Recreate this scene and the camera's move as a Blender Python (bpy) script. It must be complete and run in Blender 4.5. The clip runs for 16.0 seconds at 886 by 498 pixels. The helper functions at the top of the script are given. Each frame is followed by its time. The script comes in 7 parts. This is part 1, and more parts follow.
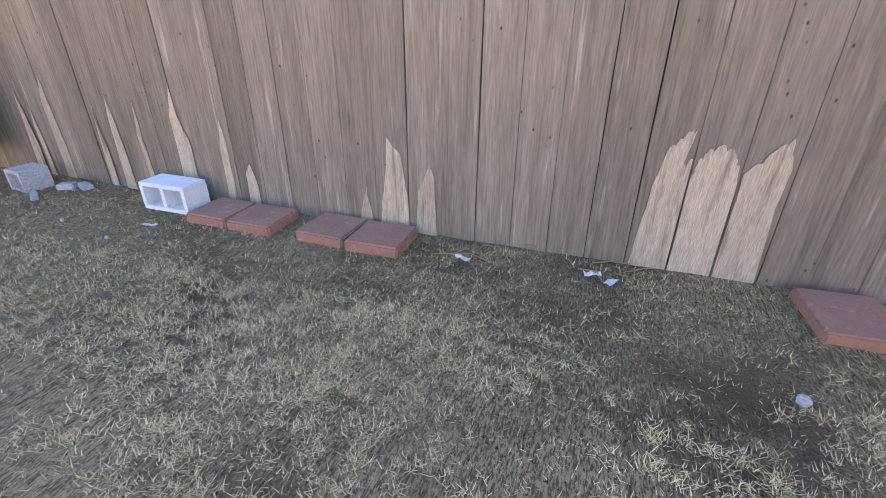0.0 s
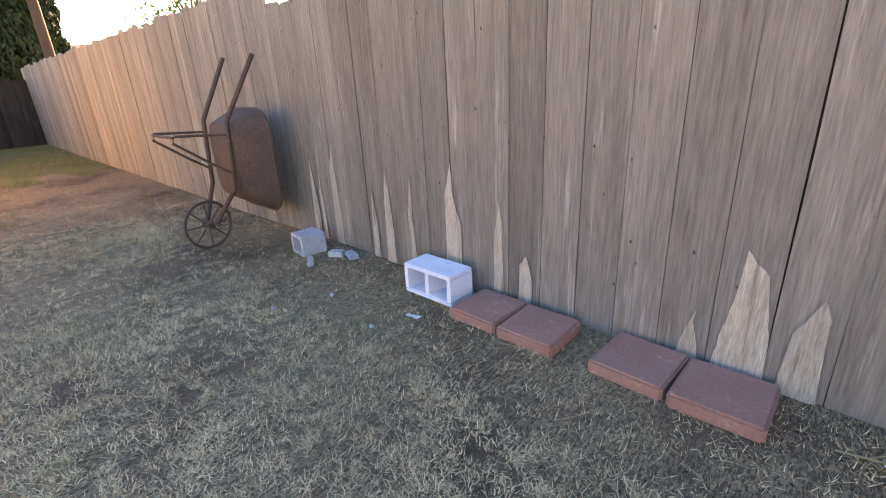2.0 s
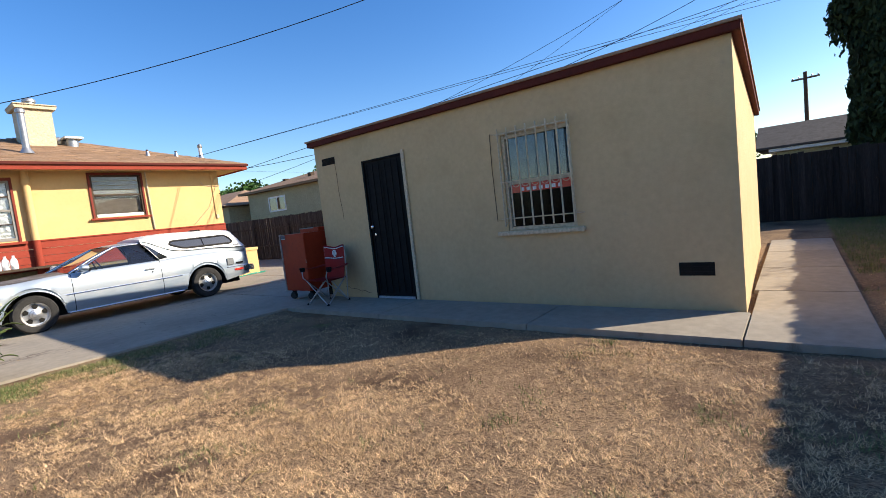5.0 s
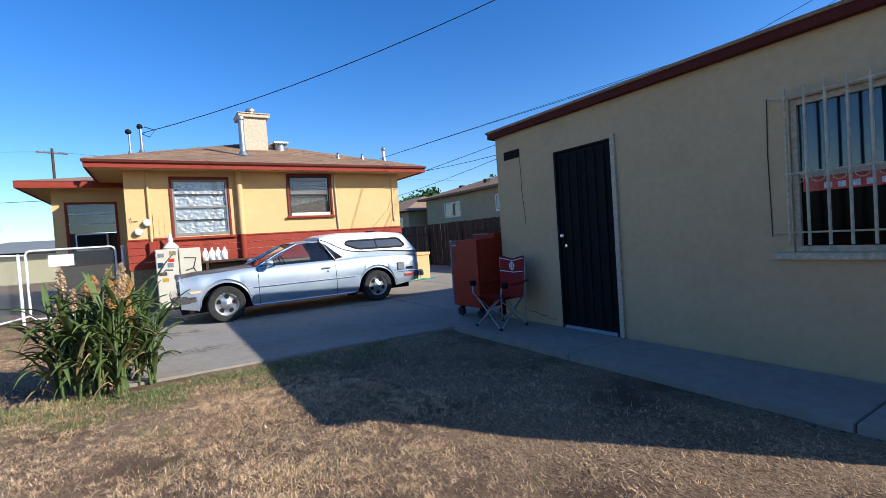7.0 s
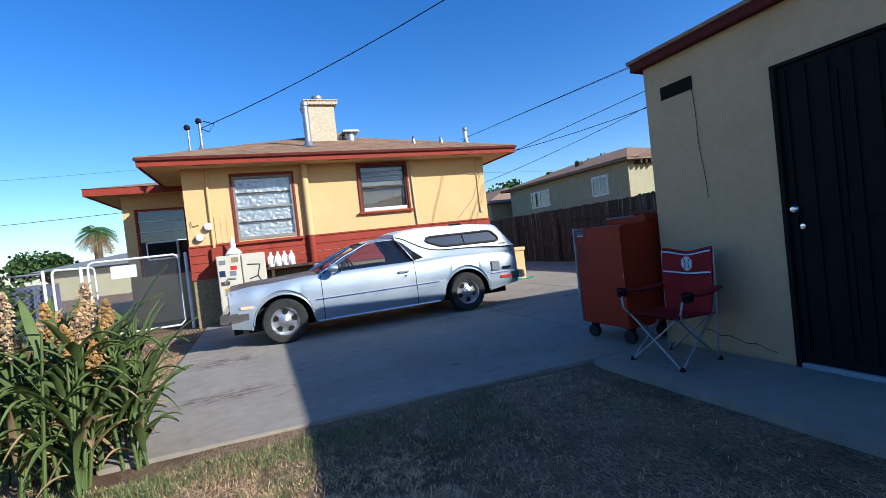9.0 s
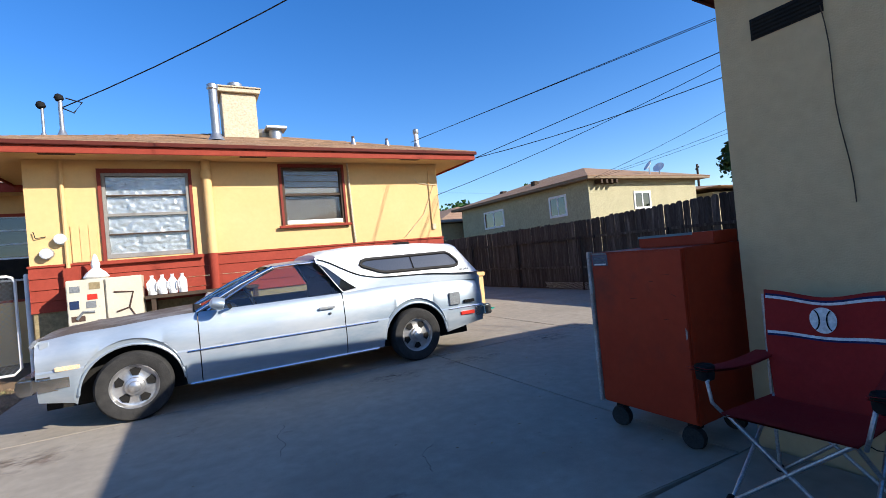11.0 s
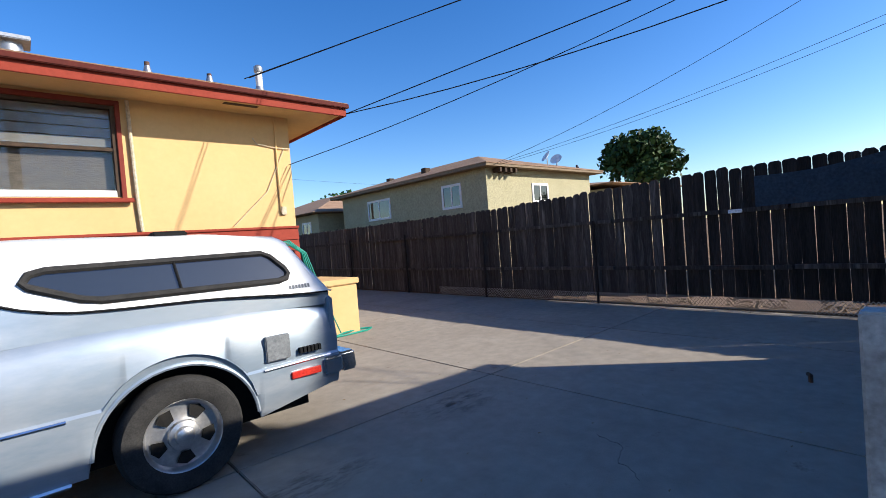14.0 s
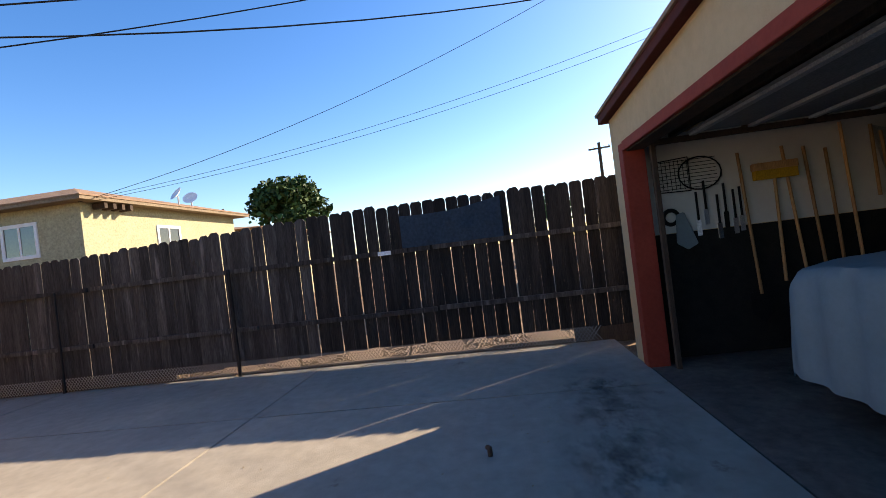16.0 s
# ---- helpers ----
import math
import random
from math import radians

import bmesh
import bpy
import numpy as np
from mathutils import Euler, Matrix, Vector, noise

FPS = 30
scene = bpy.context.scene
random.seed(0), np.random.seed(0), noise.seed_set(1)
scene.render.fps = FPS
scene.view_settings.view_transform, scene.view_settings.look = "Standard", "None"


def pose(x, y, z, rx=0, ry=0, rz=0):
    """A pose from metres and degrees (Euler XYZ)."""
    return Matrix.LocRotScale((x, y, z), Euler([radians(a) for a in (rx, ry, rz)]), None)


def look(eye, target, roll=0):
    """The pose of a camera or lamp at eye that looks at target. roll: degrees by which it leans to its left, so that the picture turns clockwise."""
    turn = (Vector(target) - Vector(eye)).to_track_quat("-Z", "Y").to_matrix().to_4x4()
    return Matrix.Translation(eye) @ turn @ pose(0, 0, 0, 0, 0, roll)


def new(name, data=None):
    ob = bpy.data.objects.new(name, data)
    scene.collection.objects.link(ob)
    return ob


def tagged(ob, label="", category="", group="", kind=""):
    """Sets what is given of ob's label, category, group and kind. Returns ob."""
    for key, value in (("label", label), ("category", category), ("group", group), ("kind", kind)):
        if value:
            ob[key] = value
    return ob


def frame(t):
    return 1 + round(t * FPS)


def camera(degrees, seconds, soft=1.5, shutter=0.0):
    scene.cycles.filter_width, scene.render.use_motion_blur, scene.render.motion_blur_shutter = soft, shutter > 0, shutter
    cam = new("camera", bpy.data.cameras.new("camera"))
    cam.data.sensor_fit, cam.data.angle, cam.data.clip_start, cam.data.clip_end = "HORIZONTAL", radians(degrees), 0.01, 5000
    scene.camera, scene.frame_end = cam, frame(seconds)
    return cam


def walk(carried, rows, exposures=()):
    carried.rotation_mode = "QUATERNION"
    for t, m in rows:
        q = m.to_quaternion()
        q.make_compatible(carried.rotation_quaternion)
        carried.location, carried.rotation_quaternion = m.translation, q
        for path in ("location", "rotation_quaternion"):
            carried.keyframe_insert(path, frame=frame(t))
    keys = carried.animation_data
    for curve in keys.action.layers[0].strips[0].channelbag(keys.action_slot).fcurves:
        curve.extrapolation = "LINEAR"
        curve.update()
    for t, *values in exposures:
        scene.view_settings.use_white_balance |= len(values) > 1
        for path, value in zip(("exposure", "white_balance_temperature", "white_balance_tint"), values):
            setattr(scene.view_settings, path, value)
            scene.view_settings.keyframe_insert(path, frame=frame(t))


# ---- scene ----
cam = camera(87.7, 16.0, soft=0.8)
PATH = [
    (0, (0.559, 0.191, 1.276), (-0.02, 1.87, 0.355), 0.3),
    (0.5, (0.405, 0.209, 1.329), (-0.594, 1.665, 0.39), -0.8),
    (1, (0.223, 0.327, 1.306), (-1.067, 1.559, 0.403), -3.0),
    (1.5, (-0.019, 0.525, 1.327), (-1.362, 1.715, 0.444), -4.9),
    (2, (-0.38, 0.6, 1.324), (-1.68, 1.945, 0.617), -3.1),
    (2.5, (-0.714, 0.617, 1.389), (-2.209, 1.869, 0.942), -4.8),
    (3, (-1.198, 0.542, 1.38), (-3.05, 1.226, 1.057), -6.2),
    (3.5, (-1.645, 0.419, 1.345), (-3.618, 0.615, 1.08), -5.5),
    (4, (-2.037, 0.239, 1.414), (-4.023, 0.169, 1.191), -3.1),
    (4.5, (-2.431, 0.018, 1.386), (-4.3, -0.668, 1.195), -4.7),
    (5, (-2.672, -0.367, 1.338), (-4.246, -1.589, 1.17), -6.4),
    (5.2, (-2.793, -0.546, 1.309), (-4.297, -1.855, 1.154), -5.2),
    (7.3, (-3.71, -1.947, 1.299), (-4.659, -3.707, 1.246), -5.2),
    (7.5, (-3.812, -2.166, 1.329), (-4.678, -3.968, 1.278), -6.1),
    (8, (-3.962, -2.668, 1.264), (-4.631, -4.552, 1.229), -7.0),
    (8.5, (-4.084, -3.166, 1.291), (-4.812, -5.029, 1.267), -5.5),
    (8.7, (-4.17, -3.382, 1.278), (-4.893, -5.246, 1.234), -6.0),
    (10.8, (-5.04, -5.378, 1.239), (-5.963, -7.152, 1.271), -6.3),
    (11, (-5.131, -5.562, 1.298), (-6.085, -7.319, 1.32), -5.4),
    (11.5, (-5.476, -5.897, 1.276), (-6.618, -7.538, 1.323), -4.5),
    (12, (-5.798, -6.204, 1.297), (-7.029, -7.78, 1.346), -7.3),
    (12.5, (-6.104, -6.682, 1.314), (-7.396, -8.208, 1.335), -5.2),
    (13, (-6.448, -7.075, 1.302), (-7.769, -8.576, 1.319), -6.1),
    (13.5, (-6.703, -7.467, 1.277), (-7.993, -8.995, 1.248), -7.2),
    (14, (-6.926, -7.887, 1.327), (-8.27, -9.367, 1.281), -4.5),
    (14.5, (-7.234, -8.245, 1.333), (-8.601, -9.704, 1.295), -6.2),
    (15, (-7.591, -8.491, 1.281), (-9.248, -9.611, 1.251), -6.7),
    (15.5, (-7.977, -8.586, 1.32), (-9.876, -9.213, 1.306), -5.7),
    (16, (-8.401, -8.464, 1.333), (-10.388, -8.685, 1.339), -7.0),
]
EXPOSURES = [(0.0, 3.45, 11800.0, 31.0), (1.5, 3.2, 11500.0, 31.0), (2.4, 3.3, 10700.0, 27.0), (2.6, 2.9, 9700.0, 24.0), (3.0, 1.75, 7900.0, 17.0), (3.6, 1.02, 6700.0, 14.0),
             (4.5, 0.9, 6350.0, 13.0), (5.2, 0.85, 6350.0, 13.0), (7.5, 0.48, 5250.0, 12.0), (8.7, 0.48, 5250.0, 12.0), (11.0, 0.75, 5750.0, 13.0), (12.0, 0.97, 5800.0, 13.0), (13.0, 0.82, 5800.0, 13.0),
             (14.0, 0.66, 5750.0, 13.0), (15.5, 0.78, 6000.0, 13.0), (16.0, 1.22, 6900.0, 16.0)]
walk(cam, [(t, look(eye, target, roll)) for t, eye, target, roll in PATH], EXPOSURES)

# ---- world and sun ----
SUN_WAY = Vector((1.213, -1.53, -1.0)).normalized()
world = bpy.data.worlds.new("sky_world")
scene.world = world
world.use_nodes = True
wn = world.node_tree.nodes
sky = wn.new("ShaderNodeTexSky")
sky.sky_type, sky.sun_disc = "NISHITA", False
sky.sun_elevation, sky.sun_rotation = math.asin(-SUN_WAY.z), math.atan2(-SUN_WAY.x, -SUN_WAY.y)
sky.air_density, sky.dust_density, sky.ozone_density = 1.0, 0.5, 2.0
wn["Background"].inputs["Strength"].default_value = 0.117
deep = wn.new("ShaderNodeHueSaturation")
deep.inputs["Saturation"].default_value = 1.35
deep.inputs["Hue"].default_value = 0.508
world.node_tree.links.new(sky.outputs[0], deep.inputs["Color"])
world.node_tree.links.new(deep.outputs[0], wn["Background"].inputs["Color"])
sun = new("sun", bpy.data.lights.new("sun", "SUN"))
sun.data.energy, sun.data.angle, sun.data.color = 5.5, radians(0.5), (1.0, 0.89, 0.70)
sun.matrix_world = look((0, 0, 30), Vector((0, 0, 30)) + SUN_WAY)


# ---- materials ----
def surface(name, c1, c2, scale=8.0, rough=0.7, metal=0.0, bump=0.15, bump_scale=60.0, stretch=(1, 1, 1),
            fine=0.35, stain=None, stain_scale=1.2, stain_at=(0.5, 0.7), per_object=0.0, coat=0.0, island=0.0, knots=0.0, spots=None):
    """Two colours mixed by noise at two scales, with relief, optional stains and a shift of value for each object or island."""
    m = bpy.data.materials.new(name)
    m.use_nodes = True
    n, l = m.node_tree.nodes, m.node_tree.links
    p = n["Principled BSDF"]
    tc = n.new("ShaderNodeTexCoord")
    mp = n.new("ShaderNodeMapping")
    mp.inputs["Scale"].default_value = stretch
    l.new(tc.outputs["Object"], mp.inputs["Vector"])
    info = n.new("ShaderNodeObjectInfo")
    if per_object:
        off = n.new("ShaderNodeVectorMath")
        off.operation = "SCALE"
        off.inputs[0].default_value = (37.0, 91.0, 53.0)
        l.new(info.outputs["Random"], off.inputs["Scale"])
        l.new(off.outputs[0], mp.inputs["Location"])

    def noise_node(sc, detail, rgh=0.6):
        t = n.new("ShaderNodeTexNoise")
        t.inputs["Scale"].default_value, t.inputs["Detail"].default_value, t.inputs["Roughness"].default_value = sc, detail, rgh
        l.new(mp.outputs[0], t.inputs["Vector"])
        return t.outputs["Fac"]

    def mixed(fac, a, b, mode="MIX"):
        x = n.new("ShaderNodeMix")
        x.data_type, x.blend_type = "RGBA", mode
        for sock, v in ((x.inputs[0], fac), (x.inputs[6], a), (x.inputs[7], b)):
            if hasattr(v, "links"):
                l.new(v, sock)
            else:
                sock.default_value = v if isinstance(v, float) else (*v, 1.0)
        return x.outputs[2]

    def ramp(sock, lo, hi):
        r = n.new("ShaderNodeMapRange")
        r.inputs[1].default_value, r.inputs[2].default_value = lo, hi
        l.new(sock, r.inputs[0])
        return r.outputs[0]

    col = mixed(ramp(noise_node(scale, 6.0), 0.3, 0.7), c1, c2)
    if fine:
        f = ramp(noise_node(scale * 9.0, 3.0), 0.25, 0.75)
        g = n.new("ShaderNodeMapRange")
        g.inputs[3].default_value, g.inputs[4].default_value = 1.0 - fine, 1.0 + fine * 0.6
        l.new(f, g.inputs[0])
        cc = n.new("ShaderNodeCombineColor")
        for k in range(3):
            l.new(g.outputs[0], cc.inputs[k])
        col = mixed(1.0, col, cc.outputs[0], "MULTIPLY")
    if stain:
        col = mixed(ramp(noise_node(stain_scale, 7.0, 0.65), *stain_at), col, stain)
    if spots:
        col = mixed(ramp(noise_node(spots[1], 8.0, 0.7), spots[2], spots[3]), col, spots[0])
    if knots:
        km = n.new("ShaderNodeMapping")
        km.inputs["Scale"].default_value = (1.6, 0.2, 1.0)
        l.new(mp.outputs[0] if not per_object else off_coord(n, l, tc, off), km.inputs["Vector"])
        vo = n.new("ShaderNodeTexVoronoi")
        vo.inputs["Scale"].default_value = knots
        l.new(km.outputs[0], vo.inputs["Vector"])
        inv = n.new("ShaderNodeMapRange")
        inv.inputs[1].default_value, inv.inputs[2].default_value = 0.085, 0.03
        l.new(vo.outputs["Distance"], inv.inputs[0])
        col = mixed(inv.outputs[0], col, (0.07, 0.05, 0.037))
    for amount, src in ((per_object, info.outputs["Random"]), (island, None)):
        if amount:
            if src is None:
                src = n.new("ShaderNodeNewGeometry").outputs["Random Per Island"]
            g = n.new("ShaderNodeMapRange")
            g.inputs[3].default_value, g.inputs[4].default_value = 1.0 - amount, 1.0 + amount
            l.new(src, g.inputs[0])
            hs = n.new("ShaderNodeHueSaturation")
            l.new(g.outputs[0], hs.inputs["Value"])
            l.new(col, hs.inputs["Color"])
            col = hs.outputs[0]
    l.new(col, p.inputs["Base Color"])
    p.inputs["Roughness"].default_value, p.inputs["Metallic"].default_value = rough, metal
    p.inputs["Coat Weight"].default_value = coat
    p.inputs["Specular IOR Level"].default_value = 0.5 if coat or metal > 0.1 or rough < 0.45 else 0.2
    if bump:
        b = n.new("ShaderNodeBump")
        b.inputs["Strength"].default_value, b.inputs["Distance"].default_value = min(1.0, bump), 0.01
        l.new(noise_node(bump_scale, 5.0), b.inputs["Height"])
        l.new(b.outputs[0], p.inputs["Normal"])
    return m


def off_coord(n, l, tc, off):
    """Object coordinates shifted by an offset, unstretched."""
    ad = n.new("ShaderNodeVectorMath")
    ad.operation = "ADD"
    l.new(tc.outputs["Object"], ad.inputs[0])
    l.new(off.outputs[0], ad.inputs[1])
    return ad.outputs[0]


def glass(name, tint, rough=0.03, alpha=0.35):
    """A thin tinted pane: a mirror-like gloss over a see-through sheet."""
    m = bpy.data.materials.new(name)
    m.use_nodes = True
    n, l = m.node_tree.nodes, m.node_tree.links
    out = n["Material Output"]
    n.remove(n["Principled BSDF"])
    tr, gl, mx = n.new("ShaderNodeBsdfTransparent"), n.new("ShaderNodeBsdfGlossy"), n.new("ShaderNodeMixShader")
    tr.inputs[0].default_value = (*tint, 1)
    gl.inputs["Roughness"].default_value = rough
    lw = n.new("ShaderNodeLayerWeight")
    pw, ad = n.new("ShaderNodeMath"), n.new("ShaderNodeMath")
    pw.operation, pw.inputs[1].default_value = "POWER", 4.0
    l.new(lw.outputs["Facing"], pw.inputs[0])
    ad.operation, ad.inputs[1].default_value, ad.use_clamp = "ADD", alpha + 0.04, True
    l.new(pw.outputs[0], ad.inputs[0])
    l.new(ad.outputs[0], mx.inputs[0])
    l.new(tr.outputs[0], mx.inputs[1])
    l.new(gl.outputs[0], mx.inputs[2])
    l.new(mx.outputs[0], out.inputs[0])
    return m


M = {}


def earth(name, soil, tan, straw, dark):
    """Trodden earth under dead lawn: bare patches, matted straw and crumbs of soil at four sizes."""
    m = bpy.data.materials.new(name)
    m.use_nodes = True
    n, l = m.node_tree.nodes, m.node_tree.links
    p = n["Principled BSDF"]
    tc = n.new("ShaderNodeTexCoord")

    def noise_at(sc, detail, lo, hi, stretch=(1, 1, 1), turn=0.0):
        mp = n.new("ShaderNodeMapping")
        mp.inputs["Scale"].default_value = stretch
        mp.inputs["Rotation"].default_value = (0, 0, turn)
        l.new(tc.outputs["Object"], mp.inputs["Vector"])
        t = n.new("ShaderNodeTexNoise")
        t.inputs["Scale"].default_value, t.inputs["Detail"].default_value, t.inputs["Roughness"].default_value = sc, detail, 0.65
        l.new(mp.outputs[0], t.inputs["Vector"])
        r = n.new("ShaderNodeMapRange")
        r.inputs[1].default_value, r.inputs[2].default_value = lo, hi
        l.new(t.outputs["Fac"], r.inputs[0])
        return r.outputs[0]

    def mixed(fac, a, b):
        x = n.new("ShaderNodeMix")
        x.data_type = "RGBA"
        l.new(fac, x.inputs[0])
        for sock, v in ((x.inputs[6], a), (x.inputs[7], b)):
            if hasattr(v, "links"):
                l.new(v, sock)
            else:
                sock.default_value = (*v, 1.0)
        return x.outputs[2]

    col = mixed(noise_at(1.1, 6.0, 0.36, 0.64), soil, tan)
    matted = noise_at(0.9, 5.0, 0.36, 0.56)
    for k, turn in enumerate((0.3, 1.4, 2.5)):
        fibre = noise_at(150 - 22 * k, 2.0, 0.5, 0.62, (1.0, 0.22, 1.0), turn)
        both = n.new("ShaderNodeMath")
        both.operation = "MULTIPLY"
        l.new(fibre, both.inputs[0])
        l.new(matted, both.inputs[1])
        col = mixed(both.outputs[0], col, straw)
    col = mixed(noise_at(70, 4.0, 0.56, 0.7), col, dark)
    l.new(col, p.inputs["Base Color"])
    p.inputs["Roughness"].default_value, p.inputs["Specular IOR Level"].default_value = 0.95, 0.15
    b = n.new("ShaderNodeBump")
    b.inputs["Strength"].default_value, b.inputs["Distance"].default_value = 1.0, 0.012
    l.new(noise_at(48, 5.0, 0.0, 1.0), b.inputs["Height"])
    l.new(b.outputs[0], p.inputs["Normal"])
    return m


M["dirt"] = earth("dry_dirt_lawn", (0.075, 0.045, 0.028), (0.15, 0.094, 0.058), (0.32, 0.215, 0.122), (0.02, 0.013, 0.009))
M["dry_grass"] = surface("dry_grass", (0.65, 0.45, 0.25), (0.43, 0.285, 0.152), 1.2, 0.8, bump=0, fine=0, island=0.66)
M["green_grass"] = surface("green_grass", (0.10, 0.14, 0.042), (0.21, 0.22, 0.085), 2.0, 0.7, bump=0, fine=0, island=0.4)
M["concrete"] = surface("concrete", (0.275, 0.238, 0.187), (0.34, 0.297, 0.235), 0.9, 0.85, bump=0.3, bump_scale=120, fine=0.16, spots=((0.15, 0.10, 0.075), 1.7, 0.63, 0.72),
                        stain=(0.22, 0.19, 0.15), stain_scale=0.8, stain_at=(0.56, 0.78))
M["stucco_tan"] = surface("tan_stucco", (0.52, 0.375, 0.205), (0.56, 0.41, 0.23), 1.5, 0.9, bump=0.4, bump_scale=110, fine=0.08, spots=((0.40, 0.30, 0.19), 3.0, 0.62, 0.8),
                          stain=(0.43, 0.32, 0.17), stain_scale=0.9, stain_at=(0.55, 0.8))
M["stucco_yellow"] = surface("yellow_stucco", (0.60, 0.395, 0.17), (0.64, 0.43, 0.195), 1.5, 0.9, bump=0.35, bump_scale=140, fine=0.05)
M["red_wood"] = surface("red_painted_wood", (0.23, 0.036, 0.02), (0.28, 0.048, 0.027), 3, 0.8, bump=0.2, bump_scale=50, fine=0.12, stretch=(1, 1, 1))
M["fascia"] = surface("dark_red_fascia", (0.11, 0.022, 0.014), (0.075, 0.016, 0.012), 3, 0.8, bump=0.15, fine=0.15)
M["olive"] = surface("olive_foundation", (0.24, 0.19, 0.10), (0.28, 0.22, 0.12), 2, 0.9, bump=0.3, bump_scale=120)
M["shingle"] = surface("brown_shingle", (0.235, 0.147, 0.09), (0.32, 0.21, 0.135), 3, 0.95, bump=0.6, bump_scale=200, fine=0.3, per_object=0.15, island=0.22)
M["old_board"] = surface("weathered_fence_board", (0.175, 0.147, 0.117), (0.262, 0.224, 0.18), 1.5, 0.9, bump=0.6, bump_scale=9, stretch=(7, 7, 0.4),
                         fine=0.34, stain=(0.42, 0.375, 0.315), stain_scale=2.4, stain_at=(0.6, 0.76), spots=((0.115, 0.092, 0.07), 3.4, 0.62, 0.74), per_object=0.17, knots=6.5)
M["bare_board"] = surface("bare_pale_wood", (0.36, 0.295, 0.22), (0.47, 0.40, 0.31), 4, 0.85, bump=0.7, bump_scale=9, stretch=(6, 6, 0.5), fine=0.4, stain=(0.22, 0.17, 0.125), stain_scale=2.4, stain_at=(0.56, 0.66), per_object=0.15)
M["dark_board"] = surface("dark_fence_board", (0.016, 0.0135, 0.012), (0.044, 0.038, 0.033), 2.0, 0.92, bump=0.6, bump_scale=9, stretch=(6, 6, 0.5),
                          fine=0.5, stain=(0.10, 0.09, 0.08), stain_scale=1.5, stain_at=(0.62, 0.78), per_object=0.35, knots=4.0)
M["grey_board"] = surface("grey_fence_board", (0.03, 0.0265, 0.024), (0.083, 0.075, 0.068), 2.0, 0.92, bump=0.6, bump_scale=9, stretch=(6, 6, 0.5),
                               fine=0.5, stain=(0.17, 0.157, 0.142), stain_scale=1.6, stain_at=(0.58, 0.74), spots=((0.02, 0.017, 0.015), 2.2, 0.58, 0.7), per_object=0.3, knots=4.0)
# grey-brown used behind the sash window's lower pane, as its reflection
M["kick"] = surface("pane_reflection_board", (0.11, 0.09, 0.072), (0.18, 0.155, 0.125), 3, 0.9, bump=0.5, bump_scale=9, stretch=(2, 0.6, 6), fine=0.4)
M["wood_dark"] = surface("dark_wood", (0.05, 0.035, 0.025), (0.09, 0.06, 0.04), 4, 0.85, bump=0.4, bump_scale=20, stretch=(3, 3, 0.6))
M["black_metal"] = surface("black_metal", (0.006, 0.006, 0.006), (0.011, 0.011, 0.011), 6, 0.82, bump=0.05)
M["white_paint"] = surface("white_paint", (0.72, 0.70, 0.66), (0.80, 0.79, 0.76), 4, 0.5, bump=0.05, fine=0.06)


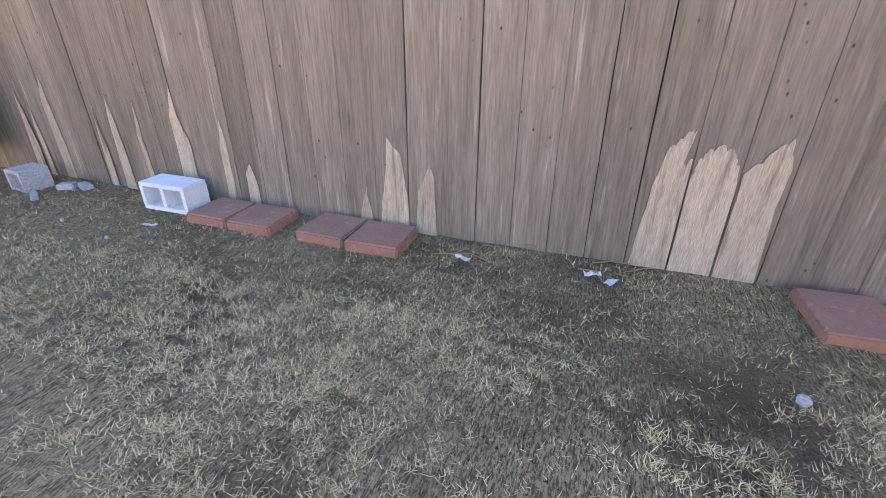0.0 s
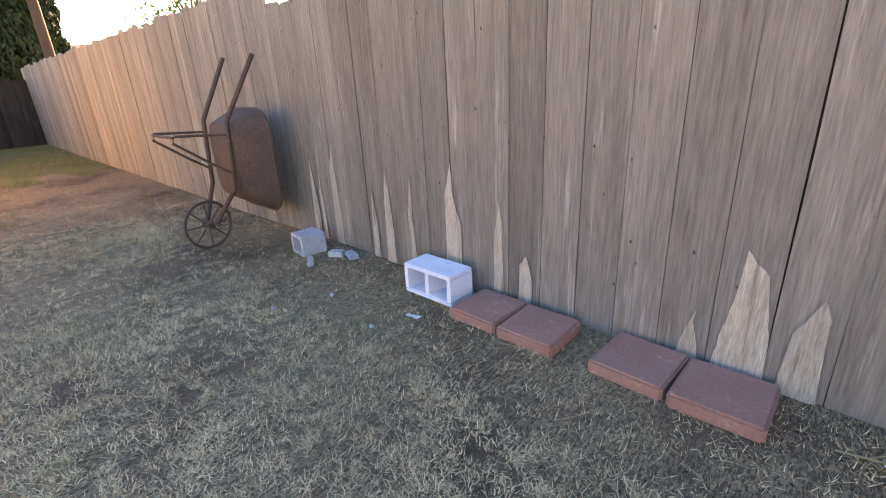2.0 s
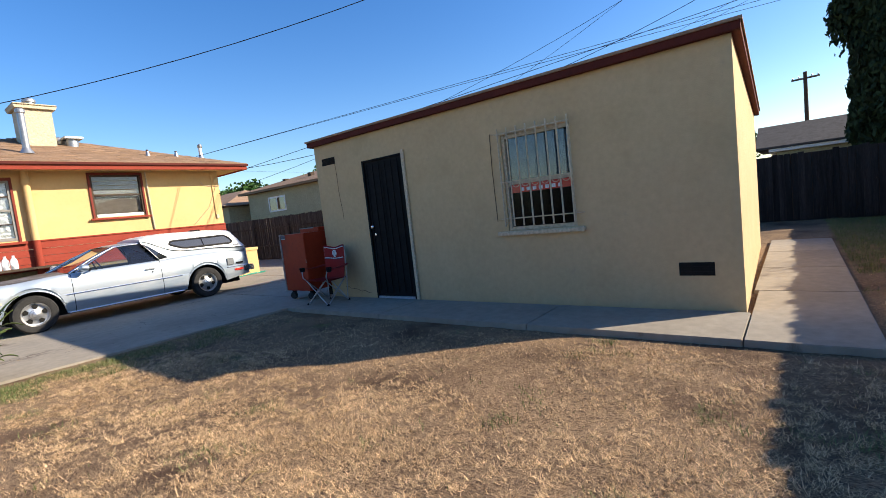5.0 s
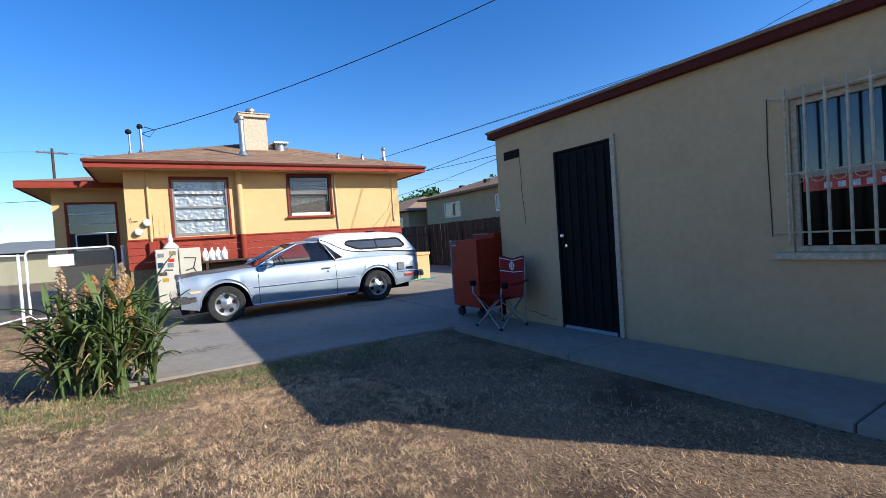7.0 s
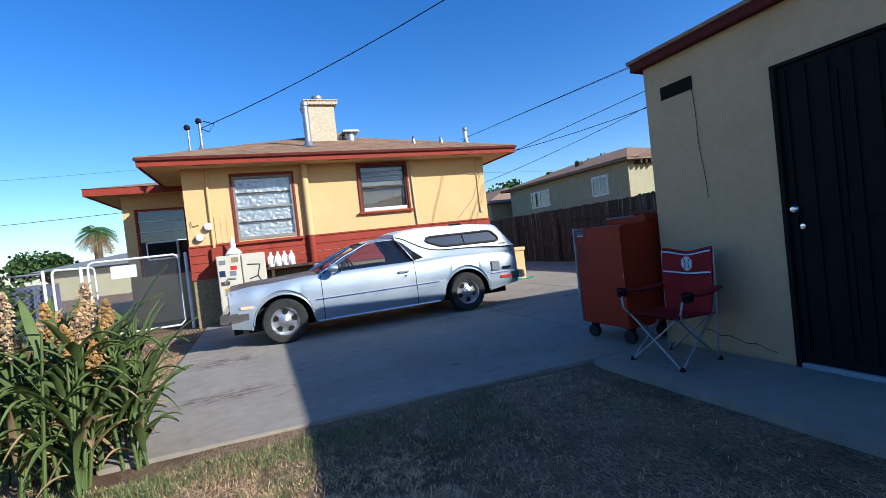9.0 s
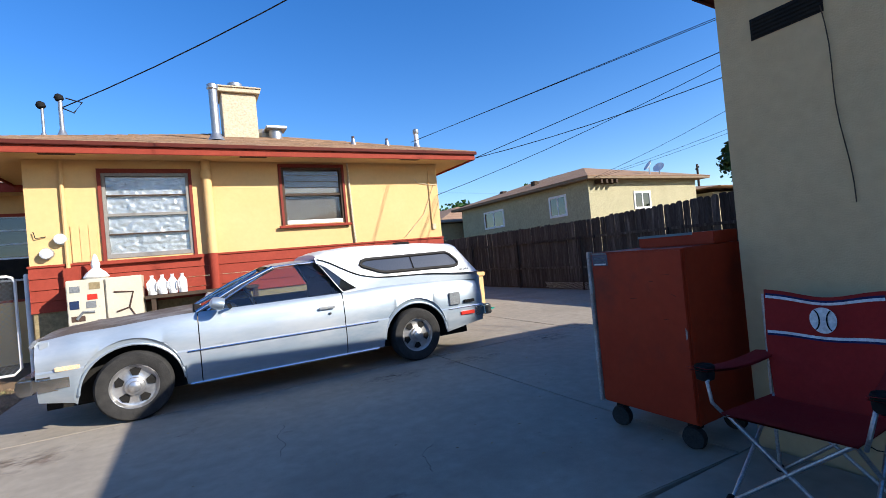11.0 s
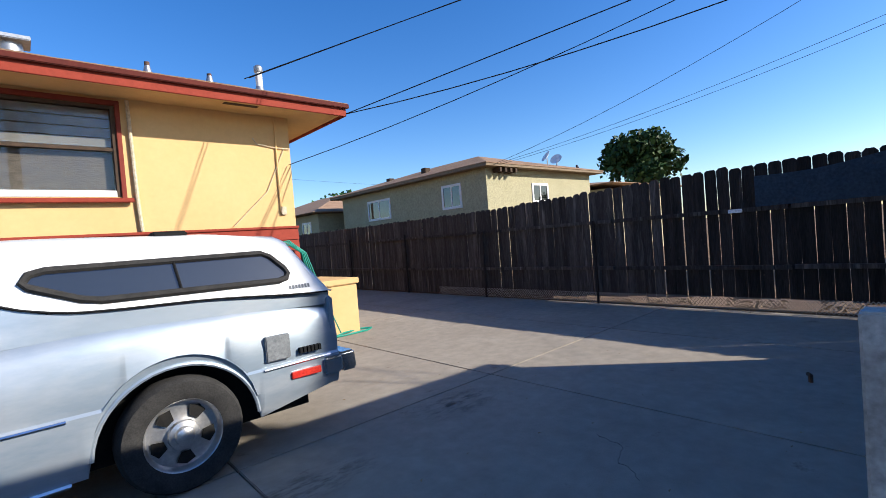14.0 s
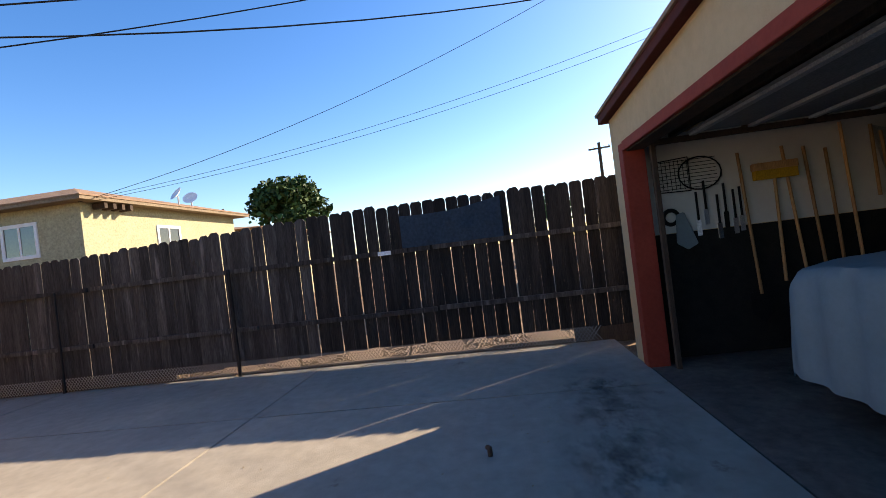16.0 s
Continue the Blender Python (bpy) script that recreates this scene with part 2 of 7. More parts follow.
# ---- mesh helpers ----
class Shape:
    """Collects vertices and faces of one mesh."""

    def __init__(self):
        self.v, self.f = [], []

    def add(self, verts, faces):
        k = len(self.v)
        self.v += [tuple(p) for p in verts]
        self.f += [tuple(i + k for i in f) for f in faces]
        return self

    def box(self, x0, y0, z0, x1, y1, z1, m=None):
        x0, x1, y0, y1, z0, z1 = min(x0, x1), max(x0, x1), min(y0, y1), max(y0, y1), min(z0, z1), max(z0, z1)
        vs = [Vector((x, y, z)) for z in (z0, z1) for y in (y0, y1) for x in (x0, x1)]
        if m is not None:
            vs = [m @ p for p in vs]
        return self.add(vs, [(0, 2, 3, 1), (4, 5, 7, 6), (0, 1, 5, 4), (2, 6, 7, 3), (0, 4, 6, 2), (1, 3, 7, 5)])

    def prism(self, poly, a, b, axis="y", m=None):
        """A flat polygon pushed from a to b along an axis; poly holds the two other coordinates in order."""
        def at(p, c):
            q = {"x": (c, p[0], p[1]), "y": (p[0], c, p[1]), "z": (p[0], p[1], c)}[axis]
            return m @ Vector(q) if m is not None else q
        n = len(poly)
        area = sum(poly[i][0] * poly[(i + 1) % n][1] - poly[(i + 1) % n][0] * poly[i][1] for i in range(n))
        if (area > 0) == (axis == "y"):
            poly = poly[::-1]
        if a > b:
            a, b = b, a
        vs = [at(p, a) for p in poly] + [at(p, b) for p in poly]
        fs = [tuple(range(n))[::-1], tuple(range(n, 2 * n))] + [(i, (i + 1) % n, n + (i + 1) % n, n + i) for i in range(n)]
        return self.add(vs, fs)

    def tube(self, pts, r, n=8, closed=False, caps=True):
        """A round bar along a line of points; r may be one radius or one for each point."""
        pts = [Vector(p) for p in pts]
        rs = r if isinstance(r, (list, tuple)) else [r] * len(pts)
        up, rings, flat = None, [], None
        if closed:
            c_ = sum(pts, Vector()) / len(pts)
            flat = sum(((pts[i - 1] - c_).cross(pts[i] - c_) for i in range(len(pts))), Vector()).normalized()
        for i, p in enumerate(pts):
            d = (pts[(i + 1) % len(pts)] - pts[i - 1]) if closed else pts[min(i + 1, len(pts) - 1)] - pts[max(i - 1, 0)]
            d = d.normalized() if d.length > 1e-9 else Vector((0, 0, 1))
            if up is None:
                up = Vector((0, 0, 1)) if abs(d.z) < 0.9 else Vector((1, 0, 0))
            if flat is not None:
                up = flat
            s = d.cross(up)
            s = s.normalized() if s.length > 1e-6 else Vector((1, 0, 0))
            up = s.cross(d).normalized()
            rings.append([p + rs[i] * (math.cos(2 * math.pi * k / n) * s + math.sin(2 * math.pi * k / n) * up) for k in range(n)])
        vs = [q for ring in rings for q in ring]
        fs = []
        for i in range(len(pts) if closed else len(pts) - 1):
            a, b = i * n, ((i + 1) % len(pts)) * n
            fs += [(a + k, a + (k + 1) % n, b + (k + 1) % n, b + k) for k in range(n)]
        if caps and not closed:
            fs += [tuple(range(n))[::-1], tuple(range(len(vs) - n, len(vs)))]
        return self.add(vs, fs)

    def lathe(self, prof, n=20, m=None, close=False):
        """Turns a profile of (radius, height) round the z axis."""
        m = m or Matrix()
        vs = [m @ Vector((r * math.cos(2 * math.pi * k / n), r * math.sin(2 * math.pi * k / n), z)) for r, z in prof for k in range(n)]
        fs = []
        for i in range(len(prof) - 1):
            fs += [(i * n + k, i * n + (k + 1) % n, (i + 1) * n + (k + 1) % n, (i + 1) * n + k) for k in range(n)]
        if close:
            i = len(prof) - 1
            fs += [(i * n + k, i * n + (k + 1) % n, (k + 1) % n, k) for k in range(n)]
        else:
            fs += [tuple(range(n))[::-1], tuple(range(len(vs) - n, len(vs)))]
        return self.add(vs, fs)

    def grid(self, rows, closed=False):
        """A sheet through rows of points of equal length."""
        n = len(rows[0])
        fs = []
        for i in range(len(rows) - 1):
            fs += [(i * n + k, i * n + (k + 1) % n, (i + 1) * n + (k + 1) % n, (i + 1) * n + k) for k in range(n if closed else n - 1)]
        return self.add([p for r in rows for p in r], fs)

    def mesh(self, name, material, smooth=0.0, bevel=0.0, fix=False):
        me = bpy.data.meshes.new(name)
        me.from_pydata(self.v, [], self.f)
        if bevel or fix:
            bm = bmesh.new()
            bm.from_mesh(me)
            if fix:
                bmesh.ops.remove_doubles(bm, verts=bm.verts, dist=1e-5)
                bmesh.ops.recalc_face_normals(bm, faces=bm.faces)
            if bevel:
                es = [e for e in bm.edges if len(e.link_faces) == 2 and e.calc_face_angle(0) > 0.6]
                bmesh.ops.bevel(bm, geom=es, offset=bevel, segments=2, affect="EDGES", clamp_overlap=True)
            bm.to_mesh(me)
            bm.free()
        me.materials.append(material)
        if smooth:
            me.shade_smooth()
            me.set_sharp_from_angle(angle=radians(smooth))
        return me


def part(name, shape, material, parent=None, label="", smooth=0.0, bevel=0.0, fix=False):
    ob = new(name, shape.mesh(name, material, smooth, bevel, fix))
    if parent is not None:
        ob.parent = parent
        if parent.type == "EMPTY":
            ob.matrix_parent_inverse = parent.matrix_basis.inverted()
    return tagged(ob, label) if label else ob


def thing(name, label, category, at=(0, 0, 0), group="", kind=""):
    """An empty at the base of a thing, which carries its parts, which are built in the world's metres."""
    ob = new(name)
    ob.empty_display_size = 0.1
    ob.location = at
    return tagged(ob, label, category, group, kind)


def solid(name, shape, material, label, category, group="", kind="", **kw):
    return tagged(part(name, shape, material, None, "", **kw), label, category, group, kind)


# ---- plan ----
GX0, GX1, GY0, GY1 = -13.35, -7.99, -7.14, -0.80        # garage
GH = 2.69
FENCE_Y, WEST_X, BACK_X = 2.75, -14.21, -18.6
HX0, HX1, HY = -10.0, -3.0, -14.52                      # house wall
EDGE_Y = -7.14


# ---- ground and paving ----
def relief(x, y):
    """Height of the earth: bumpy in the yard, level far off."""
    if -20 < x < 6 and -20 < y < 3.4:
        verge = 0.03 * math.exp(-(x + 7.02) / 0.12) if x > -7.03 and -7.1 < y < 0.1 else 0.0
        return -0.035 - verge + 0.03 * noise.noise((x * 0.9, y * 0.9, 0)) * (x > -6.5 or y > 0.6) + 0.012 * noise.noise((x * 4, y * 4, 3))
    return -0.035


def axis_steps(lo, hi, step):
    k = int((hi - lo) / step)
    return [-3000, -900, -300, -100, -45] + [lo + step * i for i in range(k + 1)] + [hi + 12, hi + 45, hi + 120, hi + 400, hi + 1200, hi + 3000]


xs, ys = axis_steps(-20.0, 5.0, 0.14), axis_steps(-19.0, 3.4, 0.14)
sh = Shape()
sh.grid([[(x, y, relief(x, y)) for x in xs] for y in ys])
solid("ground", sh, M["dirt"], "dry brown earth with sparse dead lawn", "ground", kind="structure", smooth=60)

drive = thing("driveway", "pale grey concrete driveway slabs with joints and oil stains", "driveway", (-8, -11, 0), kind="structure")
dx, dy = [-14.35, -12.45, -10.13, -7.80, -3.15], [-40.0, -30.0, -24.0, -18.0, -14.6, -10.88, EDGE_Y]
for i in range(4):
    for j in range(6):
        if i >= 2 and j < 3 and dx[i] > -10.2:
            continue
        x0, x1, y0, y1 = dx[i] + 0.005, dx[i + 1] - 0.005, dy[j] + 0.005, dy[j + 1] - 0.005
        if x0 > -7.9 and j == 5:
            poly = [(x0, y0), (x1, y0), (x1, y1 - 0.25), (x0, y1)]
        else:
            poly = [(x0, y0), (x1, y0), (x1, y1), (x0, y1)]
        part("slab", Shape().prism(poly, -0.12, 0.0, "z"), M["concrete"], drive, bevel=0.006)
path = thing("pavement", "narrow grey concrete walk along the outbuilding", "walkway", (-7.5, -3, 0), kind="structure")
for y0, y1 in ((EDGE_Y + 0.008, -5.0), (-4.99, -2.735), (-2.725, -0.765)):
    part("slab", Shape().box(-7.95, y0, -0.1, -7.02, y1, 0.012), M["concrete"], path, bevel=0.006)
for x0, x1 in ((-9.0, -7.02), (-10.6, -9.01), (-12.2, -10.61), (-13.9, -12.21)):
    part("slab", Shape().box(x0, -0.755 if x1 > -7.5 else -0.80, -0.1, x1, 0.12, 0.012), M["concrete"], path, bevel=0.006)

# ---- garage ----
gar = thing("garage", "tan stucco garage with a low hipped roof and dark red fascia", "garage", (-10.6, -4, 0), kind="structure")
T = 0.16
g = Shape()
for y0, y1, z0, z1 in ((GY0 + T, -5.97, 0, GH), (-5.97, -5.09, 2.27, GH), (-5.09, -3.37, 0, GH), (-3.37, -2.44, 0, 0.97), (-3.37, -2.44, 2.2, GH), (-2.44, GY1 - T, 0, GH)):
    g.box(GX1 - T, y0, z0 - 0.1 * (z0 == 0), GX1, y1, z1)
part("wall_east", g, M["stucco_tan"], gar)
part("wall_north", Shape().box(GX0, GY1 - T, -0.1, GX1, GY1, GH), M["stucco_tan"], gar)
part("wall_west", Shape().box(GX0, GY0 + T, -0.1, GX0 + T, GY1 - T, GH), M["stucco_tan"], gar)
part("wall_south", Shape().box(GX0, GY0, -0.1, GX0 + 0.28, GY0 + T, GH).box(GX1 - 0.4, GY0, -0.1, GX1, GY0 + T, GH).box(GX0 + 0.28, GY0, 2.14, GX1 - 0.4, GY0 + T, GH), M["stucco_tan"], gar)
OV, EZ = 0.08, 2.685
e0, e1, e2, e3 = GX0 - OV, GX1 + OV, GY0 - 0.09, GY1 + OV
f = Shape()
f.box(e0, e2, EZ, e0 + 0.03, e3, EZ + 0.085).box(e1 - 0.03, e2, EZ, e1, e3, EZ + 0.085).box(e0 + 0.03, e2, EZ, e1 - 0.03, e2 + 0.03, EZ + 0.085).box(e0 + 0.03, e3 - 0.03, EZ, e1 - 0.03, e3, EZ + 0.085)
part("fascia", f, M["fascia"], gar, bevel=0.004)
part("soffit", Shape().box(e0 + 0.03, e2 + 0.03, GH, e1 - 0.03, GY0, GH + 0.02).box(e0 + 0.03, GY1, GH, e1 - 0.03, e3 - 0.03, GH + 0.02).box(e0 + 0.03, GY0, GH, GX0, GY1, GH + 0.02).box(GX1, GY0, GH, e1 - 0.03, GY1, GH + 0.02), M["fascia"], gar)


def hip_roof(x0, x1, y0, y1, z0, rise, material, parent, name="roof", lip=0.02, along="y", thick=0.03):
    """A hipped roof with its eaves at z0 and the ridge along y or x."""
    x0, x1, y0, y1 = x0 - lip, x1 + lip, y0 - lip, y1 + lip
    if along == "y":
        h = (x1 - x0) / 2
        r = [((x0 + x1) / 2, y0 + h, z0 + rise), ((x0 + x1) / 2, y1 - h, z0 + rise)]
        fs = [(0, 1, 4), (1, 2, 5, 4), (2, 3, 5), (3, 0, 4, 5), (6, 7, 8, 9), (0, 6, 9, 3), (1, 7, 6, 0), (2, 8, 7, 1), (3, 9, 8, 2)]
    else:
        h = (y1 - y0) / 2
        r = [(x0 + h, (y0 + y1) / 2, z0 + rise), (x1 - h, (y0 + y1) / 2, z0 + rise)]
        fs = [(0, 1, 5, 4), (1, 2, 5), (2, 3, 4, 5), (3, 0, 4), (6, 7, 8, 9), (0, 6, 9, 3), (1, 7, 6, 0), (2, 8, 7, 1), (3, 9, 8, 2)]
    c = [(x0, y0), (x1, y0), (x1, y1), (x0, y1)]
    vs = [(*p, z0) for p in c] + r + [(*p, z0 - thick) for p in c]
    return part(name, Shape().add(vs, fs), material, parent, fix=True)


hip_roof(e0, e1, e2, e3, EZ + 0.108, 0.85, M["shingle"], gar)
for ob in gar.children:
    for v_ in ob.data.vertices:
        if v_.co.z > 2.3:
            v_.co.z -= 0.24 * (GX1 - v_.co.x) / (GX1 - GX0)
        if v_.co.y > -1.2 and v_.co.x < GX1 - 0.5:
            v_.co.y -= 0.15 * (GX1 - v_.co.x) / (GX1 - GX0)
# trim round the vehicle opening
t = Shape()
t.box(GX0 + 0.28, GY0 - 0.02, -0.02, GX0 + 0.42, GY0 + T + 0.02, 2.14).box(GX1 - 0.54, GY0 - 0.02, -0.02, GX1 - 0.4, GY0 + T + 0.02, 2.14)
hd = Shape().box(GX0 + 0.421, GY0 + 0.012, 2.05, GX1 - 0.541, GY0 + T + 0.02, 2.145)
part("header_trim", Shape().box(GX0 + 0.421, GY0 - 0.022, 2.06, GX1 - 0.541, GY0 + 0.01, 2.15), M["red_wood"], gar, bevel=0.004)
part("opening_trim", t, M["red_wood"], gar, bevel=0.005)
part("opening_header", hd, M["wood_dark"], gar, bevel=0.005)
part("floor", Shape().box(GX0 + T, GY0 + 0.006, -0.1, GX1 - T, GY1 - T, -0.004), surface("oily_garage_floor", (0.10, 0.072, 0.055), (0.18, 0.142, 0.112), 1.4, 0.7, bump=0.25, bump_scale=90, stain=(0.06, 0.038, 0.028), stain_scale=1.2, stain_at=(0.5, 0.66)), gar, "oil-stained concrete floor")

# ---- timber fences ----
def board_mesh(name, w, h, th, ear, material, seed):
    """A dog-eared board standing on z = 0, slightly warped and uneven."""
    r = random.Random(seed)
    sh = Shape()
    e = ear * r.uniform(0.7, 1.3)
    a, b = r.uniform(-0.004, 0.004), r.uniform(-0.004, 0.004)
    sh.prism([(-w / 2, 0.0), (w / 2, r.uniform(0, 0.01)), (w / 2 + a, h * 0.5), (w / 2 + b, h - e), (w / 2 - e * 0.8, h), (-w / 2 + e * 0.9, h - r.uniform(0, 0.006)), (-w / 2 + b, h - e), (-w / 2 + a, h * 0.5)], -th / 2, th / 2, "y")
    return sh.mesh(name, material)


def board_row(fence, meshes, places):
    """Boards as parts of a fence: (x, y, z, turn, lean, sink)."""
    for k, (x, y, z, turn, lean) in enumerate(places):
        ob = new("board", meshes[k % len(meshes)])
        ob.parent = fence
        ob.matrix_parent_inverse = fence.matrix_basis.inverted()
        ob.matrix_basis = pose(x, y, z, 0, lean, turn)


rng = random.Random(11)
fence_n = thing("fence_north", "tall weathered grey-brown plank fence with dog-eared tops", "fence", (-7, FENCE_Y, 0), kind="structure")
boards = [board_mesh("board", 0.2205, rng.uniform(2.15, 2.215), 0.018, 0.035, M["old_board"], k) for k in range(14)]
places = []
x = 1.1225 + 0.2245 * 15
k = 0
while x > BACK_X - 0.3:
    low = -0.03 if not -4.27 < x < -4.04 else -0.2
    places.append((x, FENCE_Y + 0.012 + rng.uniform(-0.004, 0.004), low - 0.04 + rng.uniform(-0.02, 0.012), rng.uniform(-1.3, 1.3), rng.uniform(-0.08, 0.08)))
    x -= 0.2245
    k += 1
board_row(fence_n, boards, places)
# unseen dark sheet added behind the boards to keep light out of the gaps
part("backing_board", Shape().box(BACK_X, FENCE_Y + 0.03, -0.05, -4.3, FENCE_Y + 0.034, 1.95).box(-4.0, FENCE_Y + 0.03, -0.05, 4.7, FENCE_Y + 0.034, 1.95).box(-4.3, FENCE_Y + 0.03, -0.05, -4.0, FENCE_Y + 0.034, 1.6), M["wood_dark"], fence_n)
for z in (0.35, 1.5):
    part("rail", Shape().box(BACK_X, FENCE_Y + 0.036, z, 4.7, FENCE_Y + 0.07, z + 0.09), M["old_board"], fence_n)
fence_b = thing("fence_back", "dark plank fence closing the side yard", "fence", (BACK_X, 0, 0), kind="structure")
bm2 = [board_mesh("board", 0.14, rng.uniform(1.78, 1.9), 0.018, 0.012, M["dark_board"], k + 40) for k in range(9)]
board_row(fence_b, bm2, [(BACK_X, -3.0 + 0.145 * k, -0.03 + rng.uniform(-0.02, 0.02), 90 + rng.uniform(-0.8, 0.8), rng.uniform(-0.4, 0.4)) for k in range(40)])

# same added dark sheet, closing the gaps of the back fence
part("backing_board", Shape().box(BACK_X - 0.05, -3.1, -0.05, BACK_X - 0.03, 2.8, 1.78), M["wood_dark"], fence_b)

fence_w = thing("fence_west", "dark old plank fence with gaps, rails and posts", "fence", (WEST_X, -14, 0), kind="structure")
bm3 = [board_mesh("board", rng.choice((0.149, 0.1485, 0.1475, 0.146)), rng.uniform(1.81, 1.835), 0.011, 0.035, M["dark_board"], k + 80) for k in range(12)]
bm4 = [board_mesh("board", rng.choice((0.149, 0.1485, 0.147)), rng.uniform(1.80, 1.835), 0.011, 0.035, M["grey_board"], k + 110) for k in range(12)]
places = []
y = -2.0
while y > -30:
    low = 0.17 if y > -10.4 else (0.17 - 0.14 * min(1, (-10.4 - y) / 4))
    places.append((WEST_X - 0.03, y, low + rng.uniform(-0.012, 0.012), 90 + rng.uniform(-1.2, 1.2), rng.uniform(-0.22, 0.22)))
    y -= 0.1515 + (0.012 if rng.random() < 0.16 else 0.0) + rng.uniform(-0.0015, 0.0025) if y > -12.2 else 0.1495 + (0.010 if rng.random() < 0.12 else 0.0)
# darker boards north of y = -10.9, lighter grey ones south of it
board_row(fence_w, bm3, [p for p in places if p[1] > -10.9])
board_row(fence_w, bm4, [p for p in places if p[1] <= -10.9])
for z in (0.58, 1.36):
    yy = -2.0
    while yy > -29:
        part("rail", Shape().box(WEST_X - 0.018, yy - 2.4, z, WEST_X + 0.02, yy - 0.01, z + 0.06, pose(0, 0, rng.uniform(-0.008, 0.008))), M["grey_board"], fence_w, bevel=0.004)
        yy -= 2.42
for k, yy in enumerate((-6.9, -12.0, -14.6, -17.3, -20.0)):
    part("post", Shape().box(WEST_X + 0.021, yy - 0.022, -0.1, WEST_X + 0.05, yy + 0.022, (1.4, 1.42, 1.4, 1.5, 1.5)[k]), M["dark_board"], fence_w, bevel=0.006)

# ---- yellow house ----
house = thing("house", "yellow stucco bungalow with red wainscot and a brown shingle hipped roof", "house", (-6.5, -19, 0), kind="structure")
WZ, FZ, TOP = 1.66, 0.98, 3.30
w = Shape()
wins = [(-5.2, -3.92, 1.72, 3.11), (-7.88, -6.67, 2.12, 3.22)]


def wall_with(sh, y0, y1, xa, xb, z0, z1, holes):
    """A wall along x with openings through it."""
    cuts = sorted([h for h in holes if h[3] > z0 and h[2] < z1])
    at = xa
    for a, b, c, d in cuts:
        sh.box(at, y0, z0, a, y1, z1)
        if c > z0:
            sh.box(a, y0, z0, b, y1, c)
        if d < z1:
            sh.box(a, y0, d, b, y1, z1)
        at = b
    sh.box(at, y0, z0, xb, y1, z1)


wall_with(w, HY - 0.18, HY, HX0, HX1, WZ, TOP, wins)
w.box(HX0, -24, WZ, HX0 + 0.18, HY - 0.18, TOP).box(HX1 - 0.18, -24, WZ, HX1, HY - 0.18, TOP).box(HX0 + 0.18, -24, WZ, HX1 - 0.18, -23.8, TOP)
part("wall", w, M["stucco_yellow"], house)
for k in range(4):
    z0, z1 = FZ + k * 0.17, FZ + (k + 1) * 0.17 - 0.004
    part("wainscot_board", Shape().prism([(HY + 0.028, z0), (HY + 0.012, z1), (HY - 0.15, z1), (HY - 0.15, z0)], HX0 - 0.02, HX1 + 0.02, "x"), M["red_wood"], house)
part("wainscot_cap", Shape().box(HX0 - 0.03, HY - 0.15, WZ - 0.004, HX1 + 0.03, HY + 0.035, WZ + 0.03), M["red_wood"], house, bevel=0.004)
part("wainscot_end", Shape().box(HX1 - 0.15, -24, FZ, HX1 + 0.021, HY - 0.152, WZ + 0.03).box(HX0 - 0.021, -24, FZ, HX0 + 0.15, HY - 0.152, WZ + 0.03), M["red_wood"], house)
part("foundation", Shape().box(HX0, -24, -0.1, HX1, HY - 0.005, FZ), M["olive"], house)
# eaves
EY, EX0, EX1 = HY + 0.62, HX0 - 0.65, HX1 + 0.65
EZH = 3.36
part("fascia", Shape().box(EX0, EY - 0.03, EZH - 0.1, EX1, EY, EZH + 0.06).box(EX0, -24.6, EZH - 0.1, EX0 + 0.03, EY - 0.03, EZH + 0.06).box(EX1 - 0.03, -24.6, EZH - 0.1, EX1, EY - 0.03, EZH + 0.06), M["red_wood"], house, bevel=0.005)
part("gutter", Shape().box(EX0 - 0.03, EY + 0.001, EZH + 0.01, EX1 + 0.03, EY + 0.05, EZH + 0.075), M["fascia"], house, bevel=0.008)
part("soffit", Shape().box(EX0 + 0.03, -24.6, EZH - 0.06, EX1 - 0.03, EY - 0.03, EZH - 0.04), M["stucco_yellow"], house)
for xx in (-9.2, -6.2, -3.5):
    part("soffit_vent", Shape().box(xx - 0.22, EY - 0.28, EZH - 0.066, xx + 0.22, EY - 0.2, EZH - 0.061), M["wood_dark"], house)
roof = hip_roof(EX0, EX1, -24.6, EY, EZH + 0.09, 1.35, M["shingle"], house, along="y")
# east wing, set back
WY, WX = -17.25, -1.3
part("wing_wall", Shape().box(-2.99, WY - 0.18, -0.1, -2.7, WY, 3.2).box(-2.7, WY - 0.18, -0.1, -1.55, WY, 1.15).box(-2.7, WY - 0.18, 2.85, -1.55, WY, 3.2).box(-1.55, WY - 0.18, -0.1, WX, WY, 3.2).box(WX - 0.18, -23.9, -0.1, WX, WY - 0.18, 3.2), M["stucco_yellow"], house)
part("wing_fascia", Shape().box(-3.0, WY + 0.57, 3.17, WX + 0.6, WY + 0.6, 3.33).box(WX + 0.57, -24.5, 3.17, WX + 0.6, WY + 0.57, 3.33), M["red_wood"], house)
part("wing_soffit", Shape().box(-3.0, -24.5, 3.2, WX + 0.57, WY + 0.57, 3.22), M["stucco_yellow"], house)
part("wing_roof", Shape().add([(-3.4, WY + 0.62, 3.34), (WX + 0.62, WY + 0.62, 3.34), (-3.4, WY - 2.2, 3.95), (WX - 2.2, WY - 2.2, 3.95), (WX + 0.62, -24.6, 3.34), (WX - 2.2, -24.6, 3.95)], [(0, 1, 3, 2), (1, 4, 5, 3)]), M["shingle"], house)

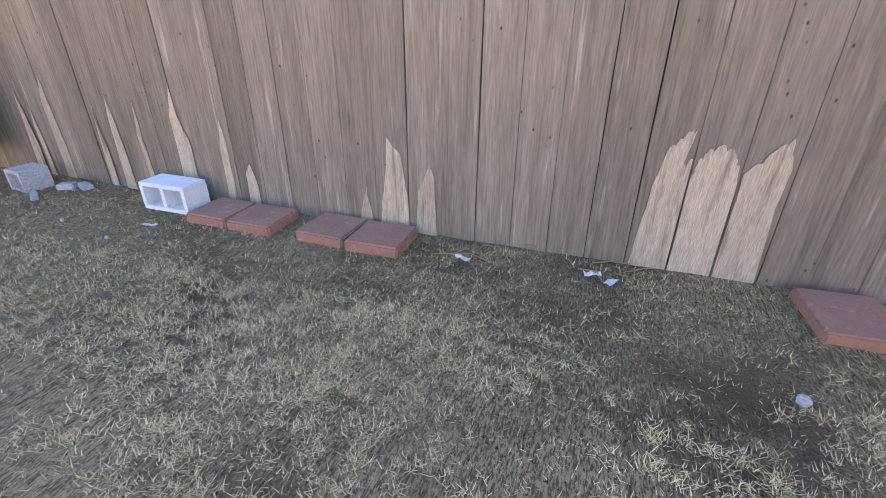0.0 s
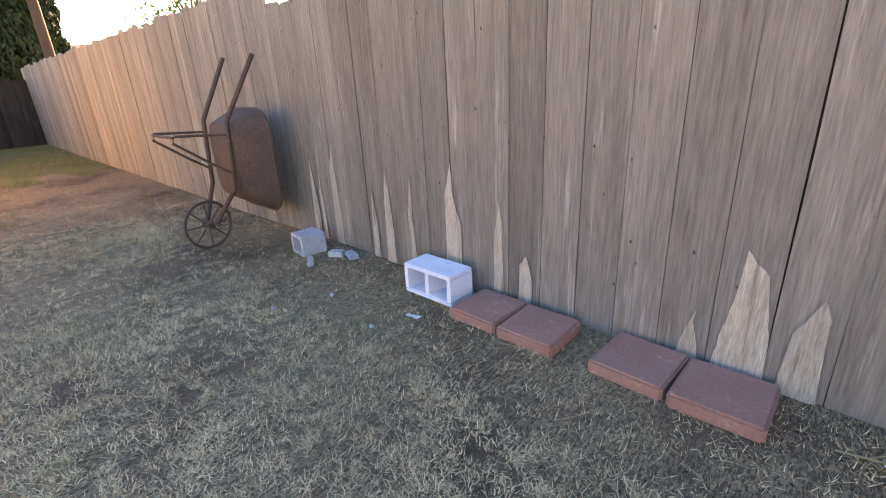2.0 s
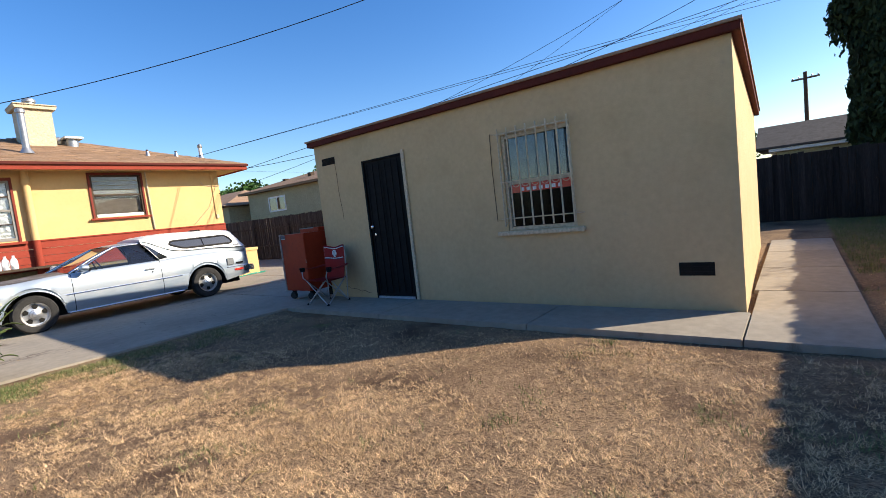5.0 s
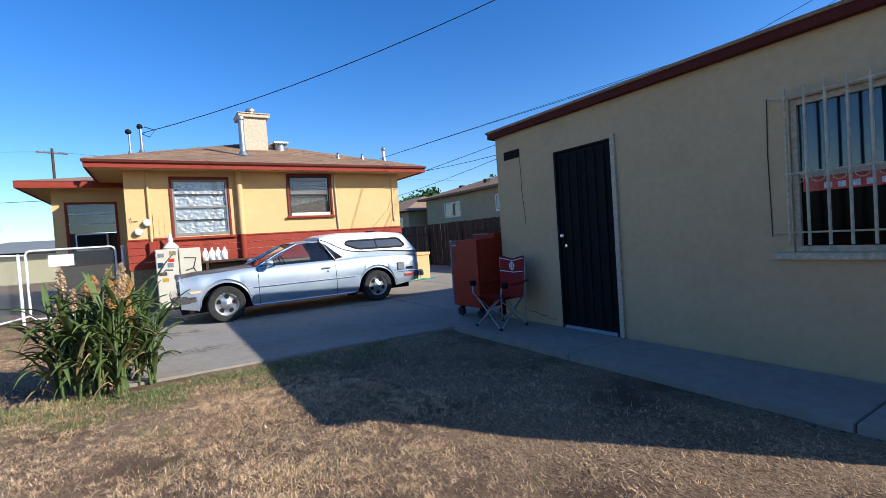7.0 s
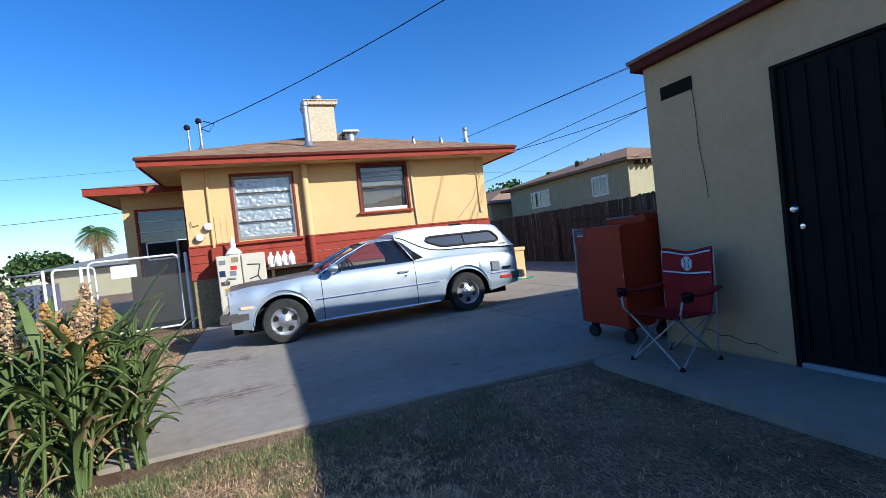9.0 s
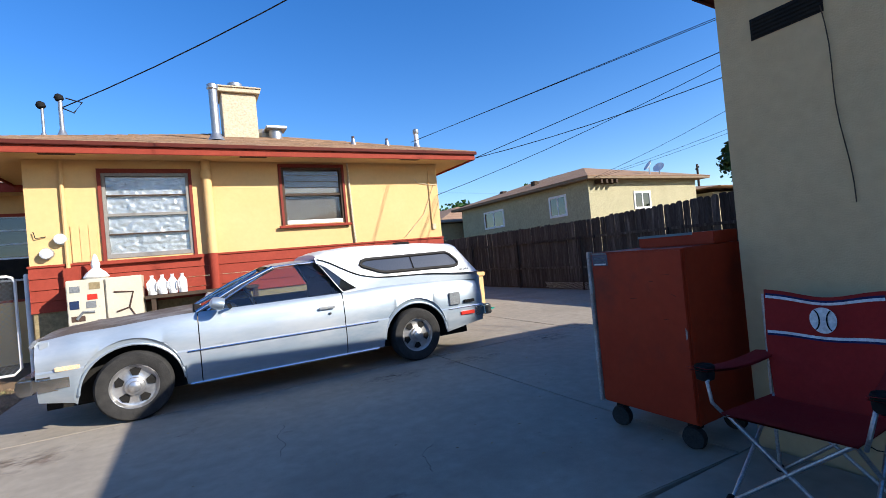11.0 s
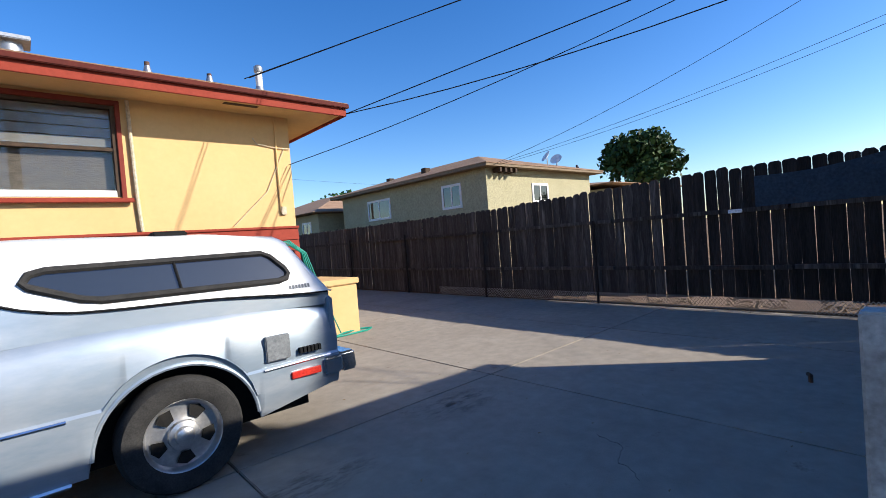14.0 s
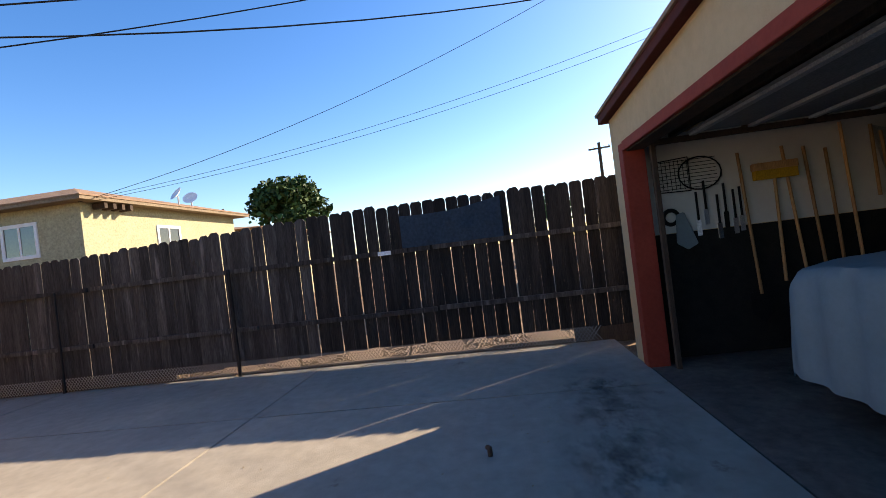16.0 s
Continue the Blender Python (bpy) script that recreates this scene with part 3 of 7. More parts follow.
# ---- more materials ----
M["chrome"] = surface("chrome", (0.75, 0.75, 0.76), (0.6, 0.6, 0.6), 8, 0.18, 1.0, bump=0.03, fine=0.1)
M["dull_metal"] = surface("galvanised_metal", (0.45, 0.46, 0.47), (0.36, 0.37, 0.38), 9, 0.45, 0.8, bump=0.05)
M["rubber"] = surface("tyre_rubber", (0.025, 0.024, 0.023), (0.045, 0.043, 0.04), 12, 0.9, bump=0.15)
M["car_paint"] = surface("faded_silver_blue_paint", (0.29, 0.36, 0.43), (0.42, 0.475, 0.52), 0.9, 0.40, 0.55, bump=0.02, fine=0.06, stretch=(0.5, 1, 1.6), stain=(0.52, 0.545, 0.56), stain_scale=1.3, stain_at=(0.46, 0.66), spots=((0.2, 0.2, 0.205), 3.2, 0.66, 0.76), coat=0.3)
M["hood_paint"] = surface("sun_burnt_hood_paint", (0.05, 0.045, 0.042), (0.13, 0.105, 0.09), 3, 0.55, bump=0.05, stain=(0.24, 0.24, 0.25), stain_scale=1.6, stain_at=(0.5, 0.7))
M["shell_white"] = surface("white_fibreglass", (0.70, 0.69, 0.655), (0.74, 0.73, 0.70), 2, 0.35, bump=0.03, fine=0.04, coat=0.2)
M["car_glass"] = glass("car_glass", (0.80, 0.86, 0.88), 0.02, 0.05)
M["shell_glass"] = glass("shell_glass", (0.2, 0.215, 0.23), 0.03, 0.1)
M["alloy"] = surface("polished_alloy", (0.72, 0.71, 0.69), (0.52, 0.51, 0.5), 6, 0.3, 0.85, bump=0.03, fine=0.15)
M["dark_red"] = surface("dark_red_frame_paint", (0.17, 0.03, 0.02), (0.2, 0.04, 0.026), 4, 0.75, bump=0.1, fine=0.15)
M["blind"] = surface("plain_grey_blind", (0.2, 0.19, 0.17), (0.26, 0.245, 0.22), 4, 0.7, bump=0.05, fine=0.15)
# dark tint without gloss imitates the unlit room behind the lower pane
M["dim_pane"] = glass("dimmed_lower_pane", (0.1, 0.1, 0.105), 0.2, -0.03)
M["dark_glass"] = glass("smoked_glass", (0.12, 0.13, 0.14), 0.02, 0.07)
M["clear_glass"] = glass("clear_glass", (0.92, 0.93, 0.93), 0.02, 0.0)
M["window_glass"] = glass("window_glass", (0.5, 0.55, 0.58), 0.02, 0.03)
M["red_lens"] = surface("red_lens", (0.5, 0.03, 0.02), (0.55, 0.04, 0.02), 8, 0.25, bump=0)
M["amber_lens"] = surface("amber_lens", (0.7, 0.5, 0.3), (0.75, 0.55, 0.35), 8, 0.3, bump=0)
M["grey_panel"] = surface("grey_primer", (0.16, 0.17, 0.18), (0.2, 0.21, 0.21), 5, 0.6, bump=0.05)
M["car_inside"] = surface("dark_cloth", (0.03, 0.04, 0.05), (0.05, 0.055, 0.06), 6, 0.9, bump=0.1)
M["cabinet_red"] = surface("scuffed_red_enamel", (0.28, 0.024, 0.007), (0.33, 0.034, 0.009), 2.0, 0.55, bump=0.06, fine=0.12, stain=(0.13, 0.02, 0.012), stain_scale=1.6, stain_at=(0.55, 0.75))
M["bare_edge"] = surface("chipped_pale_edge", (0.5, 0.46, 0.42), (0.25, 0.2, 0.17), 10, 0.7, bump=0.1)
M["chair_red"] = surface("dark_red_nylon", (0.23, 0.012, 0.012), (0.27, 0.018, 0.016), 5, 0.75, bump=0.25, bump_scale=300, fine=0.1)
# curtain blue holds the sky mirrored in the upper pane
M["curtain"] = surface("sky_reflection_curtain", (0.13, 0.24, 0.40), (0.2, 0.32, 0.48), 4, 0.8, bump=0.1)
M["navy"] = surface("navy_ribbon", (0.012, 0.016, 0.07), (0.015, 0.02, 0.09), 5, 0.7, bump=0)
M["ribbon"] = surface("white_ribbon", (0.62, 0.62, 0.64), (0.7, 0.7, 0.7), 5, 0.7, bump=0)
M["block_white"] = surface("white_painted_block", (0.62, 0.66, 0.72), (0.72, 0.75, 0.79), 9, 0.9, bump=0.5, bump_scale=90, fine=0.1, stain=(0.38, 0.38, 0.38), stain_scale=14, stain_at=(0.62, 0.7))
M["block_grey"] = surface("grey_concrete_block", (0.36, 0.37, 0.38), (0.45, 0.46, 0.47), 9, 0.95, bump=0.6, bump_scale=80)
M["paver"] = surface("red_concrete_paver", (0.36, 0.16, 0.115), (0.43, 0.2, 0.15), 6, 0.9, bump=0.35, bump_scale=90, fine=0.2, stain=(0.3, 0.16, 0.125), stain_scale=3, spots=((0.46, 0.3, 0.25), 9.0, 0.6, 0.7))
M["rust"] = surface("rusty_steel", (0.075, 0.045, 0.032), (0.125, 0.07, 0.046), 5, 0.85, 0.2, bump=0.3, bump_scale=60, stain=(0.07, 0.05, 0.04), stain_scale=3)
M["foil"] = surface("crumpled_foil", (0.66, 0.66, 0.66), (0.5, 0.51, 0.52), 5, 0.36, 0.5, bump=0.8, bump_scale=11, fine=0.1)
M["cream_trim"] = surface("cream_trim_paint", (0.52, 0.43, 0.29), (0.56, 0.47, 0.33), 3, 0.7, bump=0.1)
M["near_black"] = surface("near_black_flat", (0.01, 0.01, 0.01), (0.02, 0.018, 0.015), 9, 0.9, bump=0)
M["cover"] = surface("grey_car_cover", (0.15, 0.195, 0.205), (0.185, 0.232, 0.243), 3, 0.8, bump=0.4, bump_scale=6, fine=0.06)
M["peg"] = surface("white_pegboard", (0.54, 0.52, 0.46), (0.58, 0.56, 0.5), 1.2, 0.7, bump=0.05, fine=0.05)
M["handle_wood"] = surface("tool_handle_wood", (0.34, 0.19, 0.08), (0.42, 0.25, 0.11), 5, 0.6, bump=0.1, stretch=(3, 3, 0.5), per_object=0.3)
M["cloth_dark"] = surface("dark_blue_tarp", (0.02, 0.036, 0.055), (0.03, 0.05, 0.072), 3, 0.7, bump=0.4, bump_scale=12)
M["wire_metal"] = surface("fence_wire", (0.42, 0.43, 0.43), (0.34, 0.35, 0.35), 9, 0.5, 0.7, bump=0)
M["cable"] = surface("black_cable", (0.015, 0.015, 0.016), (0.02, 0.02, 0.02), 9, 0.7, bump=0)
M["bark"] = surface("bark", (0.10, 0.07, 0.045), (0.16, 0.115, 0.08), 6, 0.95, bump=0.6, bump_scale=30, stretch=(2, 2, 0.6))
M["cypress_leaf"] = surface("cypress_leaf", (0.012, 0.024, 0.009), (0.026, 0.044, 0.016), 1.5, 0.8, bump=0, fine=0, island=0.5)
M["tree_leaf"] = surface("dark_tree_leaf", (0.02, 0.048, 0.012), (0.05, 0.085, 0.022), 1.0, 0.6, bump=0, fine=0, island=0.5)
M["leaf"] = surface("broad_leaf", (0.03, 0.085, 0.018), (0.06, 0.12, 0.03), 3, 0.55, bump=0, fine=0, island=0.4)
M["sorghum_leaf"] = surface("sorghum_leaf", (0.06, 0.095, 0.026), (0.11, 0.14, 0.042), 3, 0.5, bump=0, fine=0, island=0.4)
M["dry_leaf"] = surface("withered_leaf", (0.30, 0.22, 0.11), (0.22, 0.15, 0.07), 3, 0.7, bump=0, fine=0, island=0.4)
M["seed"] = surface("sorghum_seed", (0.38, 0.2, 0.065), (0.48, 0.29, 0.1), 6, 0.8, bump=0, fine=0, island=0.4)
M["hose"] = surface("green_hose", (0.02, 0.22, 0.16), (0.03, 0.28, 0.2), 6, 0.45, bump=0)
M["plastic_white"] = surface("white_plastic", (0.75, 0.76, 0.76), (0.8, 0.8, 0.8), 5, 0.4, bump=0.05)
M["nb_wall"] = surface("olive_grey_stucco", (0.36, 0.33, 0.2), (0.41, 0.37, 0.23), 2, 0.9, bump=0.3, bump_scale=120)
M["sticker_blue"] = surface("blue_sticker", (0.012, 0.025, 0.07), (0.016, 0.03, 0.085), 9, 0.4, bump=0)
M["yellow_tool"] = surface("yellow_bristle", (0.5, 0.3, 0.02), (0.42, 0.25, 0.02), 9, 0.8, bump=0.2)


def lerp(a, b, f):
    return a + (b - a) * f


def along(keys, u):
    """Reads a value between keyed pairs."""
    for (u0, v0), (u1, v1) in zip(keys, keys[1:]):
        if u <= u1:
            f = 0 if u1 == u0 else max(0.0, (u - u0) / (u1 - u0))
            return lerp(v0, v1, f * f * (3 - 2 * f))
    return keys[-1][1]


# ---- garage fittings ----
def garage_door():
    d = thing("door_1", "closed black steel security door in a tan frame", "door", (GX1, -5.53, 0), kind="structure")
    part("leaf", Shape().box(GX1 - 0.05, -5.93, 0.04, GX1 - 0.012, -5.13, 2.24), M["black_metal"], d, bevel=0.004)
    part("frame", Shape().box(GX1 - 0.06, -5.968, 0, GX1 + 0.018, -5.932, 2.268).box(GX1 - 0.06, -5.128, 0, GX1 + 0.018, -5.092, 2.268).box(GX1 - 0.06, -5.931, 2.242, GX1 + 0.018, -5.129, 2.267), M["black_metal"], d, bevel=0.003)
    part("casing", Shape().box(GX1 + 0.001, -5.088, 0.0, GX1 + 0.03, -5.03, 2.31), M["cream_trim"], d, bevel=0.004)
    for z0, z1 in ((0.25, 1.0), (1.1, 2.1)):
        for y0, y1 in ((-5.86, -5.55), (-5.51, -5.2)):
            part("panel", Shape().box(GX1 - 0.011, y0, z0, GX1 - 0.003, y1, z1), M["black_metal"], d, bevel=0.006)
    for k in range(6):
        part("bar", Shape().box(GX1 + 0.0, -5.88 + 0.135 * k, 0.1, GX1 + 0.012, -5.866 + 0.135 * k, 2.2), M["black_metal"], d)
    part("knob", Shape().lathe([(0.012, 0), (0.012, 0.03), (0.027, 0.035), (0.03, 0.05), (0.02, 0.065), (0.004, 0.068)], 14, pose(GX1 - 0.012, -5.87, 1.19, 0, 90, 0)), M["chrome"], d, smooth=40)
    part("lock", Shape().lathe([(0.02, 0), (0.02, 0.02), (0.004, 0.022)], 12, pose(GX1 - 0.012, -5.84, 1.06, 0, 90, 0)), M["chrome"], d, smooth=40)
    part("threshold", Shape().box(GX1 - 0.1, -5.93, 0.0, GX1 + 0.02, -5.13, 0.038), M["block_grey"], d, bevel=0.004)


garage_door()


def barred_window():
    d = thing("window_1", "sash window behind cream security bars on the garage", "window", (GX1, -2.9, 0.97), kind="structure")
    y0, y1, z0, z1 = -3.37, -2.44, 0.97, 2.2
    part("frame", Shape().box(GX1 - 0.09, y0, z0, GX1 - 0.02, y0 + 0.045, z1).box(GX1 - 0.09, y1 - 0.045, z0, GX1 - 0.02, y1, z1).box(GX1 - 0.09, y0 + 0.045, z1 - 0.05, GX1 - 0.02, y1 - 0.045, z1).box(GX1 - 0.09, y0 + 0.045, z0, GX1 - 0.02, y1 - 0.045, z0 + 0.045).box(GX1 - 0.085, y0 + 0.045, 1.56, GX1 - 0.03, y1 - 0.045, 1.61), M["cream_trim"], d, bevel=0.003)
    for a, b in ((z0 + 0.045, 1.56), (1.61, z1 - 0.05)):
        part("pane", Shape().box(GX1 - 0.062, y0 + 0.045, a, GX1 - 0.058, y1 - 0.045, b), M["dim_pane"] if a < 1.5 else M["window_glass"], d)
    part("window_sill", Shape().box(GX1 + 0.001, y0 - 0.14, z0 - 0.06, GX1 + 0.06, y1 + 0.1, z0 - 0.005), M["cream_trim"], d, bevel=0.006)
    grill = part("security_grille", Shape().tube([(GX1 + 0.07, y0 - 0.02, 1.13), (GX1 + 0.07, y1 + 0.02, 1.13)], 0.008, 6).tube([(GX1 + 0.07, y0 - 0.02, 2.21), (GX1 + 0.07, y1 + 0.02, 2.21)], 0.01, 6).tube([(GX1 + 0.07, y0 - 0.02, 1.6), (GX1 + 0.07, y1 + 0.02, 1.6)], 0.008, 6)
                 .tube([(GX1, y1 + 0.1, 1.13), (GX1 + 0.07, y1 + 0.02, 1.13)], 0.006, 6).tube([(GX1, y0 - 0.14, 2.24), (GX1 + 0.07, y0 - 0.02, 2.21)], 0.006, 6).tube([(GX1, y0 - 0.14, 1.12), (GX1 + 0.07, y0 - 0.02, 1.13)], 0.006, 6), M["cream_trim"], d)
    for k in range(8):
        yy = y0 + 0.0 + k * (y1 - y0) / 7
        part("bar", Shape().tube([(GX1 + 0.07, yy, 1.03), (GX1 + 0.07, yy, 2.28)], 0.0115, 6), M["cream_trim"], grill)
    for k in range(7):
        yy = y0 + 0.07 + k * (y1 - y0) / 7
        loop = [(GX1 + 0.07, yy + 0.045 * math.cos(a), 1.56 + 0.04 * math.sin(a)) for a in [2 * math.pi * i / 10 for i in range(10)]]
        part("scroll", Shape().tube(loop, 0.004, 5, closed=True), M["cream_trim"], grill)
    part("cable", Shape().tube([(GX1 + 0.006, y0 - 0.15, 2.25), (GX1 + 0.006, y0 - 0.16, 1.8), (GX1 + 0.006, y0 - 0.15, 1.1)], 0.004, 5), M["wood_dark"], d)
    # near-black panel added inside so that the window reads dark
    part("inner_cabinet", Shape().box(GX1 - 0.62, y0 - 0.3, 0.3, GX1 - 0.5, y1 + 0.3, 2.1), M["near_black"], d, "dark panel added behind the glass to dim the window")
    # red strip and pale bars paint a reflection onto the glass
    refl = part("banner", Shape().box(GX1 - 0.056, y0 + 0.06, 1.45, GX1 - 0.05, y1 - 0.06, 1.557), M["red_lens"], d, "red strip across the glass, a painted reflection")
    for k in range(7):
        part("banner_bar", Shape().box(GX1 - 0.0495, y0 + 0.2 + 0.085 * k, 1.465, GX1 - 0.047, y0 + 0.25 + 0.085 * k, 1.51), M["ribbon"], refl)
    part("curtain", Shape().grid([[(GX1 - 0.11 + 0.012 * math.sin(yy * 70), yy, z) for yy in [y0 + 0.02 * i for i in range(47)]] for z in (1.6, 2.19)]), M["curtain"], d, "hanging curtain, its blue a painted sky reflection", smooth=60)


barred_window()
for k, (y0, y1, z0, z1) in enumerate(((-1.38, -1.05, 0.37, 0.51), (-6.96, -6.62, 2.33, 2.45))):
    v = thing("wall_vent", "dark screened vent opening in tan stucco", "vent", (GX1, (y0 + y1) / 2, z0), group="wall vents", kind="structure")
    part("screen", Shape().box(GX1 + 0.0005, y0, z0, GX1 + 0.004, y1, z1), M["near_black"], v)
    for j in range(5):
        zz = z0 + 0.012 + j * (z1 - z0 - 0.02) / 4.6
        part("slat", Shape().box(GX1 + 0.0045, y0 + 0.004, zz, GX1 + 0.01, y1 - 0.004, zz + 0.006), M["near_black"], v)
solid("hanging_wire", Shape().tube([(GX1 + 0.01, -6.62 - 0.01 + 0.008 * math.sin(i * 0.9) + 0.006 * i, 2.36 - i * 0.1) for i in range(11)], 0.0028, 5), M["wood_dark"], "thin brown wire hanging down the tan wall", "wire")
solid("wall_crack", Shape().tube([(GX1 + 0.001, -6.75 + 0.08 * i, 0.18 - 0.012 * i + 0.015 * math.sin(i * 2.3)) for i in range(9)], 0.003, 4), M["near_black"], "dark hairline crack in the tan stucco", "crack", kind="structure")

# garage inside
inner = thing("garage_lining", "garage lining with bare rafters, white pegboard and near-black lower walls", "garage", (GX0 + T, -4, 0), kind="structure")
IX = GX0 + T
# near-black lower panel, dark brown back wall and ceiling
part("lower_panel", Shape().box(IX + 0.002, GY0 + T, 0.0, IX + 0.02, GY1 - T, 1.22), M["near_black"], inner)
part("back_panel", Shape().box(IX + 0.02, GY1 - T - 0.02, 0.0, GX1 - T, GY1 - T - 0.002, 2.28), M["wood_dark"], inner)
part("pegboard", Shape().box(IX + 0.002, GY0 + T, 1.225, IX + 0.012, GY1 - T, 2.2), M["peg"], inner)
for k in range(9):
    yy = GY0 + 0.5 + k * 0.68
    part("joist", Shape().box(IX, yy, 2.16, GX1 - T, yy + 0.05, 2.28), M["wood_dark"], inner)
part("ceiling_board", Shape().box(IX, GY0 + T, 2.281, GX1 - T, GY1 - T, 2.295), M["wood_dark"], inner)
part("door_track", Shape().box(IX + 0.35, GY0 + T + 0.03, 0.0, IX + 0.4, GY0 + T + 0.07, 2.1).box(IX + 0.35, GY0 + T + 0.07, 2.05, IX + 0.4, GY0 + 2.9, 2.1), M["wood_dark"], inner)
part("raised_door", Shape().box(IX + 0.42, GY0 + T + 0.35, 2.11, GX1 - 0.6, GY0 + 2.7, 2.13), M["grey_panel"], inner, "raised grey overhead door")
for k in range(5):
    part("door_rib", Shape().box(IX + 0.42, GY0 + T + 0.36 + 0.5 * k, 2.085, GX1 - 0.6, GY0 + T + 0.42 + 0.5 * k, 2.109), M["block_grey"], inner)


# ---- tools on the pegboard ----
def long_tool(y, z0, z1, lean, head, label):
    d = thing(head, label, head.replace("_", " "), (IX + 0.06, y, z0), group="garden tools on the wall")
    a, b = (IX + 0.07, y, z0), (IX + 0.05, y + lean, z1)
    part("handle", Shape().tube([a, b], 0.015, 8), M["handle_wood"], d)
    if head == "push_broom":
        part("head", Shape().box(IX + 0.03, y + lean - 0.2, z1 - 0.06, IX + 0.1, y + lean + 0.2, z1 + 0.01), M["handle_wood"], d, bevel=0.006)
        part("bristles", Shape().box(IX + 0.035, y + lean - 0.19, z1 - 0.15, IX + 0.095, y + lean + 0.19, z1 - 0.061), M["yellow_tool"], d)
    elif head == "saw":
        part("blade", Shape().prism([(y + lean, z1), (y + lean + 0.14, z1 - 0.05), (y + lean + 0.2, z0 - 0.1), (y + lean + 0.16, z0 - 0.12)], IX + 0.04, IX + 0.044, "x"), M["dull_metal"], d)
    elif head == "rake":
        part("head", Shape().box(IX + 0.05, y - 0.18, z0 - 0.03, IX + 0.08, y + 0.18, z0), M["black_metal"], d, bevel=0.004)
        for j in range(9):
            part("tine", Shape().tube([(IX + 0.065, y - 0.17 + 0.0425 * j, z0 - 0.03), (IX + 0.075, y - 0.17 + 0.0425 * j, z0 - 0.11)], 0.004, 5), M["black_metal"], d)
    else:
        part("blade", Shape().prism([(y - 0.1, z0 + 0.02), (y + 0.1, z0 + 0.02), (y + 0.1, z0 - 0.18), (y, z0 - 0.28), (y - 0.1, z0 - 0.18)], IX + 0.06, IX + 0.066, "x"), M["black_metal"], d, bevel=0.001)
    return d


long_tool(-5.99, 0.55, 1.92, -0.06, "shovel", "wooden-handled shovel hanging on white pegboard")
long_tool(-5.76, 0.65, 1.78, 0.02, "push_broom", "push broom with yellow bristles hanging head up")
long_tool(-5.55, 0.5, 1.93, -0.1, "rake", "wooden-handled garden rake hanging on the wall")
long_tool(-5.38, 0.55, 1.9, -0.08, "spade", "narrow spade with a worn wooden handle")
long_tool(-5.22, 0.5, 1.86, -0.05, "hoe", "wooden-handled hoe hanging on the wall")
long_tool(-5.06, 0.6, 2.08, -0.06, "pitchfork", "long-handled fork hanging on white pegboard")
long_tool(-4.86, 1.35, 2.02, 0.0, "saw", "old hand saw hanging blade down")
long_tool(-4.7, 0.6, 1.95, -0.08, "shovel", "dark shovel beside an old saw")
for k, (yy, z0, mm) in enumerate(((-6.46, 1.2, "plastic_white"), (-6.38, 1.3, "dull_metal"), (-6.27, 1.15, "chrome"), (-6.2, 1.25, "black_metal"), (-6.12, 1.18, "dull_metal"), (-6.06, 1.2, "dull_metal"))):
    d = thing("hand_tool", "small steel hand tool hanging on pegboard", "hand tool", (IX + 0.03, yy, z0), group="hand tools on the pegboard")
    part("shaft", Shape().tube([(IX + 0.03, yy, z0 + 0.12), (IX + 0.03, yy, z0 + 0.4)], 0.012, 6), M["black_metal"], d)
    part("blade", Shape().box(IX + 0.022, yy - 0.022, z0 - 0.03, IX + 0.03, yy + 0.022, z0 + 0.125), M[mm], d, bevel=0.002)
d = thing("grill_basket", "black wire grilling basket hung on pegboard", "grill basket", (IX + 0.03, -6.5, 1.63))
part("rim", Shape().tube([(IX + 0.035, -6.84, 1.63), (IX + 0.035, -6.5, 1.62), (IX + 0.035, -6.5, 1.95), (IX + 0.035, -6.84, 1.93)], 0.007, 6, closed=True), M["black_metal"], d)
part("hoop", Shape().tube([(IX + 0.03, -6.4 + 0.2 * math.cos(a), 1.78 + 0.16 * math.sin(a)) for a in [2 * math.pi * i / 20 for i in range(20)]], 0.007, 6, closed=True), M["black_metal"], d)
for k in range(9):
    part("wire", Shape().tube([(IX + 0.03, -6.83 + 0.04 * k, 1.64), (IX + 0.03, -6.83 + 0.04 * k, 1.93)], 0.003, 4).tube([(IX + 0.028, -6.84, 1.65 + 0.034 * k), (IX + 0.028, -6.24, 1.65 + 0.034 * k)], 0.003, 4), M["black_metal"], d)
d = thing("bicycle_wheel", "small dark coiled strap hanging on a hook", "strap", (IX + 0.04, -6.7, 1.3))
part("coil", Shape().tube([(IX + 0.04, -6.72 + 0.07 * math.cos(a), 1.38 + 0.07 * math.sin(a)) for a in [2 * math.pi * i / 14 for i in range(14)]], 0.02, 6, closed=True), M["black_metal"], d)
d.name = "coiled_strap"
solid("rag", Shape().prism([(-6.68, 1.4), (-6.6, 1.42), (-6.5, 1.1), (-6.6, 1.05), (-6.7, 1.12)], IX + 0.05, IX + 0.07, "x"), M["cover"], "grey cloth rag hanging on the pegboard", "rag", bevel=0.008)


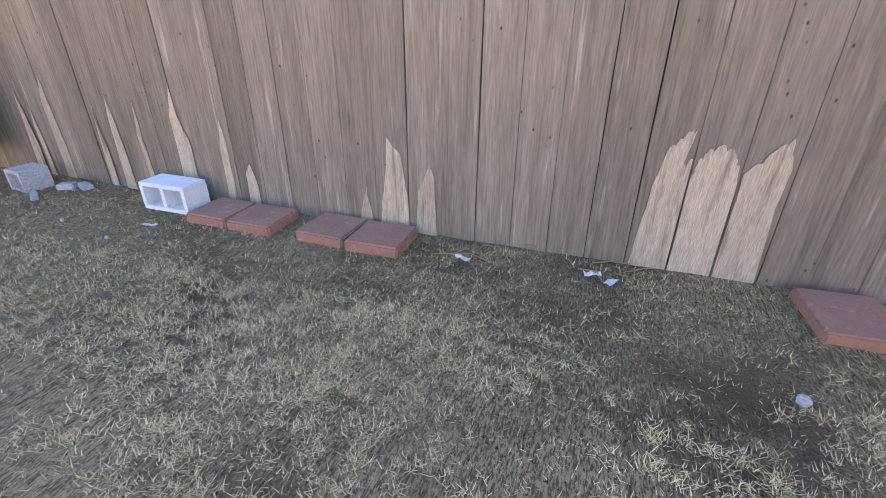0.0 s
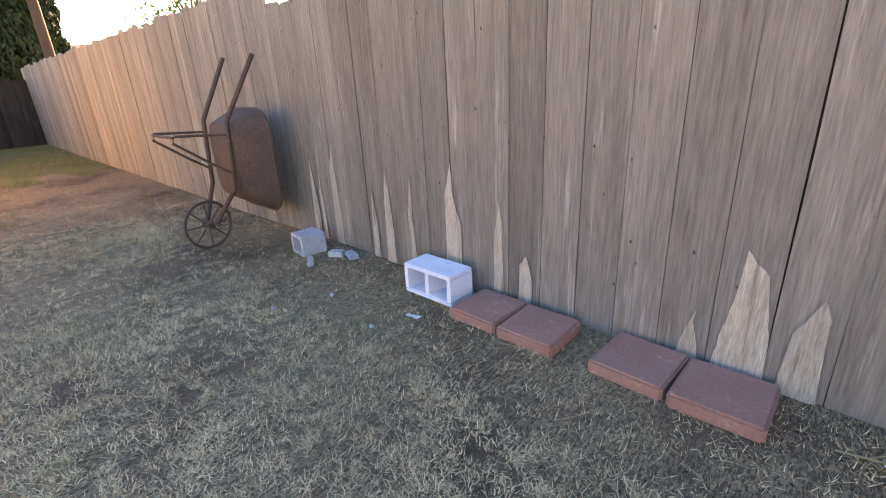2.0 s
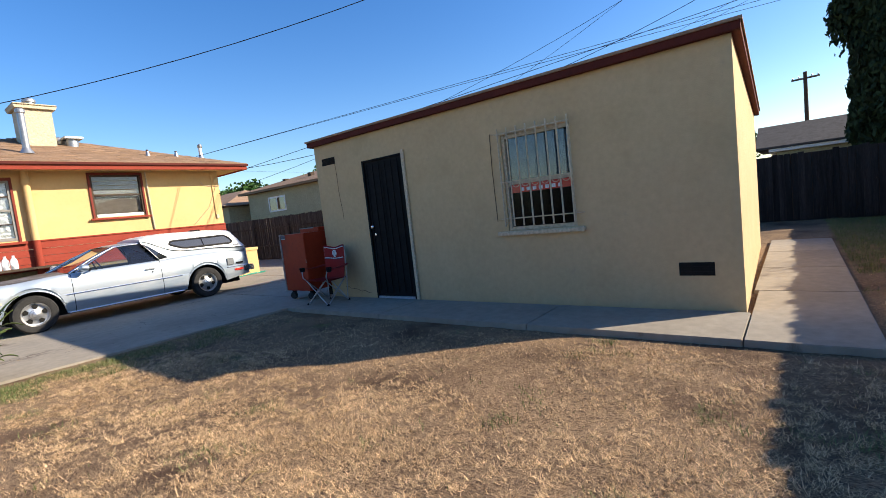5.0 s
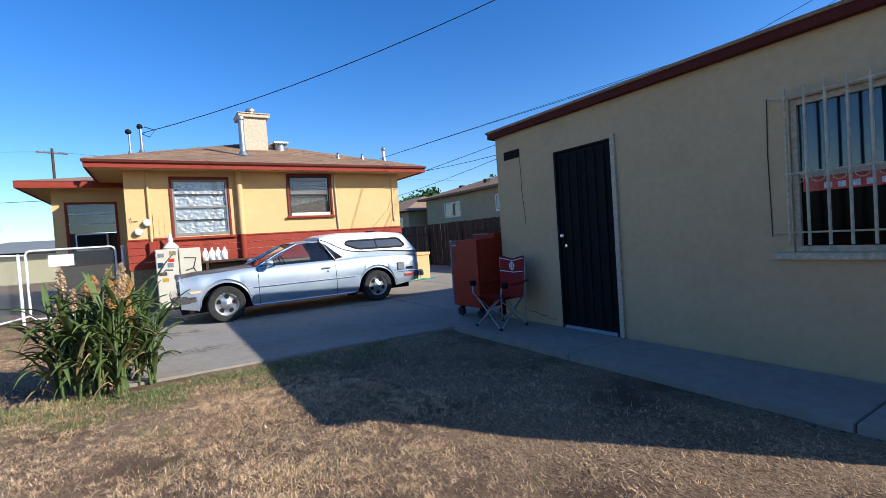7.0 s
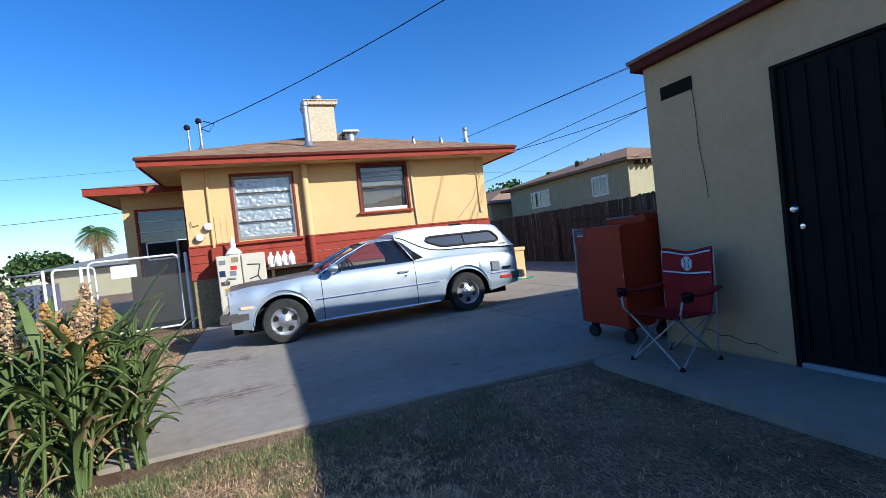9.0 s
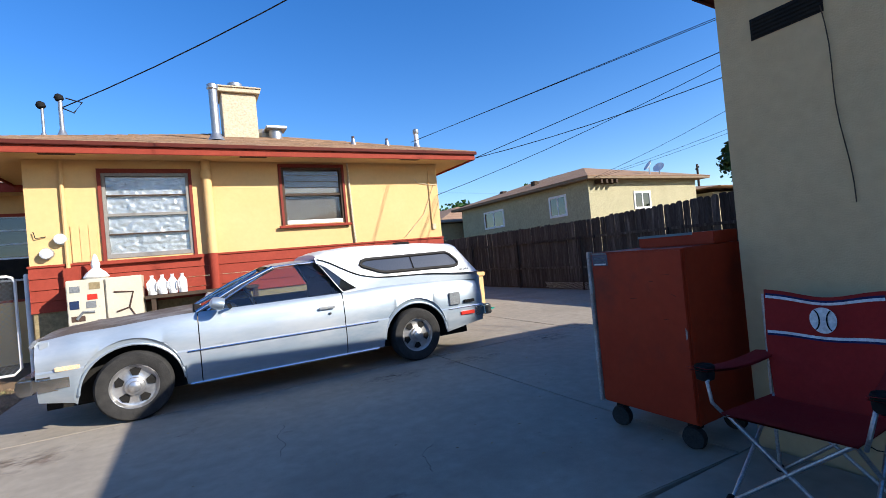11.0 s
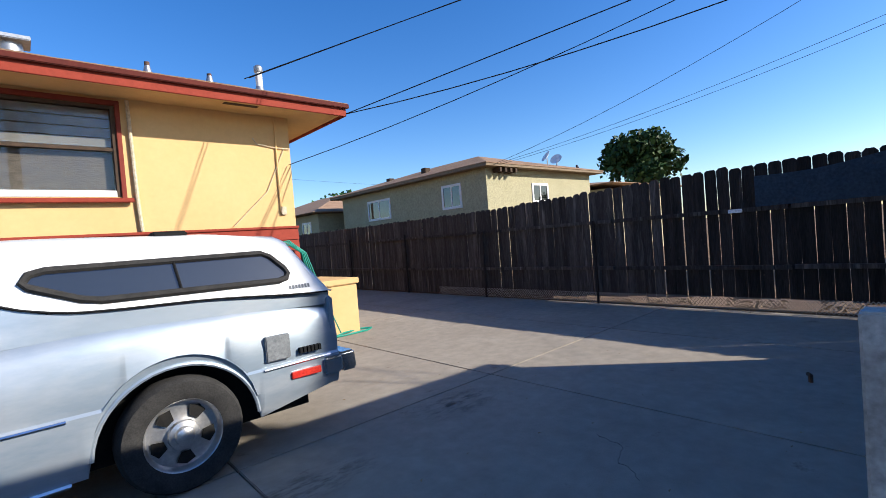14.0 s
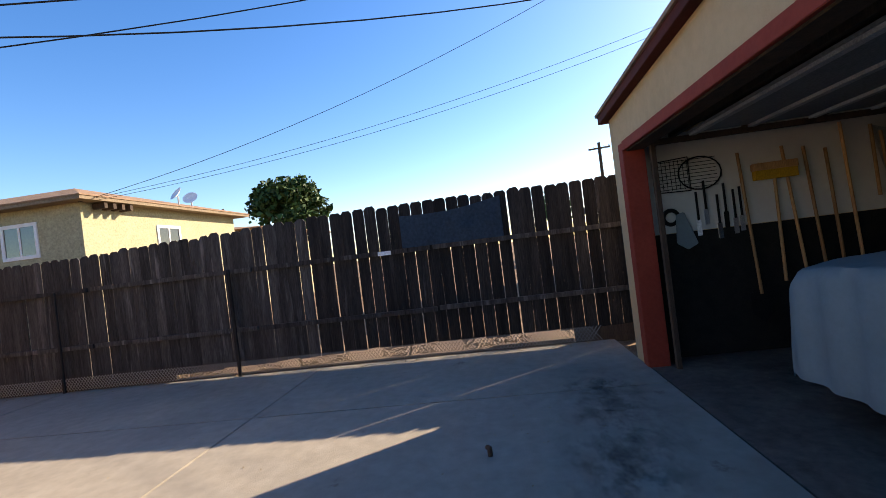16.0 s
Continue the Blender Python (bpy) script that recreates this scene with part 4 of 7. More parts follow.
# ---- covered car in the garage ----
def covered_car():
    """A sheet over a low car: rounded outline, folds near the hem."""
    cx, y0, y1, hw = -10.95, -6.62, -2.3, 0.98
    top = [(0, 0.98), (0.12, 1.02), (0.3, 1.12), (0.45, 1.42), (0.7, 1.42), (0.85, 1.15), (1, 0.95)]
    rows = []
    for i in range(49):
        v = i / 48
        zt = along(top, v)
        end = min(v, 1 - v) * 4.32
        fx = min(1.0, 0.72 + 0.28 * math.sqrt(min(1, end / 0.35))) if end < 0.35 else 1.0
        row = []
        for j in range(45):
            a = -1 + 2 * j / 44
            s_ = abs(a)
            if s_ < 0.55:
                xx, zz = a / 0.55 * hw * 0.78, zt - 0.05 * (s_ / 0.55) ** 2
            else:
                f_ = (s_ - 0.55) / 0.45
                xx = math.copysign(hw * (0.78 + 0.22 * math.sin(f_ * 1.57)), a)
                zz = lerp(zt - 0.05, 0.24 + 0.03 * math.sin(v * 41 + a * 3), f_ ** 1.15)
                xx += 0.022 * math.sin(v * 75 + a * 4) * f_
            row.append((cx + xx * fx, lerp(y0, y1, v), zz))
        rows.append(row)
    hem = [[(p[0], y0 - 0.03 + 0.02 * math.sin(p[0] * 22), lerp(p[2], 0.26, f)) for p in rows[0]] for f in (1.0, 0.5, 0.1)]
    sh = Shape().grid(hem + rows + [[(p[0], y1 + 0.03, 0.26 if p[2] > 0.3 else p[2]) for p in rows[-1]]])
    d = thing("covered_car", "low car under a grey fabric cover in the garage", "car", (cx, -4.4, 0))
    part("fabric_cover", sh, M["cover"], d, smooth=70)
    for xx in (cx - 0.72, cx + 0.72):
        for yy in (-5.85, -3.1):
            part("tyre", Shape().lathe([(0.2, -0.09), (0.3, -0.1), (0.315, 0), (0.3, 0.1), (0.2, 0.09)], 20, pose(xx, yy, 0.31, 0, 90, 0)), M["rubber"], d, smooth=40)


covered_car()


# ---- red tool cabinet ----
def tool_cabinet():
    d = thing("tool_cabinet", "tall red steel tool cabinet on black casters, scuffed", "cabinet", (-7.9, -7.65, 0))
    m = pose(-7.905, -7.59, 0, 0, 0, 1.0)
    part("body", Shape().box(-0.30, -0.345, 0.17, 0.30, 0.345, 1.205, m), M["cabinet_red"], d, bevel=0.006)
    part("door_panel", Shape().box(0.301, -0.335, 0.185, 0.315, 0.335, 1.195, m), M["cabinet_red"], d, bevel=0.004)
    part("bare_edge", Shape().box(0.285, -0.372, 0.17, 0.325, -0.347, 1.215, m), M["bare_edge"], d, "pale chipped metal edge strip", bevel=0.003)
    part("upper_tray", Shape().box(-0.29, -0.2, 1.207, -0.03, 0.335, 1.285, m), M["cabinet_red"], d, bevel=0.005)
    part("tray_rail", Shape().box(-0.029, -0.2, 1.272, -0.021, 0.2, 1.288, m), M["cover"], d)
    tag = part("maker_sticker", Shape().box(0.3155, -0.325, 1.115, 0.317, -0.195, 1.19, m), M["sticker_blue"], d, "worn blue sticker with pale lettering")
    for i, (z, word) in enumerate(((1.160, "RADIATORS"), (1.138, "CONDENSERS"))):
        cu = bpy.data.curves.new("lettering", "FONT")
        cu.body, cu.size, cu.extrude, cu.align_x = word, 0.0165, 0.0004, "CENTER"
        cu.materials.append(M["cover"])
        tx = new("lettering", cu)
        tx.parent = tag
        tx.matrix_basis = m @ pose(0.3178, -0.26, z, 90, 0, 90)
    part("name_plate", Shape().box(0.3155, -0.325, 1.192, 0.3172, -0.205, 1.2, m).box(0.3155, -0.325, 1.2, 0.3165, -0.205, 1.203, m), M["grey_panel"], d)
    for y_, z_, l_, a_ in ((0.22, 1.05, 0.06, 1), (0.12, 1.01, 0.03, -4), (-0.02, 0.9, 0.05, 3), (0.26, 0.93, 0.04, -24), (0.2, 0.78, 0.03, 5)):
        part("scratch", Shape().box(-0.0004, -l_ / 2, -0.0011, 0.0004, l_ / 2, 0.0011, m @ pose(0.3153, y_, z_, a_, 0, 0)), M["near_black"], d)
    part("paint_chip", Shape().prism([(0.318, 0.74), (0.33, 0.72), (0.328, 0.68), (0.318, 0.67)], 0.3149, 0.3157, "x", m), M["bare_edge"], d)
    part("lettering_bar", Shape().box(0.3172, -0.31, 1.12, 0.3176, -0.21, 1.13, m), M["ribbon"], tag)
    for i, (a, b) in enumerate(((0.22, -0.26), (0.22, 0.26), (-0.22, -0.26), (-0.22, 0.26))):
        c = part("caster", Shape().box(a - 0.03, b - 0.035, 0.125, a + 0.03, b + 0.035, 0.168, m), M["black_metal"], d, bevel=0.004)
        part("wheel", Shape().lathe([(0.02, -0.026), (0.062, -0.028), (0.07, 0), (0.062, 0.028), (0.02, 0.026)], 18, m @ pose(a + 0.02, b, 0.071, 90, 0, 100)), M["rubber"], c, smooth=40)


tool_cabinet()


# ---- folding chair ----
def folding_chair():
    d = thing("folding_chair", "dark red folding camp chair with a baseball print and white stripes", "chair", (-7.68, -6.79, 0))
    m = pose(-7.515, -6.65, 0, 0, 0, 2)
    P = lambda x, y, z: m @ Vector((x, y, z))
    fl, fr, bl, br = (0.24, 0.25), (0.24, -0.25), (-0.22, 0.24), (-0.22, -0.24)
    for (a, b) in ((fl, fr), (fr, fl), (bl, br), (br, bl), (fl, bl), (bl, fl), (fr, br), (br, fr)):
        part("leg", Shape().tube([P(a[0], a[1], 0.012), P(b[0] * 0.95, b[1] * 0.95, 0.42)], 0.009, 8), M["dull_metal"], d, smooth=40)
    for a in (fl, fr, bl, br):
        part("foot", Shape().lathe([(0.022, 0), (0.022, 0.02), (0.013, 0.04)], 10, m @ pose(a[0], a[1], 0)), M["black_metal"], d)
    for sy in (1, -1):
        part("back_post", Shape().tube([P(-0.2, 0.235 * sy, 0.03), P(-0.225, 0.25 * sy, 0.45), P(-0.245, 0.255 * sy, 0.93)], 0.009, 8), M["dull_metal"], d, smooth=40)
        part("arm_post", Shape().tube([P(0.2, 0.26 * sy, 0.4), P(0.25, 0.29 * sy, 0.47), P(0.24, 0.31 * sy, 0.56), P(0.2, 0.31 * sy, 0.6)], 0.009, 8), M["dull_metal"], d, smooth=40)
        arm = part("armrest", Shape().grid([[P(lerp(-0.24, 0.27, i / 8), sy * (0.265 + 0.08 * i / 8 + o), 0.63 - 0.025 * math.sin(i / 8 * 3.14) + 0.004 * (abs(o) < 0.03)) for i in range(9)] for o in (-0.05, 0.0, 0.05)])
                   .grid([[P(lerp(-0.24, 0.27, i / 8), sy * (0.265 + 0.08 * i / 8 + o), 0.618 - 0.025 * math.sin(i / 8 * 3.14)) for i in range(9)] for o in (-0.05, 0.0, 0.05)]), M["chair_red"], d, smooth=50)
        part("cup_holder", Shape().lathe([(0.036, 0.0), (0.042, 0.008), (0.046, 0.0), (0.04, -0.06), (0.02, -0.07)], 16, m @ pose(0.21, 0.335 * sy, 0.628)), M["black_metal"], arm, smooth=40)
    rows = []
    for i in range(9):
        f_ = i / 8
        rows.append([P(lerp(0.26, -0.24, f_), lerp(-0.255, 0.255, j / 8) * (1 - 0.02 * f_), 0.43 - 0.05 * math.sin(f_ * 3.14) * math.sin(j / 8 * 3.14) - 0.02 * f_) for j in range(9)])
    part("seat", Shape().grid(rows).grid([[q + Vector((0, 0, -0.008)) for q in r] for r in rows]), M["chair_red"], d, smooth=60)
    back = lambda f_, g_: P(lerp(-0.19, -0.235, f_) - 0.025 * math.sin(g_ * 3.14) * (0.4 + 0.6 * math.sin(f_ * 3.14)), lerp(-0.245, 0.245, g_) * (1 - 0.2 * max(0.0, 0.5 - f_)), lerp(0.4, 0.955, f_) - 0.03 * f_ * f_ * math.sin(g_ * 3.14) + 0.006 * f_ * math.sin(g_ * 9.0))
    rows = [[back(i / 12, j / 12) for j in range(13)] for i in range(13)]
    bk = part("backrest", Shape().grid(rows).grid([[q + m.to_3x3() @ Vector((-0.01, 0, 0)) for q in r] for r in rows]), M["chair_red"], d, smooth=60)
    off = m.to_3x3() @ Vector((0.006, 0, 0))
    for f0, f1, mat_ in ((0.925, 0.95, "ribbon"), (0.95, 0.97, "navy"), (0.60, 0.625, "ribbon"), (0.58, 0.6, "navy")):
        part("stripe", Shape().grid([[back(f_, 0.02 + 0.96 * j / 12) + off for j in range(13)] for f_ in (f0, f1)]), M[mat_], bk)
    ball = Shape()
    ring = [[back(0.78 + 0.125 * r_ * math.sin(a), 0.5 + 0.112 * r_ * math.cos(a)) + off * 1.2 for a in [2 * math.pi * k / 20 for k in range(20)]] for r_ in (0.02, 0.5, 1.0)]
    part("ball_print", ball.grid(ring, closed=True), M["ribbon"], bk, "white round ball print")
    for sgn in (1, -1):
        part("stitching", Shape().tube([back(0.78 + 0.1 * math.sin(a), 0.5 + sgn * (0.085 - 0.055 * math.cos(a))) + off * 1.6 for a in [-1.2 + 0.24 * k for k in range(11)]], 0.003, 4), M["black_metal"], bk)


folding_chair()


# ---- parked pickup with a camper shell ----
def pickup():
    d = thing("pickup_car", "faded silver-blue coupe pickup with a white camper shell, parked", "car", (-6.05, -11.73, 0))
    YC, HW, X0 = -11.73, 0.895, -3.60
    AX = (0.96, 3.93)
    belt = [(0.22, 0.855), (0.6, 0.895), (1.5, 0.945), (3.0, 0.955), (3.6, 0.975), (4.6, 0.955), (4.95, 0.92)]
    wide = [(0.22, 0.95), (0.6, 0.985), (1.4, 1.0), (4.2, 1.0), (4.95, 0.955)]

    def sill(u):
        z = 0.25 if u < 4.3 else lerp(0.27, 0.36, min(1, (u - 4.3) / 0.6))
        if u < 0.5:
            z = lerp(0.36, 0.27, u / 0.5)
        for a in AX:
            if abs(u - a) < 0.42:
                z = max(z, 0.31 + math.sqrt(0.42 ** 2 - (u - a) ** 2) * 0.98)
        return z

    def section(u, sy):
        zb, w_, zs = along(belt, u), HW * along(wide, u), sill(u)
        pts = [(0.955, zs), (0.98, zs + 0.06), (1.0, 0.44), (1.0, 0.575), (0.985, 0.59), (0.99, 0.70), (0.965, zb - 0.10), (0.94, zb - 0.03), (0.905, zb)]
        out, last = [], 0
        for k, (f_, z) in enumerate(pts):
            z = max(z, zs + 0.0015 * k, last)
            last = z
            flare = 1.012 if z - zs < 0.05 and any(abs(u - a) < 0.44 for a in AX) and zs > 0.4 else 1.0
            out.append((X0 - u, YC + sy * w_ * f_ * flare, z))
        return out

    def panel(name, u0, u1, sy, label=""):
        n = max(2, int((u1 - u0) / 0.025))
        sh = Shape().grid([section(lerp(u0, u1, i / n), sy) for i in range(n + 1)])
        return part(name, sh, M["car_paint"], d, label, smooth=35, fix=False)

    for sy in (1, -1):
        panel("front_fender", 0.24, 1.525, sy)
        door = panel("door", 1.535, 3.025, sy)
        panel("rear_quarter", 3.035, 4.95, sy)
        yo = YC + sy * HW * 1.0
        part("door_handle", Shape().box(X0 - 2.92, yo - sy * 0.012, 0.80, X0 - 2.74, yo + sy * 0.012, 0.828), M["dull_metal"], door, bevel=0.005)
        part("door_lock", Shape().lathe([(0.016, 0), (0.016, 0.008), (0.004, 0.01)], 12, pose(X0 - 2.86, yo - sy * 0.012, 0.745, -90 * sy, 0, 0)), M["chrome"], door)
        part("rub_strip", Shape().tube([(X0 - u, YC + sy * (HW * along(wide, u) * 1.0 + 0.004), 0.572) for u in [1.42 + 0.1 * i for i in range(21)]], 0.009, 6), M["chrome"], d)
        part("rub_strip", Shape().tube([(X0 - u, YC + sy * (HW * along(wide, u) + 0.002), 0.575) for u in [4.4 + 0.06 * i for i in range(9)]], 0.009, 6), M["chrome"], d)
        part("rocker_trim", Shape().tube([(X0 - u, YC + sy * HW * 0.965, 0.245) for u in [1.42 + 0.1 * i for i in range(21)]], 0.014, 6), M["chrome"], d)
        for a in AX:
            part("arch_lip", Shape().tube([(X0 - a + 0.425 * math.cos(t_), YC + sy * HW * 0.975, 0.31 + 0.415 * math.sin(t_)) for t_ in [0.05 + 3.04 * i / 20 for i in range(21)]], 0.012, 6), M["car_paint"], d, smooth=50)
        mir = part("mirror", Shape().lathe([(0.02, 0), (0.075, 0.01), (0.085, 0.06), (0.07, 0.12), (0.02, 0.14)], 16, pose(X0 - 1.78, yo + sy * 0.08, 1.0, 0, 75, 0) @ Matrix.Diagonal((0.75, 1.3, 1, 1))), M["car_paint"], d, smooth=50)
        part("stalk", Shape().tube([(X0 - 1.84, yo - sy * 0.06, 0.955), (X0 - 1.82, yo + sy * 0.06, 0.985)], 0.018, 8), M["black_metal"], mir)
        part("side_marker", Shape().box(X0 - 0.38, yo - sy * 0.06, 0.575, X0 - 0.56, yo - sy * 0.016, 0.615), M["amber_lens"], d, bevel=0.004)
        part("rear_marker", Shape().box(X0 - 4.58, yo - sy * 0.03, 0.475, X0 - 4.79, yo - sy * 0.004, 0.52), M["red_lens"], d, bevel=0.004)
        part("fuel_flap", Shape().box(X0 - 4.42, yo - sy * 0.03, 0.625, X0 - 4.58, yo + sy * 0.004, 0.785), M["grey_panel"], d, "grey unpainted fuel flap", bevel=0.006)
        for k in range(6):
            part("badge_bar", Shape().box(X0 - 4.65 - k * 0.027, yo - sy * 0.04, 0.63, X0 - 4.668 - k * 0.027, yo - sy * 0.007, 0.668), M["black_metal"], d)
        # greenhouse
        yb, yt = YC + sy * 0.80, YC + sy * 0.63
        pil = Shape().tube([(X0 - 1.52, yb, 0.94), (X0 - 1.95, lerp(yb, yt, 0.6), 1.17), (X0 - 2.32, yt, 1.325)], 0.027, 8)
        part("windscreen_pillar", pil, M["chrome"], d, smooth=50)
        sail = [(2.78, 1.395), (2.9, 1.355), (3.02, 1.275), (3.19, 1.168), (3.4, 1.10), (3.6, 1.085), (3.95, 1.078), (4.93, 1.02)]
        foot = [(2.79, 1.33), (2.86, 1.24), (2.93, 1.13), (3.0, 1.02), (3.05, 0.955), (3.3, 0.964), (3.95, 0.966), (4.93, 0.922)]
        yz = lambda z: YC + sy * min(0.812, 0.849 - 0.38 * max(0.0, z - 0.97))
        part("rear_pillar", Shape().grid([[(X0 - u, yz(z), z) for u, z in sail], [(X0 - u, yz(z), z) for u, z in foot]]), M["car_paint"], d, smooth=40)
        part("side_glass", Shape().add([(X0 - 1.66, yb, 0.95), (X0 - 2.34, yt, 1.32), (X0 - 2.8, yt, 1.34), (X0 - 3.05, yb, 0.95)], [(0, 1, 2, 3)]), M["car_glass"], d)
        part("window_trim", Shape().tube([(X0 - 1.62, yb, 0.945), (X0 - 2.33, yt + sy * 0.005, 1.335), (X0 - 2.82, yt + sy * 0.005, 1.35), (X0 - 3.07, yb, 0.952)], 0.012, 6), M["chrome"], d)
        quarter = [(2.80, 1.325), (2.865, 1.235), (2.935, 1.125), (3.0, 1.025), (3.05, 0.965), (3.215, 0.995), (3.05, 1.13), (2.9, 1.27)]
        part("quarter_glass", Shape().add([(X0 - u, yz(z) + sy * 0.008, z) for u, z in quarter], [tuple(range(8))]), M["dark_glass"], d)
        part("quarter_trim", Shape().tube([(X0 - u, yz(z) + sy * 0.008, z) for u, z in quarter], 0.006, 6, closed=True), M["dull_metal"], d)
    # top panels
    hood = [[(X0 - u, YC + HW * 0.905 * along(wide, u) * g_, along(belt, u) + 0.035 * (1 - g_ * g_) + 0.0) for g_ in [-1 + i / 8 for i in range(17)]] for u in [0.24 + 0.05 * i for i in range(26)]]
    part("hood", Shape().grid(hood), M["hood_paint"], d, "dark sun-burnt hood", smooth=50)
    part("cowl", Shape().box(X0 - 1.5, YC - 0.8, 0.9, X0 - 1.62, YC + 0.8, 0.95), M["black_metal"], d)
    roof_ = [[(X0 - u, YC + 0.65 * g_, z + 0.03 * (1 - g_ * g_) - 0.02 * (abs(g_) > 0.95)) for g_ in [-1 + i / 6 for i in range(13)]] for u, z in ((2.28, 1.325), (2.4, 1.35), (2.6, 1.36), (2.95, 1.355))]
    part("roof", Shape().grid(roof_), M["car_paint"], d, "blue roof with peeled paint", smooth=50)
    part("windscreen", Shape().grid([[(X0 - lerp(1.52, 2.3, f_) - 0.06 * (1 - g_ * g_), YC + lerp(0.79, 0.62, f_) * g_, lerp(0.945, 1.325, f_)) for g_ in [-1 + i / 5 for i in range(11)]] for f_ in (0, 0.5, 1)]), M["car_glass"], d, smooth=60)
    part("windscreen_shade", Shape().grid([[(X0 - lerp(1.7, 2.3, f_), YC + lerp(0.7, 0.58, f_) * g_, lerp(0.98, 1.29, f_)) for g_ in (-1, 0, 1)] for f_ in (0.25, 0.95)]), M["amber_lens"], d, "tan sunshade behind the glass")
    # shell
    top = [(2.8, 1.42), (2.95, 1.46), (3.3, 1.482), (4.2, 1.465), (4.66, 1.43), (4.72, 1.40)]
    low = [(2.8, 1.40), (2.9, 1.36), (3.02, 1.28), (3.19, 1.173), (3.4, 1.105), (3.6, 1.088), (3.95, 1.08), (4.95, 1.02)]
    side = lambda z: 0.855 - 0.19 * max(0.0, (z - 0.97) / 0.5)

    def seam(u):
        return sum(along(low, min(4.95, max(2.8, u + o))) for o in (-0.16, -0.12, -0.08, -0.04, 0.0, 0.04, 0.08, 0.12, 0.16)) / 9

    def ztop(u):
        return along(top, u) if u < 4.7 else lerp(1.405, 1.024, (u - 4.7) / 0.25)
    rows = []
    us = [2.8 + 0.05 * i for i in range(39)] + [4.72, 4.76, 4.8, 4.85, 4.9, 4.95]
    for u in us:
        zb_, zt_ = seam(u), max(ztop(u), seam(u) + 0.004)
        half_ = [(side(lerp(zb_, zt_ - 0.06, k / 6)) if zt_ - zb_ > 0.08 else side(zb_), lerp(zb_, max(zb_, zt_ - 0.06), k / 6)) for k in range(7)]
        half_ += [(side(zt_) - 0.03, zt_ - 0.015), (side(zt_) - 0.1, zt_ + 0.005), (0.3, zt_ + 0.025)]
        rows.append([(X0 - u, YC + y_, z_) for y_, z_ in half_] + [(X0 - u, YC - y_, z_) for y_, z_ in half_[::-1]])
    shell = part("camper_shell", Shape().grid(rows), M["shell_white"], d, "white fibreglass camper shell", smooth=40)
    part("shell_end", Shape().add([rows[0][i] for i in range(len(rows[0]))], [tuple(range(len(rows[0])))]), M["shell_white"], shell)
    part("roof_vent", Shape().box(X0 - 3.95, YC + 0.25, 1.475, X0 - 4.15, YC + 0.4, 1.515), M["black_metal"], shell, bevel=0.01)
    for sy in (1, -1):
        gl = [(3.40, 1.322), (3.335, 1.305), (3.31, 1.265), (3.335, 1.24), (3.53, 1.16), (3.62, 1.142), (4.58, 1.13), (4.635, 1.145), (4.65, 1.175), (4.635, 1.21), (4.555, 1.295), (4.50, 1.322)]
        P3 = lambda u, z, o: (X0 - u, YC + sy * (side(z) + o), z)
        part("shell_window", Shape().add([P3(u, z, 0.008) for u, z in gl], [tuple(range(len(gl)))]), M["shell_glass"], shell)
        part("window_seal", Shape().tube([P3(u, z, 0.008) for u, z in gl], 0.021, 6, closed=True), M["rubber"], shell, smooth=50)
        part("window_divider", Shape().tube([P3(4.0, 1.14, 0.01), P3(3.98, 1.32, 0.01)], 0.008, 6), M["black_metal"], shell)
        part("shell_seal", Shape().tube([P3(u, seam(u) - 0.004, 0.004) for u in [2.81 + 0.06 * i for i in range(36)]], 0.0065, 6), M["black_metal"], shell, smooth=50)
        for k in range(7):
            part("badge_bar", Shape().add([P3(4.64 + k * 0.022, 1.065, 0.006), P3(4.654 + k * 0.022, 1.065, 0.006), P3(4.654 + k * 0.022, 1.09, 0.006), P3(4.64 + k * 0.022, 1.09, 0.006)], [(0, 1, 2, 3)]), M["grey_panel"], shell)
    # ends
    part("tailgate", Shape().box(X0 - 4.9, YC - 0.84, 0.4, X0 - 4.945, YC + 0.84, 0.975), M["car_paint"], d, bevel=0.01)
    part("rear_bumper", Shape().prism([(YC - 0.88, 0.43), (YC + 0.88, 0.43), (YC + 0.86, 0.565), (YC - 0.86, 0.565)], X0 - 4.96, X0 - 5.08, "x").box(X0 - 4.82, YC + 0.83, 0.435, X0 - 4.96, YC + 0.885, 0.56).box(X0 - 4.82, YC - 0.885, 0.435, X0 - 4.96, YC - 0.83, 0.56), M["chrome"], d, bevel=0.015)
    part("grille", Shape().box(X0 - 0.262, YC - 0.45, 0.56, X0 - 0.232, YC + 0.45, 0.81), M["black_metal"], d)
    for k in range(9):
        part("grille_bar", Shape().box(X0 - 0.23, YC - 0.44 + 0.108 * k, 0.57, X0 - 0.222, YC - 0.42 + 0.108 * k, 0.80), M["chrome"], d)
    for sy in (1, -1):
        part("headlight", Shape().box(X0 - 0.262, YC + sy * 0.48, 0.61, X0 - 0.225, YC + sy * 0.8, 0.79), M["dull_metal"], d, bevel=0.01)
    part("front_panel", Shape().box(X0 - 0.265, YC - 0.815, 0.36, X0 - 0.35, YC + 0.815, 0.845), M["car_paint"], d, bevel=0.01)
    part("header_trim", Shape().prism([(X0 - 0.225, 0.80), (X0 - 0.20, 0.815), (X0 - 0.24, 0.875), (X0 - 0.27, 0.872)], YC - 0.82, YC + 0.82, "y"), M["dull_metal"], d, bevel=0.004)
